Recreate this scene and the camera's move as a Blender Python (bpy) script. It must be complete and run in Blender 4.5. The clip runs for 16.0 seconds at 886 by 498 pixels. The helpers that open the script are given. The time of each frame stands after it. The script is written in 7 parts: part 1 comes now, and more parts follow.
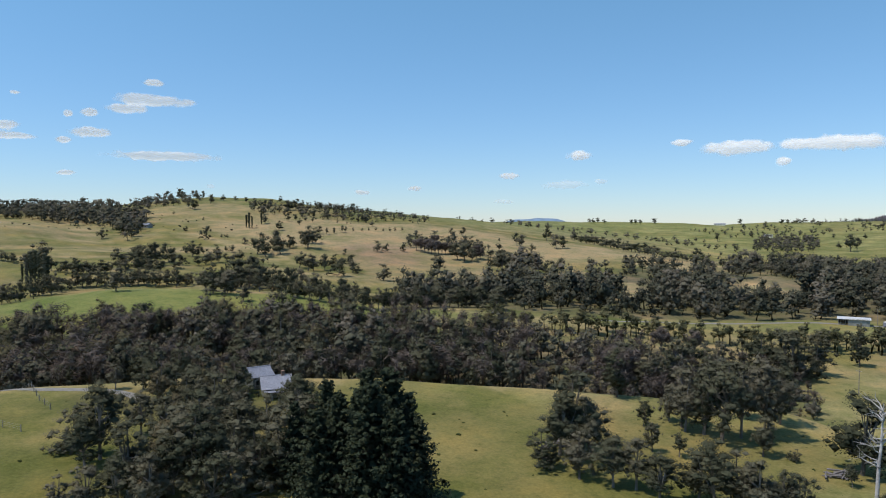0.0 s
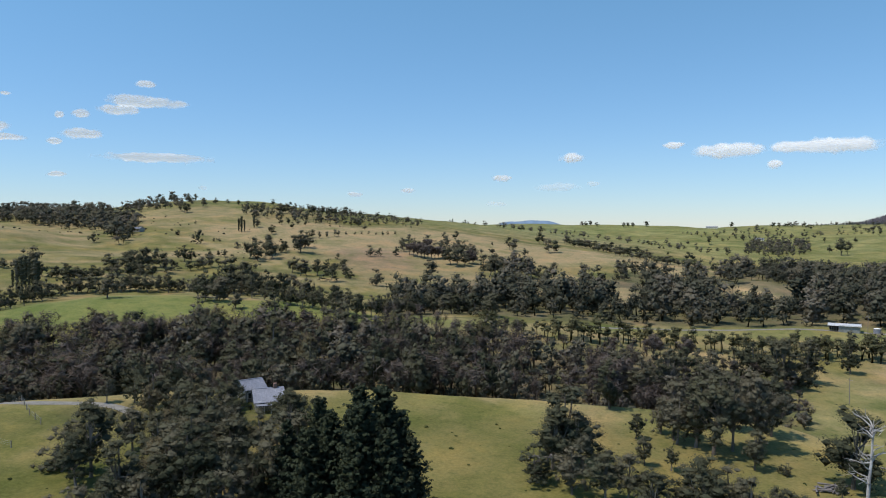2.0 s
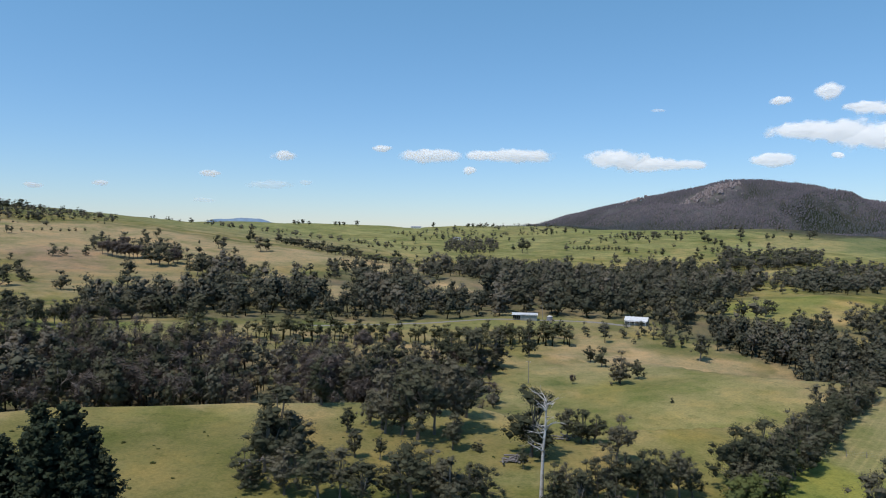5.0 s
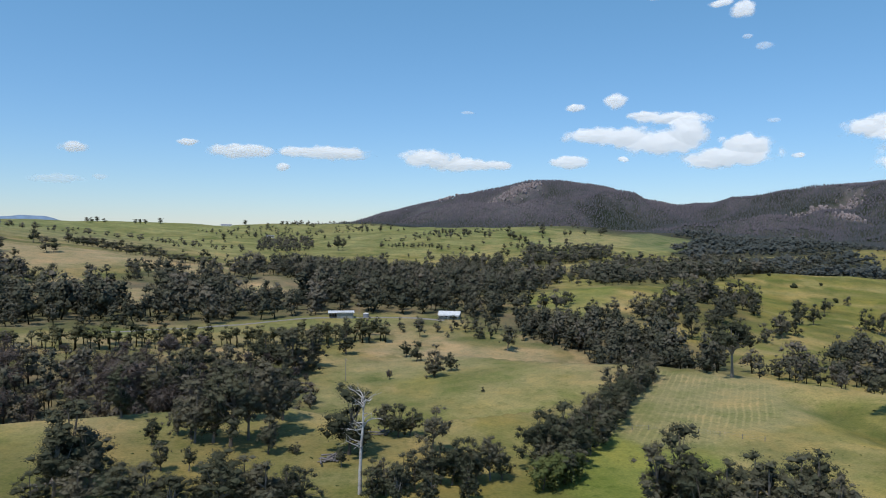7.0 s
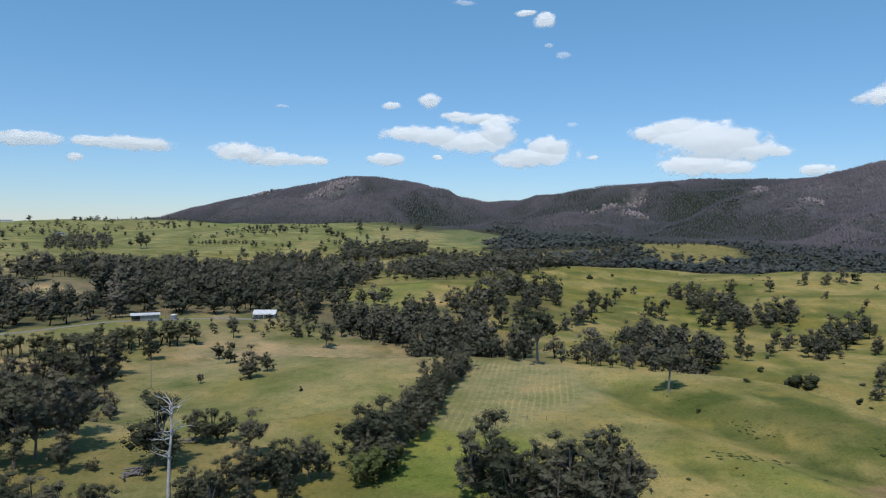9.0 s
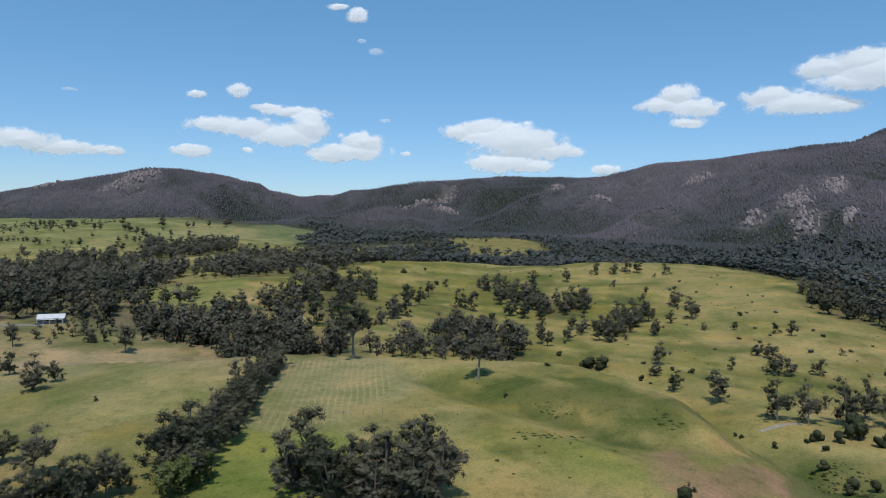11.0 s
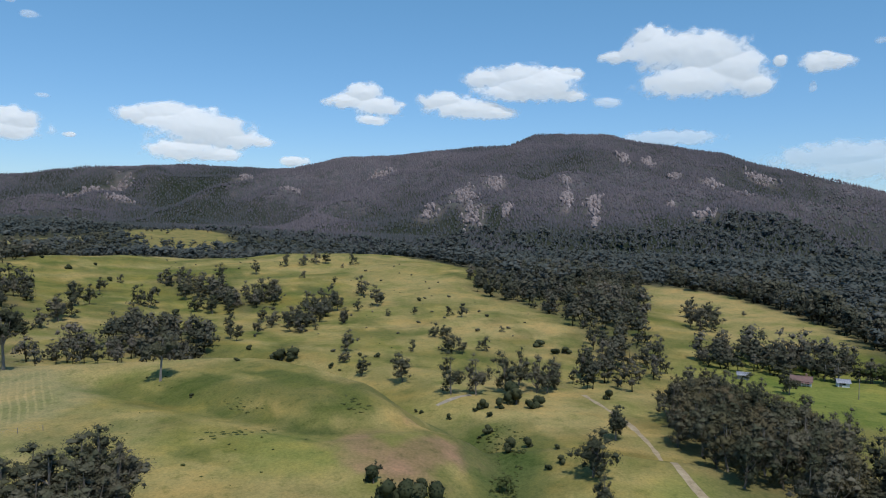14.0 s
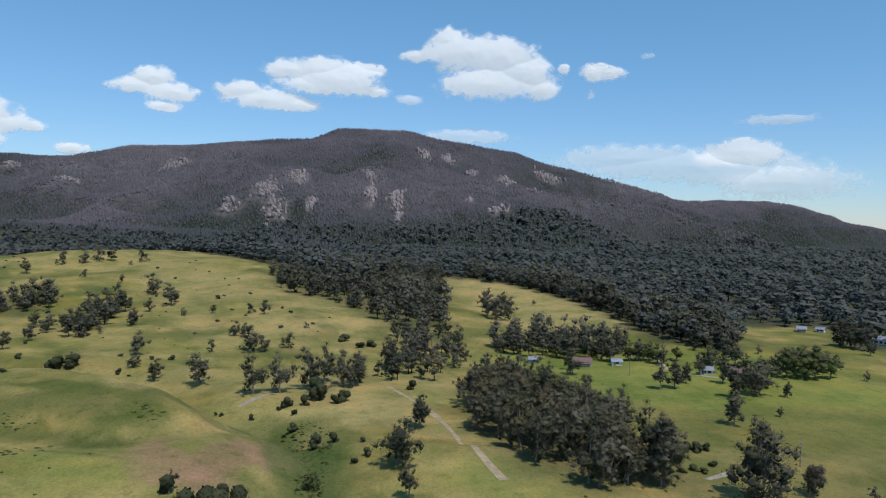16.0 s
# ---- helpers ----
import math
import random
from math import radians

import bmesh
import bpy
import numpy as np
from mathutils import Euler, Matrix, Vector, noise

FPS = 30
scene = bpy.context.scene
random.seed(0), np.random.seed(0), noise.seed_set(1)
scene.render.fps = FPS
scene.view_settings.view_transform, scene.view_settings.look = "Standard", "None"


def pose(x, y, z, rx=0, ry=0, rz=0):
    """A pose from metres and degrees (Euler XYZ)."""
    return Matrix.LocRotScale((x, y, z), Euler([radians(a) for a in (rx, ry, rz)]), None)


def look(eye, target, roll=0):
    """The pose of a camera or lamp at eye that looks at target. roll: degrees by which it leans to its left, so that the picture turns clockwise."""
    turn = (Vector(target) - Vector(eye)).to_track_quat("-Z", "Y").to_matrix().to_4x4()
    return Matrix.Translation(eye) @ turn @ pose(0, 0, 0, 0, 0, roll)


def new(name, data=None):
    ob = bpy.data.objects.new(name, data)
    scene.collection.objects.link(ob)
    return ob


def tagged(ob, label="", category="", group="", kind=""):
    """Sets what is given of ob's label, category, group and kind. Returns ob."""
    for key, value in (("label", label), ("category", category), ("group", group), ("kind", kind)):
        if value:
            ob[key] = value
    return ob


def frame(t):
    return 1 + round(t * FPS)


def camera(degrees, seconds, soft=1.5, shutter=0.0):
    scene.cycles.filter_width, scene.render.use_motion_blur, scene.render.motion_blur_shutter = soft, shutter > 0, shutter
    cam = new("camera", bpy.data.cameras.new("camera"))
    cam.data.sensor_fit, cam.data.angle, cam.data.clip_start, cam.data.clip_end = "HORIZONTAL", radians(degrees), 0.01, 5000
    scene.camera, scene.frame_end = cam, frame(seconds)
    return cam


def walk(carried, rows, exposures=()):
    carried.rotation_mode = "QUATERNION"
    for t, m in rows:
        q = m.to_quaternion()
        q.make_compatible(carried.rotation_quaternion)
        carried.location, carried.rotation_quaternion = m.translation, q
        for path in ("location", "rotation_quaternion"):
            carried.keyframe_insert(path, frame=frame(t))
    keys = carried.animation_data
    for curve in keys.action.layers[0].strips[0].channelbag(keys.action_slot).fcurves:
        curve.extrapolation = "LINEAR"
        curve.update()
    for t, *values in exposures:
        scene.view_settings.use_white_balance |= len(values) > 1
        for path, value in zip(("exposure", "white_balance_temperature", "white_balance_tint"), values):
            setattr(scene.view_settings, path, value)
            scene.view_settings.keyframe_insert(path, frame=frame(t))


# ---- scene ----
# The drone rises about two metres, then turns on the spot to its right.
EXPOSURES = [(0.0, 0.03, 6850, 12), (4.5, -0.05, 6750, 12), (7.0, -0.09, 6600, 11), (11.0, -0.22, 6500, 10), (14.5, -0.17, 6500, 10), (16.0, -0.15, 6500, 10)]
cam = camera(64.07, 16.0, soft=1.05)
FLIGHT = [  # seconds, yaw, pitch, roll, height
    (0.0, 0.00, -1.88, 0.02, 57.70),
    (0.5, -0.08, -1.86, 0.02, 58.45),
    (1.0, -0.17, -1.83, 0.00, 59.30),
    (1.5, -0.26, -1.79, -0.02, 59.85),
    (2.0, -0.57, -1.74, -0.05, 60.00),
    (2.5, -3.79, -1.73, -0.20, 60.00),
    (3.0, -8.02, -1.73, -0.33, 60.00),
    (3.5, -12.04, -1.72, -0.43, 60.00),
    (4.0, -16.02, -1.69, -0.51, 60.00),
    (4.5, -19.80, -1.70, -0.65, 60.00),
    (7.0, -38.36, -1.73, -0.58, 60.00),
    (7.5, -42.02, -1.75, -0.59, 60.00),
    (8.0, -45.71, -1.80, -0.56, 60.00),
    (8.5, -49.40, -1.85, -0.59, 60.00),
    (11.0, -67.95, -2.14, -0.56, 60.00),
    (11.5, -72.00, -2.22, -0.69, 60.00),
    (12.0, -76.12, -2.24, -0.71, 60.00),
    (12.5, -80.22, -2.29, -0.76, 60.00),
    (13.0, -84.35, -2.34, -0.87, 60.00),
    (13.5, -88.53, -2.42, -0.97, 60.00),
    (14.0, -92.67, -2.48, -1.05, 60.00),
    (14.5, -96.85, -2.49, -1.14, 60.00),
    (15.0, -101.02, -2.51, -1.24, 60.00),
    (15.5, -105.18, -2.56, -1.35, 60.00),
    (16.0, -108.40, -2.60, -1.34, 60.00),
]
walk(cam, [(t, pose(0, 0, z, 90 + pitch, roll, yaw)) for t, yaw, pitch, roll, z in FLIGHT], EXPOSURES)

# ---- sky and sun: high early-afternoon sun behind the drone, to its left ----
SUN_HEIGHT, SUN_FROM = 63.0, 253.0          # degrees above the horizon; degrees clockwise from the first view
world = bpy.data.worlds.new("sky")
scene.world = world
world.use_nodes = True
wn = world.node_tree.nodes
sky = wn.new("ShaderNodeTexSky")
sky.sky_type, sky.sun_disc = "NISHITA", False
sky.sun_elevation, sky.sun_rotation = radians(SUN_HEIGHT), radians(SUN_FROM)
sky.altitude, sky.air_density, sky.dust_density, sky.ozone_density = 300, 1.0, 0.0, 3.0
wn["Background"].inputs[1].default_value = 0.125
# clear southern air: less cream towards the horizon, a clean blue above
where, split, height = wn.new("ShaderNodeTexCoord"), wn.new("ShaderNodeSeparateXYZ"), wn.new("ShaderNodeValToRGB")
height.color_ramp.elements[0].position, height.color_ramp.elements[0].color = 0.0, (0.64, 0.77, 1.03, 1)
height.color_ramp.elements[1].position, height.color_ramp.elements[1].color = 0.35, (0.79, 1.19, 1.25, 1)
tint = wn.new("ShaderNodeMix")
tint.data_type, tint.blend_type = "RGBA", "MULTIPLY"
tint.inputs[0].default_value = 1.0
for a, b in ((where.outputs["Generated"], split.inputs[0]), (split.outputs["Z"], height.inputs[0]), (sky.outputs[0], tint.inputs[6]),
             (height.outputs[0], tint.inputs[7]), (tint.outputs[2], wn["Background"].inputs[0])):
    world.node_tree.links.new(a, b)

sun = new("sun", bpy.data.lights.new("sun", "SUN"))
sun.data.energy, sun.data.angle, sun.data.color = 3.6, radians(0.55), (1.0, 0.95, 0.87)
_a, _e = radians(SUN_FROM), radians(SUN_HEIGHT)
sun.matrix_world = look((0, 0, 0), (-math.sin(_a) * math.cos(_e), -math.cos(_a) * math.cos(_e), -math.sin(_e)))


# ---- materials ----
def material(name, rough=0.8, spec=0.3):
    m = bpy.data.materials.new(name)
    m.use_nodes = True
    b = m.node_tree.nodes["Principled BSDF"]
    b.inputs["Roughness"].default_value = rough
    b.inputs["Specular IOR Level"].default_value = spec
    return m, m.node_tree.nodes, m.node_tree.links, b


def colour_ramp(nodes, stops):
    r = nodes.new("ShaderNodeValToRGB")
    while len(r.color_ramp.elements) < len(stops):
        r.color_ramp.elements.new(0.5)
    for e, (at, c) in zip(r.color_ramp.elements, stops):
        e.position, e.color = at, (*c, 1)
    return r


def noise_node(nodes, links, scale, detail=4, rough=0.6, coords="Object"):
    n, c = nodes.new("ShaderNodeTexNoise"), nodes.new("ShaderNodeTexCoord")
    n.inputs["Scale"].default_value, n.inputs["Detail"].default_value, n.inputs["Roughness"].default_value = scale, detail, rough
    links.new(c.outputs[coords], n.inputs["Vector"])
    return n


def mixed(nodes, links, kind, factor, a, b):
    m = nodes.new("ShaderNodeMix")
    m.data_type, m.blend_type = "RGBA", kind
    for slot, v in ((0, factor), (6, a), (7, b)):
        if hasattr(v, "is_linked"):
            links.new(v, m.inputs[slot])
        else:
            m.inputs[slot].default_value = v if slot == 0 else (*v, 1)
    return m.outputs[2]


def surface(name, dark, light, scale, rough=0.8, bump=0.3, metal=0.0, fine=6.0, spec=0.3):
    """A surface whose colour varies at two scales, with fine relief."""
    m, n, l, b = material(name, rough, spec)
    b.inputs["Metallic"].default_value = metal
    big, small = noise_node(n, l, scale, 4), noise_node(n, l, scale * fine, 3)
    r = colour_ramp(n, [(0.3, dark), (0.7, light)])
    l.new(big.outputs[0], r.inputs[0])
    grain = colour_ramp(n, [(0.25, (0.72,) * 3), (0.75, (1.25,) * 3)])
    l.new(small.outputs[0], grain.inputs[0])
    l.new(mixed(n, l, "MULTIPLY", 0.8, r.outputs[0], grain.outputs[0]), b.inputs["Base Color"])
    bp = n.new("ShaderNodeBump")
    bp.inputs["Strength"].default_value = bump
    l.new(small.outputs[0], bp.inputs["Height"])
    l.new(bp.outputs[0], b.inputs["Normal"])
    return m


def foliage(name, shades, glow=0.14, joined=False):
    """Leaves: shade varies from tree to tree (joined woods carry it as an attribute) and from spray to spray; some light passes through."""
    m, n, l, b = material(name, 0.75, 0.08)
    geo = n.new("ShaderNodeNewGeometry")
    puff, turned = n.new("ShaderNodeAttribute"), n.new("ShaderNodeVectorTransform")
    puff.attribute_name = "puff"                 # leaves take light as the rounded mass that they belong to
    turned.vector_type, turned.convert_from, turned.convert_to = "NORMAL", "OBJECT", "WORLD"
    l.new(puff.outputs["Vector"], turned.inputs[0])
    l.new(turned.outputs[0], b.inputs["Normal"])
    if joined:
        each = n.new("ShaderNodeAttribute")
        each.attribute_name = "tone"
        tree = each.outputs["Fac"]
    else:
        tree = n.new("ShaderNodeObjectInfo").outputs["Random"]
    add, half = n.new("ShaderNodeMath"), n.new("ShaderNodeMath")
    add.operation, half.operation = "MULTIPLY_ADD", "MULTIPLY"
    l.new(tree, add.inputs[0])
    add.inputs[1].default_value = 0.74
    l.new(geo.outputs["Random Per Island"], half.inputs[0])
    half.inputs[1].default_value = 0.26
    l.new(half.outputs[0], add.inputs[2])
    step = 1.0 / (len(shades) - 1)
    r = colour_ramp(n, [(i * step, c) for i, c in enumerate(shades)])
    l.new(add.outputs[0], r.inputs[0])
    l.new(r.outputs[0], b.inputs["Base Color"])
    tr, mix = n.new("ShaderNodeBsdfTranslucent"), n.new("ShaderNodeMixShader")
    l.new(r.outputs[0], tr.inputs[0])
    mix.inputs[0].default_value = glow
    l.new(b.outputs[0], mix.inputs[1])
    l.new(tr.outputs[0], mix.inputs[2])
    l.new(mix.outputs[0], n["Material Output"].inputs[0])
    return m


def ground_material(name, grain=1.0):
    """Turf: the land's own colour (attribute), broken up by tussocks, dry tufts and bare specks."""
    m, n, l, b = material(name, 0.95, 0.1)
    att = n.new("ShaderNodeAttribute")
    att.attribute_name = "soil"
    patch, tuft, speck = noise_node(n, l, 0.05, 6, 0.65), noise_node(n, l, 0.35, 5, 0.7), noise_node(n, l, 1.6, 4, 0.7)
    r1 = colour_ramp(n, [(0.34, (0.66, 0.78, 0.62)), (0.5, (1, 1, 1)), (0.66, (1.34, 1.17, 1.12))])
    r2 = colour_ramp(n, [(0.31, (0.62, 0.7, 0.6)), (0.45, (1, 1, 1)), (0.7, (1.16, 1.12, 1.08))])
    r3 = colour_ramp(n, [(0.33, (0.78, 0.8, 0.76)), (0.67, (1.18, 1.16, 1.12))])
    for a, r in ((patch, r1), (tuft, r2), (speck, r3)):
        l.new(a.outputs[0], r.inputs[0])
    c = mixed(n, l, "MULTIPLY", 1.0, att.outputs["Color"], r1.outputs[0])
    c = mixed(n, l, "MULTIPLY", 0.8, c, r2.outputs[0])
    c = mixed(n, l, "MULTIPLY", 0.8, c, r3.outputs[0])
    # mower's swaths where the hay field was cut
    coord, dot, wave = n.new("ShaderNodeTexCoord"), n.new("ShaderNodeVectorMath"), n.new("ShaderNodeMath")
    dot.operation, wave.operation = "DOT_PRODUCT", "SINE"
    l.new(coord.outputs["Object"], dot.inputs[0])
    dot.inputs[1].default_value = (0.47 * 3.4, -0.88 * 3.4, 0)
    jitter = n.new("ShaderNodeMath")
    jitter.operation = "MULTIPLY_ADD"
    l.new(patch.outputs[0], jitter.inputs[0])
    jitter.inputs[1].default_value = 9.0
    l.new(dot.outputs["Value"], jitter.inputs[2])
    l.new(jitter.outputs[0], wave.inputs[0])
    rows = colour_ramp(n, [(0.05, (0.9, 0.93, 0.86)), (0.45, (0.99, 0.99, 0.97)), (0.85, (1.22, 1.16, 1.13))])
    l.new(wave.outputs[0], rows.inputs[0])
    c = mixed(n, l, "MULTIPLY", att.outputs["Alpha"], c, rows.outputs[0])
    l.new(c, b.inputs["Base Color"])
    bp = n.new("ShaderNodeBump")
    bp.inputs["Strength"].default_value, bp.inputs["Distance"].default_value = 0.5, 0.5
    l.new(tuft.outputs[0], bp.inputs["Height"])
    l.new(bp.outputs[0], b.inputs["Normal"])
    return m


M_GROUND = ground_material("turf")
M_BARK = surface("grey_brown_bark", (0.09, 0.075, 0.06), (0.2, 0.175, 0.15), 1.2, 0.9, 0.6)
M_PALE_BARK = surface("bleached_bark", (0.13, 0.115, 0.098), (0.29, 0.262, 0.232), 0.9, 0.8, 0.4)
# leaf tones, blue raised a little to paint haze, more so in the woods
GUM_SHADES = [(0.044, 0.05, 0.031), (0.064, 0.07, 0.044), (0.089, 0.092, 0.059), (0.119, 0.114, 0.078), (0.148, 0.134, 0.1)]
HAZY_WOOD_SHADES = [tuple(v * k for v, k in zip(c, (1.1, 1.07, 1.2))) for c in GUM_SHADES]
M_GUM = foliage("gum_leaves", GUM_SHADES)
M_WOOD = foliage("hazy_woodland_leaves", HAZY_WOOD_SHADES, 0.12, True)
# forest green with the blue-grey of haze put into the colour
M_FOOT = foliage("hazy_foothill_canopy", [(0.064, 0.078, 0.074), (0.086, 0.098, 0.092), (0.112, 0.119, 0.112), (0.140, 0.138, 0.132)], 0.15, True)
M_SEDGE = foliage("sedge_leaves", [(0.052, 0.068, 0.022), (0.078, 0.094, 0.030), (0.115, 0.118, 0.044)], 0.2, True)
M_OLIVE = foliage("dry_gum_leaves", [(0.079, 0.076, 0.043), (0.112, 0.101, 0.058), (0.142, 0.115, 0.071)])
M_PINE = foliage("pine_needles", [(0.026, 0.038, 0.024), (0.040, 0.052, 0.031), (0.056, 0.066, 0.040)], 0.08)
M_BRIGHT = foliage("bright_leaves", [(0.084, 0.108, 0.038), (0.112, 0.136, 0.048), (0.142, 0.162, 0.060)], 0.3)
M_SAPLING = foliage("sapling_leaves", [(0.092, 0.097, 0.050), (0.124, 0.124, 0.066), (0.156, 0.150, 0.088)], 0.25, True)
M_TWIG = foliage("bare_twigs", [(0.085, 0.07, 0.062), (0.12, 0.1, 0.09), (0.17, 0.145, 0.13)], 0.1, True)
M_TWIG_TREE = foliage("bare_twigs_of_single_trees", [(0.085, 0.07, 0.062), (0.12, 0.1, 0.09), (0.17, 0.145, 0.13)], 0.1)
M_SCRUB = foliage("scrub_leaves", [(0.040, 0.050, 0.026), (0.058, 0.066, 0.034), (0.080, 0.086, 0.044)], 0.15)
# scorched purple-grey, with the haze's blue put into the base colour
M_BURNT = foliage("hazy_scorched_canopy", [(0.046, 0.056, 0.056), (0.060, 0.066, 0.072), (0.076, 0.074, 0.087), (0.098, 0.089, 0.104), (0.124, 0.110, 0.122), (0.155, 0.138, 0.148)], 0.05, True)
M_STEM = foliage("dead_stems", [(0.085, 0.078, 0.082), (0.135, 0.122, 0.126), (0.230, 0.210, 0.212)], 0.0, True)
M_DEADWOOD = surface("bleached_dead_wood", (0.26, 0.245, 0.235), (0.55, 0.53, 0.52), 0.8, 0.85, 0.5)
M_ROCK = surface("weathered_granite", (0.15, 0.12, 0.118), (0.42, 0.355, 0.345), 0.2, 0.9, 0.8)
M_METAL_ROOF = surface("pale_corrugated_roof", (0.23, 0.24, 0.28), (0.33, 0.34, 0.39), 0.5, 0.5, 0.2, 0.3)
M_WHITE_ROOF = surface("white_sheet_roof", (0.55, 0.56, 0.57), (0.70, 0.71, 0.72), 0.5, 0.5, 0.2, 0.1)
M_RED_ROOF = surface("weathered_red_roof", (0.13, 0.085, 0.08), (0.22, 0.13, 0.115), 0.6, 0.7, 0.3)
M_WALL_WHITE = surface("white_weatherboard", (0.62, 0.61, 0.58), (0.78, 0.77, 0.74), 0.7, 0.8, 0.2)
M_WALL_GREY = surface("grey_metal_cladding", (0.2, 0.21, 0.2), (0.32, 0.33, 0.32), 0.6, 0.6, 0.2, 0.2)
M_WALL_BRICK = surface("brown_brick", (0.2, 0.12, 0.09), (0.32, 0.2, 0.15), 1.2, 0.9, 0.5)
M_WOOD_POST = surface("weathered_timber", (0.16, 0.14, 0.12), (0.32, 0.29, 0.26), 2.0, 0.9, 0.5)
M_DIRT = surface("pale_dirt_road", (0.24, 0.185, 0.11), (0.42, 0.335, 0.22), 0.5, 0.95, 0.4)
M_GRAVEL = surface("grey_gravel_road", (0.17, 0.16, 0.14), (0.27, 0.255, 0.23), 0.6, 0.95, 0.4)
M_SAND = surface("pale_creek_sand", (0.23, 0.195, 0.145), (0.36, 0.31, 0.245), 0.8, 0.9, 0.3)
M_INTERIOR_SHADE = surface("interior_shade", (0.02, 0.02, 0.02), (0.035, 0.035, 0.035), 1.0, 0.8, 0.1)
# backdrop: the blue of hazy distance is its base colour
M_FAR_RANGE = surface("distant_blue_range", (0.16, 0.24, 0.34), (0.19, 0.27, 0.38), 0.004, 0.95, 0.0)


def glass_material():
    m, n, l, b = material("window_glass", 0.06, 0.5)
    b.inputs["Base Color"].default_value = (0.02, 0.025, 0.03, 1)
    return m


def cloud_material():
    """Cloud: bright scattering white, thinning out towards its ragged rim by the thickness it carries."""
    m, n, l, b = material("cloud", 1.0, 0.0)
    b.inputs["Base Color"].default_value = (0.95, 0.95, 0.95, 1)
    b.inputs["Emission Color"].default_value = (0.93, 0.96, 1.0, 1)      # added glow stands in for sunlight scattered in the cloud
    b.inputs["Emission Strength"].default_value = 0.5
    thick = n.new("ShaderNodeAttribute")
    thick.attribute_name = "thickness"
    fine = noise_node(n, l, 0.009, 7, 0.66)
    add = n.new("ShaderNodeMath")
    add.operation = "MULTIPLY_ADD"
    l.new(fine.outputs[0], add.inputs[0])
    add.inputs[1].default_value = 0.75
    l.new(thick.outputs["Fac"], add.inputs[2])
    soft = n.new("ShaderNodeMapRange")
    soft.interpolation_type = "SMOOTHSTEP"
    soft.inputs["From Min"].default_value, soft.inputs["From Max"].default_value = 0.36, 1.05
    l.new(add.outputs[0], soft.inputs["Value"])
    dense = n.new("ShaderNodeAttribute")
    dense.attribute_name = "cover"
    amount = n.new("ShaderNodeMath")
    amount.operation = "MULTIPLY"
    l.new(soft.outputs[0], amount.inputs[0])
    l.new(dense.outputs["Fac"], amount.inputs[1])
    tr, both, clear, mix = (n.new("ShaderNode" + k) for k in ("BsdfTranslucent", "MixShader", "BsdfTransparent", "MixShader"))
    tr.inputs[0].default_value = (0.97, 0.97, 1.0, 1)
    both.inputs[0].default_value = 0.4
    l.new(b.outputs[0], both.inputs[1])
    l.new(tr.outputs[0], both.inputs[2])
    l.new(amount.outputs[0], mix.inputs[0])
    l.new(clear.outputs[0], mix.inputs[1])
    l.new(both.outputs[0], mix.inputs[2])
    l.new(mix.outputs[0], n["Material Output"].inputs[0])
    return m


M_GLASS, M_CLOUD = glass_material(), cloud_material()

# ---- the lie of the land: crest lines of the landforms (x, y, height), near to far ----
BURNT_MOUNTAIN = [(1192, 2644, 56), (1489, 2489, 77), (1614, 2349, 120), (1746, 2189, 174), (1815, 1999, 202), (1851, 1826, 230),
                  (1920, 1753, 230), (1987, 1677, 216), (2141, 1646, 174), (2282, 1623, 143), (2412, 1611, 125)]
ROCKY_MOUNTAIN = [(2453, 1638, 126), (2419, 1506, 158), (2417, 1413, 152), (2389, 1259, 172), (2401, 999, 205),
                  (2435, 758, 220), (2447, 514, 217), (2428, 331, 213), (2342, 189, 247), (2299, 77, 250), (2294, -169, 283),
                  (2228, -312, 293), (2216, -391, 325), (2191, -512, 321), (2165, -612, 319), (2128, -730, 289), (2064, -896, 262),
                  (2031, -1079, 217), (1984, -1259, 168), (1967, -1376, 128), (1984, -1521, 117), (1973, -1694, 131),
                  (1927, -1891, 117), (1875, -2012, 76), (1785, -2157, 42)]
LEFT_HILL = [(-1300, 700, 70), (-609, 975, 80), (-519, 1026, 84), (-450, 1058, 91), (-344, 1045, 98), (-291, 1061, 97), (-211, 1181, 86),
             (-138, 1393, 83), (-33, 1700, 70)]
FAR_DOWNS = [(-33, 1750, 69), (66, 1799, 65), (249, 1884, 68), (464, 1842, 65), (662, 1781, 60), (759, 1742, 53), (938, 1766, 61),
             (1113, 1781, 68)]
FAR_PADDOCKS = [(863, 1804, 64), (1001, 1674, 66), (1055, 1459, 58), (1100, 1230, 61), (1154, 1035, 65), (1203, 895, 53), (1187, 743, 33)]
NEAR_LEFT_RISE = [(-700, 560, 60), (-424, 678, 62), (-400, 693, 60), (-361, 692, 54), (-304, 675, 39)]
DRY_HILL = [(-195, 776, 29), (-141, 788, 39), (-91, 795, 45), (-41, 799, 49), (10, 780, 48), (70, 757, 41), (122, 710, 38),
            (166, 659, 32), (196, 588, 24)]
GREEN_STRIP = [(-260, 230, 24), (-181, 288, 24), (-168, 307, 27), (-148, 317, 29), (-107, 323, 28), (-73, 322, 26), (-23, 309, 21)]
HOME_FIELD = [(-160, 60, 24), (-87, 140, 25), (-59, 154, 24), (-17, 167, 21), (20, 167, 19), (47, 161, 18), (73, 153, 17), (80, 144, 15)]
MOWN_FIELD = [(207, 149, 13), (218, 123, 12), (222, 90, 13), (227, 62, 14), (221, 44, 15), (203, 27, 16), (189, 14, 16)]
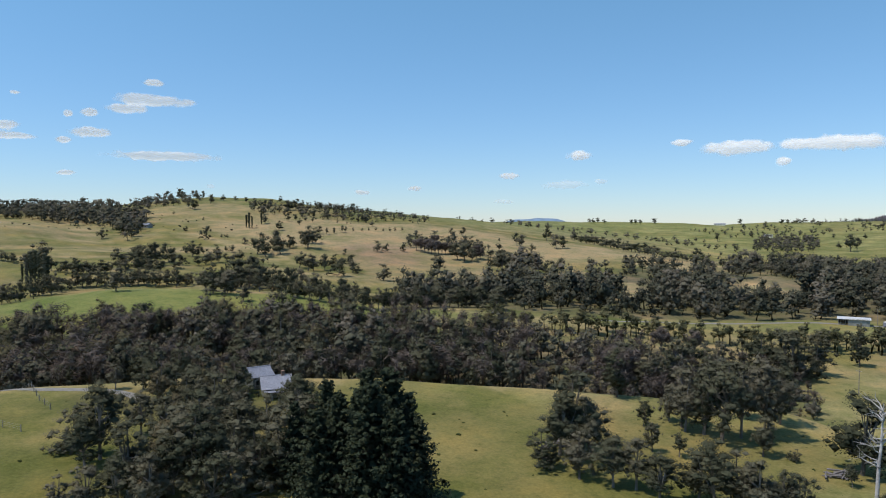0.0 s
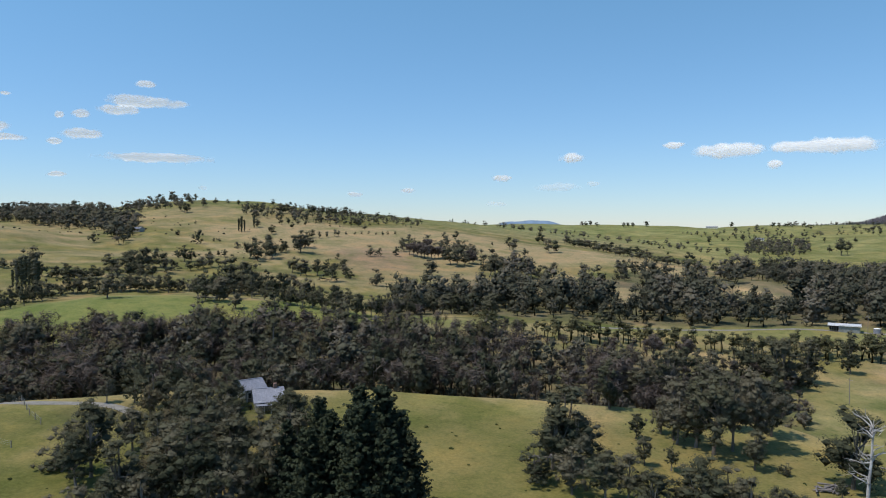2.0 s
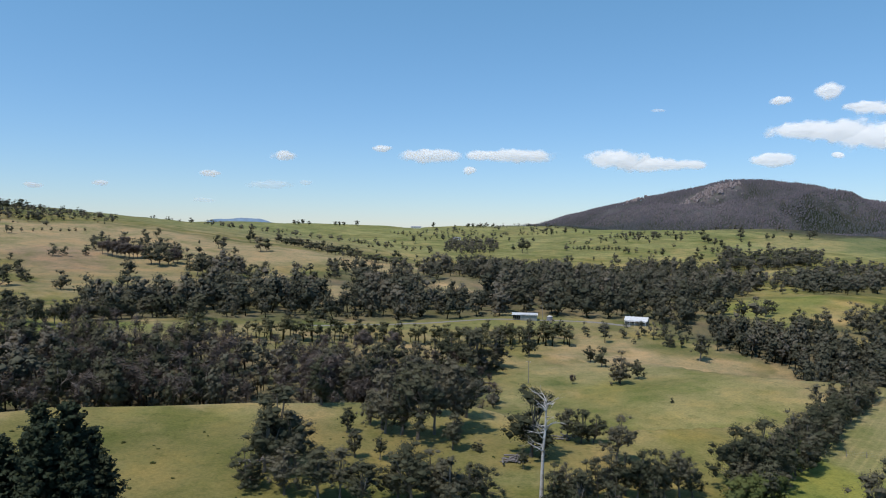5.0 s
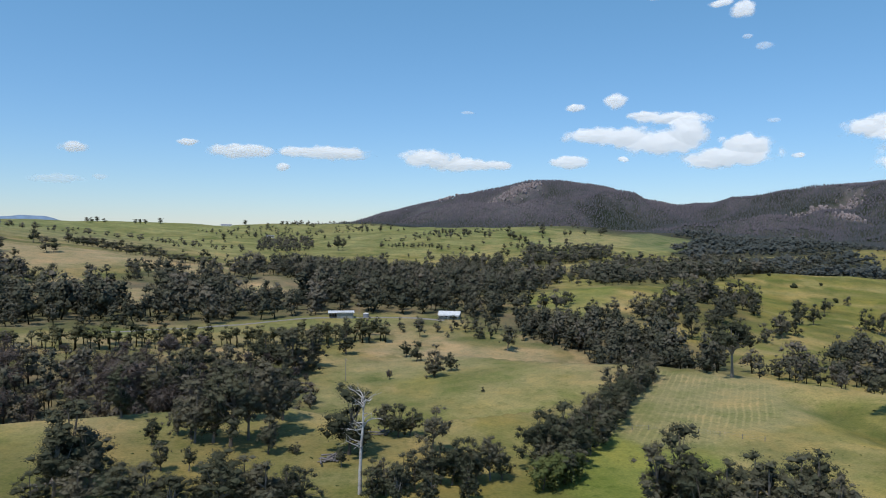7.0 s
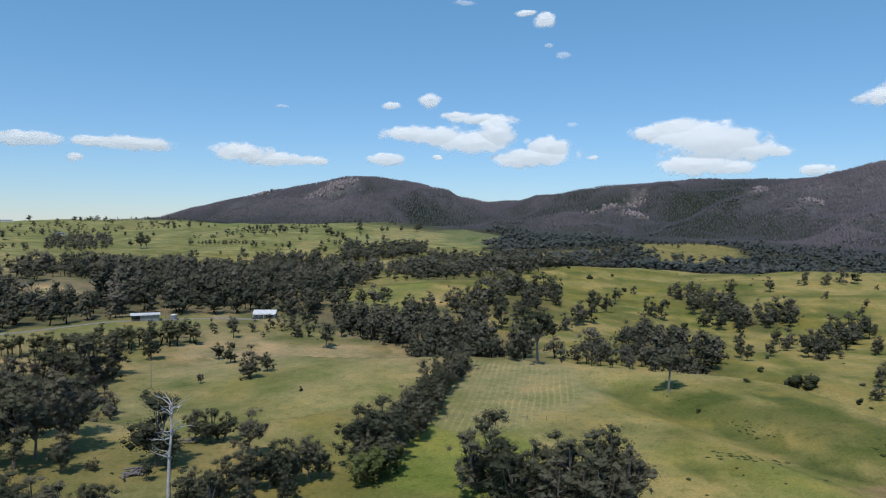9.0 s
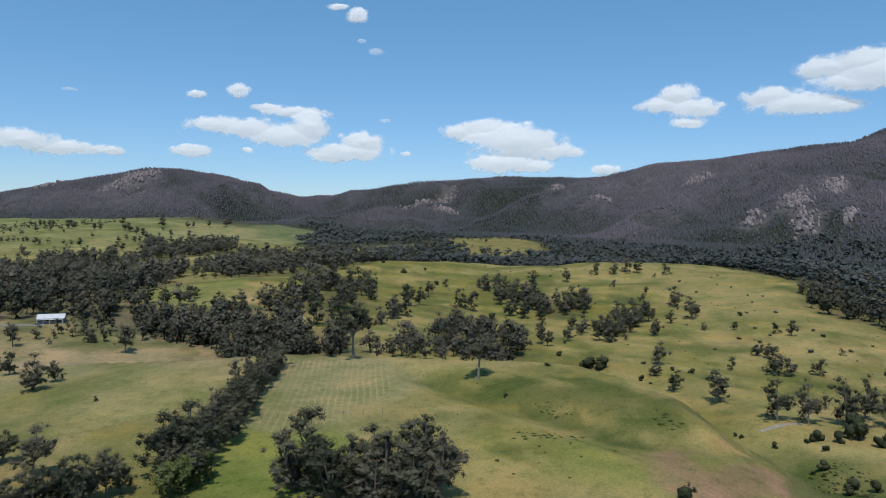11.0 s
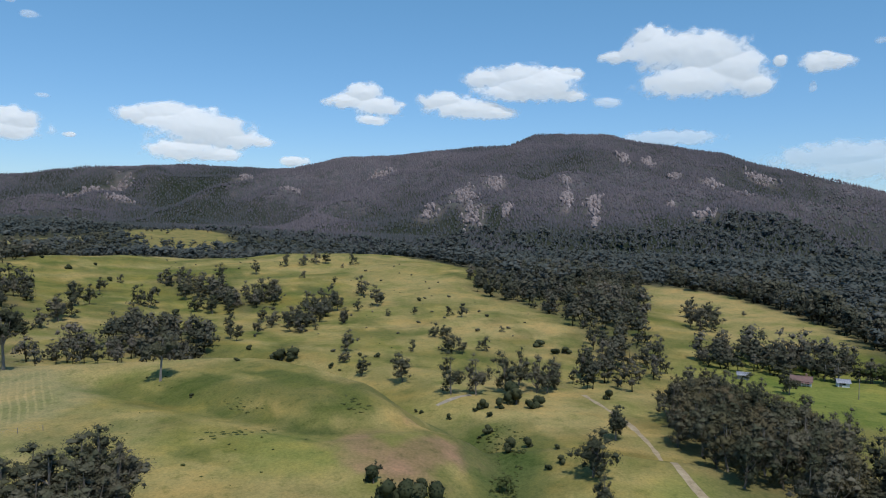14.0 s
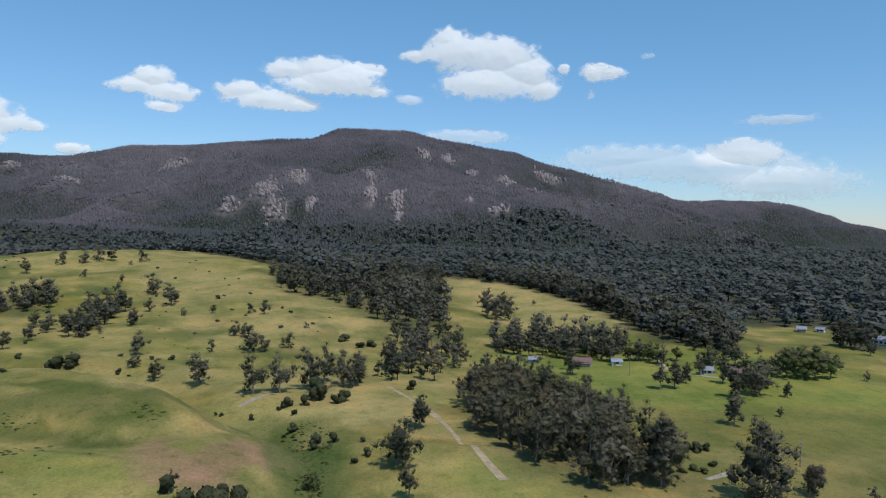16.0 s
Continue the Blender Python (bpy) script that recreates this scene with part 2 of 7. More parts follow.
GRASSY_HILL = [(312, 322, 15), (390, 308, 21), (462, 318, 20), (515, 308, 21), (590, 272, 24), (613, 244, 25), (618, 202, 19), (622, 151, 20),
               (632, 101, 25), (638, 50, 26), (620, 19, 24), (560, -9, 22), (428, -43, 11), (371, -84, 8)]
CREEK = [(100, -14), (122, -17), (143, -21), (156, -19), (181, -17), (194, -12), (206, 2), (230, 10), (262, 30), (285, 70), (290, 130)]
DRAIN = [(205, 88), (190, 66), (176, 46), (163, 30), (158, 16), (164, 2), (172, -8), (178, -15)]
SECOND_HILL = [(568, -193, 6), (523, -201, 9), (476, -210, 9), (405, -218, 6), (340, -211, 5), (305, -200, 5)]
# crest, gradient towards the drone's side, gradient of the far side, rounding of the crest in metres
LANDFORMS = [(BURNT_MOUNTAIN, 0.27, 0.2, 60), (ROCKY_MOUNTAIN, 0.285, 0.2, 60), (LEFT_HILL, 0.115, 0.15, 60), (FAR_DOWNS, 0.075, 0.03, 120),
             (FAR_PADDOCKS, 0.085, 0.04, 100), (NEAR_LEFT_RISE, 0.11, 0.16, 30), (DRY_HILL, 0.085, 0.12, 25), (GREEN_STRIP, 0.13, 0.09, 14),
             (HOME_FIELD, 0.07, 0.45, 4), (MOWN_FIELD, 0.09, 0.7, 5), (GRASSY_HILL, 0.115, 0.1, 35), (SECOND_HILL, 0.14, 0.1, 25)]


def value_noise(x, y, seed=0):
    """Smooth noise in 0 to 1 with a cell of one unit."""
    xi, yi = np.floor(x).astype(np.int64), np.floor(y).astype(np.int64)
    u, v = x - xi, y - yi
    u, v = u * u * (3 - 2 * u), v * v * (3 - 2 * v)

    def cell(i, j):
        h = (i * 374761393 + j * 668265263 + seed * 362437) & 0xFFFFFFFF
        h = ((h ^ (h >> 13)) * 1274126177) & 0xFFFFFFFF
        return ((h ^ (h >> 16)) & 0xFFFF) / 65535.0
    return (cell(xi, yi) * (1 - u) + cell(xi + 1, yi) * u) * (1 - v) + (cell(xi, yi + 1) * (1 - u) + cell(xi + 1, yi + 1) * u) * v


def fbm(x, y, size, octaves=4, seed=0):
    """Layered noise in -1 to 1; size: the largest cell in metres."""
    total, gain, norm = 0.0, 1.0, 0.0
    for k in range(octaves):
        total = total + gain * (value_noise(x / size + 17.3 * k, y / size - 9.1 * k, seed + k) * 2 - 1)
        norm, gain, size = norm + gain, gain * 0.5, size * 0.5
    return total / norm


def along(points, x, y):
    """The distance to a crest line, the height of the crest near by, and on which side (right of it is positive)."""
    best, total = np.full(x.shape, 1e9), np.zeros(x.shape)
    high, side = np.zeros(x.shape), np.zeros(x.shape)
    for (ax, ay, az), (bx, by, bz) in zip(points, points[1:]):
        ux, uy = bx - ax, by - ay
        s = np.clip(((x - ax) * ux + (y - ay) * uy) / (ux * ux + uy * uy), 0, 1)
        d = np.hypot(x - ax - s * ux, y - ay - s * uy)
        w = math.hypot(ux, uy) / (d + 6) ** 4
        best, total = np.minimum(best, d), total + w
        high = high + w * (az + s * (bz - az))
        side = side + w * (uy * (x - ax) - ux * (y - ay)) / math.hypot(ux, uy)
    return best, high / total, side / total


def ramp(v, lo, hi):
    s = np.clip((v - lo) / (hi - lo), 0, 1)
    return s * s * (3 - 2 * s)


def mountain_share(x, y):
    """How far a place lies on the burnt ranges: 0 on the farmland, 1 on the forest slopes."""
    out = np.zeros(x.shape)
    for crest, near, _, _ in LANDFORMS[:2]:
        d, h, s = along(crest, x, y)
        up = h - near * d * 0.85
        out = np.maximum(out, ramp(up, -25, 25))
    return out


def litter_share(x, y):
    """How far a place lies under the unburnt forest at the foot of the rocky range."""
    d, h, _ = along(ROCKY_MOUNTAIN, x, y)
    return ramp(h - 0.24 * d + 22 * fbm(x, y, 150, 3, 19), -125, -60)


def ground_z(x, y):
    """The ground's height at arrays (or numbers) x, y."""
    x, y = np.atleast_1d(np.asarray(x, float)), np.atleast_1d(np.asarray(y, float))
    wx, wy = x + 10 * fbm(x, y, 90, 2, 40), y + 10 * fbm(x, y, 90, 2, 50)
    base = 4 - 7 * ramp(x + 0.4 * y, 120, 330) * ramp(-y, -330, -60) + 3 * ramp(np.hypot(x, y), 900, 2500)
    base = base - 8 * ramp(y, -70, 20) * ramp(x, 205, 260) * ramp(-x, -480, -360) * ramp(-y, -230, -150)
    k = 2.2
    total = np.exp(np.clip(base, -40, 400) / k - 100)
    for i, (crest, near, far, rounding) in enumerate(LANDFORMS):
        big = i < 2
        d, h, s = along(crest, np.where(big, x, wx) if i < 5 else x, np.where(big, y, wy) if i < 5 else y)
        blend = ramp(s, -rounding, rounding)
        g = far + (near - far) * blend
        z = h - g * (np.sqrt(d * d + rounding * rounding) - rounding)
        if big:
            z = z + np.clip(d / 260, 0, 1) * (44 * fbm(x, y, 420, 5, 7) - 115 * np.abs(fbm(x, y, 330, 3, 9)) + 26)
        total = total + np.exp(np.clip(z, -60, 290 * k) / k - 100)
    z = k * (np.log(total) + 100)
    r = np.hypot(x, y)
    d, _, _ = along([(a, b, 0) for a, b in CREEK], x, y)
    z = z - 4.5 * np.exp(-(d / 13) ** 2) - 1.2 * np.exp(-(d / 4) ** 2)
    d, _, _ = along([(a, b, 0) for a, b in DRAIN], x, y)
    z = z - 2.8 * np.exp(-(d / 8) ** 2)
    hills = ramp(r, 170, 500)
    return z + 0.45 * fbm(x, y, 24, 3, 3) + hills * (3.2 * fbm(x, y, 120, 4, 5) - 4.5 * np.abs(fbm(x, y, 95, 3, 15)) + 1.6)


from mathutils.bvhtree import BVHTree


# ---- building helpers ----
def mesh_object(name, verts, faces, mat, parent=None, label="", smooth=False):
    me = bpy.data.meshes.new(name)
    me.from_pydata([tuple(v) for v in verts], [], [tuple(f) for f in faces])
    me.materials.append(mat)
    if smooth:
        me.shade_smooth()
    ob = new(name, me)
    if parent:
        ob.parent = parent
    if label:
        ob["label"] = label
    return ob


def part(name, bm, mat, parent, label=""):
    me = bpy.data.meshes.new(name)
    bm.to_mesh(me)
    bm.free()
    me.materials.append(mat)
    ob = new(name, me)
    ob.parent = parent
    if label:
        ob["label"] = label
    return ob


def thing(name, x, y, label, category, group="", turn=0.0, dz=0.0):
    ob = new(name)
    ob.matrix_world = pose(x, y, float(ground_z(x, y)[0]) + dz, 0, 0, turn)
    ob.empty_display_size = 0.5
    return tagged(ob, label, category, group)


def box(bm, x0, y0, z0, x1, y1, z1, bevel=0.0):
    vs = [bm.verts.new(p) for p in ((x0, y0, z0), (x1, y0, z0), (x1, y1, z0), (x0, y1, z0), (x0, y0, z1), (x1, y0, z1), (x1, y1, z1), (x0, y1, z1))]
    fs = [bm.faces.new([vs[i] for i in q]) for q in ((3, 2, 1, 0), (4, 5, 6, 7), (0, 1, 5, 4), (1, 2, 6, 5), (2, 3, 7, 6), (3, 0, 4, 7))]
    if bevel:
        edges = {e for f in fs for e in f.edges}
        bmesh.ops.bevel(bm, geom=list(edges), offset=bevel, segments=1, affect="EDGES")
    return bm


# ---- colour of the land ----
# FLOOR and DOWNS hold the blue of distant haze in their colour
GREEN, DRY, LUSH, SOIL, STRAW, FLOOR, WET_SHADED, LITTER, RUSH, GREENER, SLOPE, DEEP, DOWNS, SCREE, LEAVES, SEEP = (np.array(c) for c in (
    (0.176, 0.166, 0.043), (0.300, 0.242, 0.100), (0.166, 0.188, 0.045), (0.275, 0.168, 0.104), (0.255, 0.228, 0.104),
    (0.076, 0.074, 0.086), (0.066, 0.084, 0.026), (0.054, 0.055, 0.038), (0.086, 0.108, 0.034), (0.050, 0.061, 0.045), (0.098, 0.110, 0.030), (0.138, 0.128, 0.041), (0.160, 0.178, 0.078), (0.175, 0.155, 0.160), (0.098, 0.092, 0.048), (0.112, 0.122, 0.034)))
# open grassy glades in the woods: x, y, half length, half width, turn, strength
GLADES = [(200, 446, 50, 17, 66, 0.85), (121, 457, 55, 16, 75, 0.85), (191, 573, 60, 18, 72, 0.85), (213, 425, 45, 14, 63, 0.85), (21, 503, 70, 26, 88, 0.85), (201, 442, 40, 22, 66, 0.85), (114, 443, 45, 14, 76, 0.85), (86, 504, 60, 20, 80, 0.85), (413, 460, 50, 20, 48, 0.85), (210, 459, 45, 16, 65, 0.85)]
# patches: x, y, half length, half width, turn in degrees, strength
HILL_DRY_PATCHES = [(-400, 640, 110, 40, -20, 0.6), (-200, 560, 90, 30, 15, 0.6), (-260, 900, 120, 50, 10, 0.7), (-60, 470, 60, 18, 10, 0.6), (900, 1500, 200, 60, 40, 0.5),
                    (0, 700, 280, 130, -10, 0.95), (-330, 800, 200, 90, 25, 0.4), (600, 60, 90, 45, -60, 0.55), (180, 600, 90, 40, -55, 0.8)]
DRY_PATCHES = [(60, 120, 60, 26, -20, 0.45), (470, -205, 130, 50, 5, 0.95), (370, -190, 80, 40, 0, 0.9), (440, -40, 90, 30, 25, 0.55), (120, 500, 60, 14, -20, 0.8),
               (210, 560, 70, 12, -45, 0.8), (330, 640, 50, 12, -30, 0.7), (150, 20, 60, 20, 20, 0.3), (250, 0, 60, 18, 60, 0.4)]
LUSH_PATCHES = [(-110, 300, 130, 24, 3, 0.9), (215, -165, 90, 55, 30, 0.85), (118, 94, 24, 9, 35, 0.8), (300, 1700, 500, 200, 0, 0.5), (1100, 1300, 300, 260, 60, 0.7),
                (112, 90, 36, 17, 35, 0.75), (150, 190, 60, 50, 30, 0.35), (126, -60, 14, 20, 0, 0.6)]
SOIL_PATCHES = [(143, -3, 15, 7, -35, 0.85), (141, 10, 8, 4, 10, 0.7), (193, 134, 9, 6, 20, 0.6), (140, 106, 9, 4, 35, 0.6), (163, 121, 5, 3, 35, 0.6), (152, 12, 10, 4, -30, 0.5)]
DEEP_PATCHES = [(0, 118, 100, 42, 0, 0.6), (140, -130, 90, 60, -40, 0.6), (60, 60, 60, 40, 40, 0.5)]
STRAW_PATCHES = [(186, 104, 34, 24, 35, 0.9), (150, 70, 40, 22, 40, 0.4), (128, 62, 7, 3, 60, 0.5), (66, 110, 12, 4, -10, 0.4)]
# damp sedge and drain grass; the first two strips paint the crest's shadow line
WET_SHADED_PATCHES = [(232, 60, 40, 4, 95, 0.85), (230, 115, 40, 4, 100, 0.7), (192, 52, 22, 7, 50, 0.5), (184, 30, 22, 9, 70, 0.55), (172, 38, 16, 3.0, 55, 0.7), (160, 22, 10, 2.6, 75, 0.7), (151, 24, 7, 1.3, 60, 0.7), (138, -20, 20, 6, -10, 0.9), (170, -19, 22, 5, 5, 0.8), (120, -17, 14, 5, 0, 0.8), (186, 10, 14, 4, -60, 0.5),
               (400, 160, 30, 9, -30, 0.5), (470, 60, 30, 7, 40, 0.6), (420, 20, 25, 6, 60, 0.5), (520, 130, 30, 8, 10, 0.5), (360, 240, 30, 7, -20, 0.5)]


# cut hay, the rank slope with its shade painted in, and the watered grass below: outlines on the ground
HAY_FIELD = [(202, 145), (210, 123), (213, 106), (183, 90), (163, 89), (142, 83), (131, 91), (130, 105), (151, 115), (181, 134)]
SHADED_RANK_SLOPE = [(199, 88), (215, 70), (213, 44), (197, 24), (175, 9), (169, 7), (165, 26), (169, 42), (175, 57), (190, 73)]
BARE_GROUND = [(136, 16), (162, 7), (193, -12), (156, -20), (140, -17), (127, 1)]
MOIST_FIELD = [(155, 37), (153, 23), (139, 8), (130, 16), (133, 32)]
PALE_CREST = [(585, 60), (589, -17), (479, -25), (348, 2), (410, 28)]
CREEK_GREEN = [(192, -24), (190, -35), (175, -36), (148, -27), (136, -24), (138, -19), (157, -22)]
LAWN = [(259, -123), (234, -152), (217, -190), (189, -195), (182, -222), (164, -201), (180, -127), (208, -113)]
WATERED = [(126, 103), (130, 91), (139, 78), (107, 58), (93, 83), (109, 96)]


# farm paddocks and clearings among the woods: outline, then colour and how ragged its rim is
DRY_HILL_FACE = [(-97, 657), (-48, 721), (-14, 772), (33, 626), (41, 546), (29, 472), (-34, 450), (-61, 526)]
BROWN_FACE = [(-94, 606), (-65, 660), (-22, 639), (-24, 551), (-58, 541)]
HILL_TRACK = [(-258, 667), (-228, 673), (-163, 610), (-131, 576), (-108, 514), (-126, 557), (-164, 579), (-227, 655)]
ROW_PADDOCK = [(-181, 292), (-156, 323), (-114, 335), (-103, 313), (-98, 288), (-133, 284), (-155, 253)]
BELT_PADDOCK = [(-86, 314), (-82, 335), (-23, 311), (-24, 291), (-53, 295), (-80, 291)]
RIDGE_FACE = [(148, 813), (155, 656), (172, 598), (200, 556), (184, 508), (169, 525), (161, 578), (139, 633)]
TAN_CLEARING = [(203, 473), (214, 438), (203, 427), (181, 425)]
GRASS_CLEARING = [(120, 483), (133, 477), (114, 411), (106, 419)]
YELLOW_PADDOCK = [(671, 792), (780, 872), (823, 865), (712, 763), (641, 706)]
PALE_PADDOCK = [(570, 598), (628, 621), (717, 610), (765, 600), (722, 566), (635, 568), (545, 560)]
UPPER_PADDOCK = [(855, 842), (951, 862), (1061, 835), (967, 761), (844, 775)]
FOREST_PADDOCK = [(1103, 849), (1244, 881), (1223, 749), (936, 619), (960, 730)]
KNOLL_MEADOW = [(1170, 483), (1400, 480), (1255, 322), (1120, 264), (930, 284), (940, 346), (1060, 400)]
LOW_PASTURE = [(1004, 920), (1082, 895), (1099, 815), (937, 710), (887, 763), (894, 819)]
FOREST_STRIP = [(891, 533), (1014, 508), (1157, 483), (1080, 440), (955, 460), (844, 490)]
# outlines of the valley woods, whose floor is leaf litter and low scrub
GULLY_WOOD = [(-99, 148), (-65, 170), (-19, 185), (22, 183), (30, 248), (-18, 261), (-80, 263), (-158, 237)]
GULLY_SCRUB = [(23, 191), (46, 179), (77, 173), (102, 189), (118, 226), (75, 280), (32, 260)]
VALLEY_WOOD = [(-19, 319), (1, 345), (38, 343), (113, 340), (181, 331), (216, 394), (178, 429), (142, 505), (59, 534), (2, 500), (-24, 419)]
VALLEY_WOOD_EAST = [(185, 372), (225, 327), (256, 277), (268, 239), (273, 199), (320, 234), (327, 311), (423, 443), (477, 693), (439, 818), (218, 439)]
VALLEY_MID = [(116, 490), (172, 413), (217, 376), (262, 344), (423, 443), (520, 683), (439, 818), (208, 533), (147, 569)]
EAST_WOOD = [(616, 783), (645, 711), (586, 599), (585, 567), (602, 548), (365, 332), (346, 346), (318, 327), (286, 337), (279, 381)]
SPUR_WOOD = [(474, -36), (410, -60), (372, -79), (319, -81), (282, -81), (293, -103), (327, -110), (445, -151), (606, -206), (626, -132), (520, -43)]
FOREST_EDGE = [(536, -201), (487, -214), (417, -224), (352, -218), (311, -204), (282, -199), (264, -204), (249, -216), (302, -263), (328, -246), (367, -243),
    (442, -255), (530, -248), (583, -224)]
HILL_WOOD = [(303, 226), (326, 198), (372, 192), (452, 235), (379, 245), (335, 246)]
HOLLOW_WOOD = [(304, 129), (268, 97), (294, 79), (325, 89), (365, 132), (356, 148)]
BACK_WOOD = [(234, 273), (236, 212), (253, 181), (243, 137), (297, 169), (289, 207), (266, 239), (257, 300)]
CREST_BELT = [(205, 172), (214, 153), (225, 130), (260, 150), (250, 180), (238, 199)]
HILL_DRAIN = [(502, 182), (461, 135), (410, 92), (435, 81), (496, 128), (528, 173)]
TRACK_GROVE = [(207, -75), (227, -101), (191, -106), (157, -104), (122, -93), (119, -73), (129, -62), (160, -63)]
GARDEN_WOOD = [(-66, 138), (-40, 141), (-30, 117), (-31, 99), (-42, 97), (-48, 124)]
CROSS_BELT = [(647, 668), (763, 640), (782, 547), (904, 497), (1128, 461), (928, 379), (526, 289), (426, 299), (366, 295), (527, 436), (644, 605), (588, 608)]
FIELD_WOOD = [(246, 255), (243, 240), (245, 198), (208, 148), (214, 128), (285, 191), (283, 228), (267, 245), (262, 271)]
SHOULDER_WOOD = [(-247, 909), (-178, 888), (-94, 901), (-89, 846), (-164, 821), (-226, 832)]
RIDGE_BELT = [(-35, 727), (16, 708), (60, 621), (55, 569), (14, 624), (-32, 671)]
SHED_YARD = [(60, 306), (143, 316), (195, 308), (215, 300), (222, 322), (206, 340), (186, 346), (143, 344), (70, 330)]
HOUSE_YARD = [(212, 268), (240, 278), (250, 296), (236, 304), (214, 300)]
GREEN_PADDOCK = [(308, 316), (333, 320), (382, 300), (336, 264), (288, 250), (299, 295)]
FOOT_FOREST = [(653, 348), (600, 360), (725, 288), (777, 73), (730, 22), (599, -37), (495, -68), (465, -68), (445, -94), (600, -156), (552, -192), (490, -216),
    (421, -226), (355, -220), (310, -205), (286, -202), (272, -204), (255, -218), (334, -294), (298, -330), (248, -278), (220, -310), (1099, -1550), (1400, -1050),
    (1322, -460), (1312, 319), (1373, 822), (1171, 855)]
CLEARINGS = [RIDGE_FACE, TAN_CLEARING, GRASS_CLEARING, YELLOW_PADDOCK, PALE_PADDOCK, GREEN_PADDOCK, SHED_YARD, HOUSE_YARD, FOREST_PADDOCK, KNOLL_MEADOW, LOW_PASTURE, FOREST_STRIP]


def within(points, x, y, soft, seed):
    """1 inside an outline, fading over its ragged edge."""
    gap, hit = np.full(x.shape, 1e9), np.zeros(x.shape, bool)
    for (ax, ay), (bx, by) in zip(points, points[1:] + points[:1]):
        ux, uy = bx - ax, by - ay
        s = np.clip(((x - ax) * ux + (y - ay) * uy) / (ux * ux + uy * uy + 1e-9), 0, 1)
        gap = np.minimum(gap, np.hypot(x - ax - s * ux, y - ay - s * uy))
        hit ^= ((ay > y) != (by > y)) & (x < ux * (y - ay) / (uy or 1e-9) + ax)
    return ramp(np.where(hit, gap, -gap) + soft * fbm(x, y, 12, 3, seed), -soft, soft)[..., None]


def patch(x, y, spots, seed):
    out = np.zeros(x.shape)
    for px, py, a, b, turn, strength in spots:
        c, s = math.cos(radians(turn)), math.sin(radians(turn))
        u, v = ((x - px) * c + (y - py) * s) / a, (-(x - px) * s + (y - py) * c) / b
        rag = 0.45 * fbm(x, y, max(b, 4), 4, seed)
        out = np.maximum(out, strength * ramp(1.15 - np.hypot(u, v) + rag, 0.0, 0.5))
    return out[..., None]


# outcrop: x, y, half breadth across the slope, half length down it, number of rocks
CLIFFS = [(1631, -125, 34, 88, 26), (1714, -206, 30, 50, 22), (1512, -134, 29, 50, 14), (1505, -202, 8, 22, 5), (1536, -342, 15, 72, 26), (1660, -367, 16, 28, 9), (1495, -390, 19, 71, 26),
          (1387, -366, 7, 42, 8), (1834, -554, 24, 28, 12), (1880, -638, 22, 37, 14), (1772, -667, 21, 35, 10), (1703, -733, 25, 54, 20), (1636, -787, 38, 83, 30), (1855, -933, 53, 39, 18)]
CRAGS = [(1369, -579, 26, 28, 14), (1542, -576, 11, 24, 5), (1554, -41, 27, 39, 10), (1996, 89, 54, 46, 24), (2116, 843, 40, 43, 12), (2129, 491, 35, 27, 9), (1958, 330, 32, 29, 9),
         (1521, -217, 10, 19, 5), (1725, 1797, 90, 45, 34), (1777, 1767, 60, 30, 20), (1728, 2148, 40, 22, 10), (2064, 914, 100, 30, 30), (1912, 761, 50, 20, 10)]
OUTCROPS = CLIFFS + CRAGS


def on_outcrop(x, y):
    out = np.zeros(x.shape)
    for ox, oy, a, b, _ in OUTCROPS:
        r = math.hypot(ox, oy)
        u, v = (-(x - ox) * oy + (y - oy) * ox) / r, ((x - ox) * ox + (y - oy) * oy) / r
        out = np.maximum(out, ramp(1.3 - np.hypot(u / a, v / b) + 0.5 * fbm(x, y, 30, 2, 77), 0, 0.6))
    return out


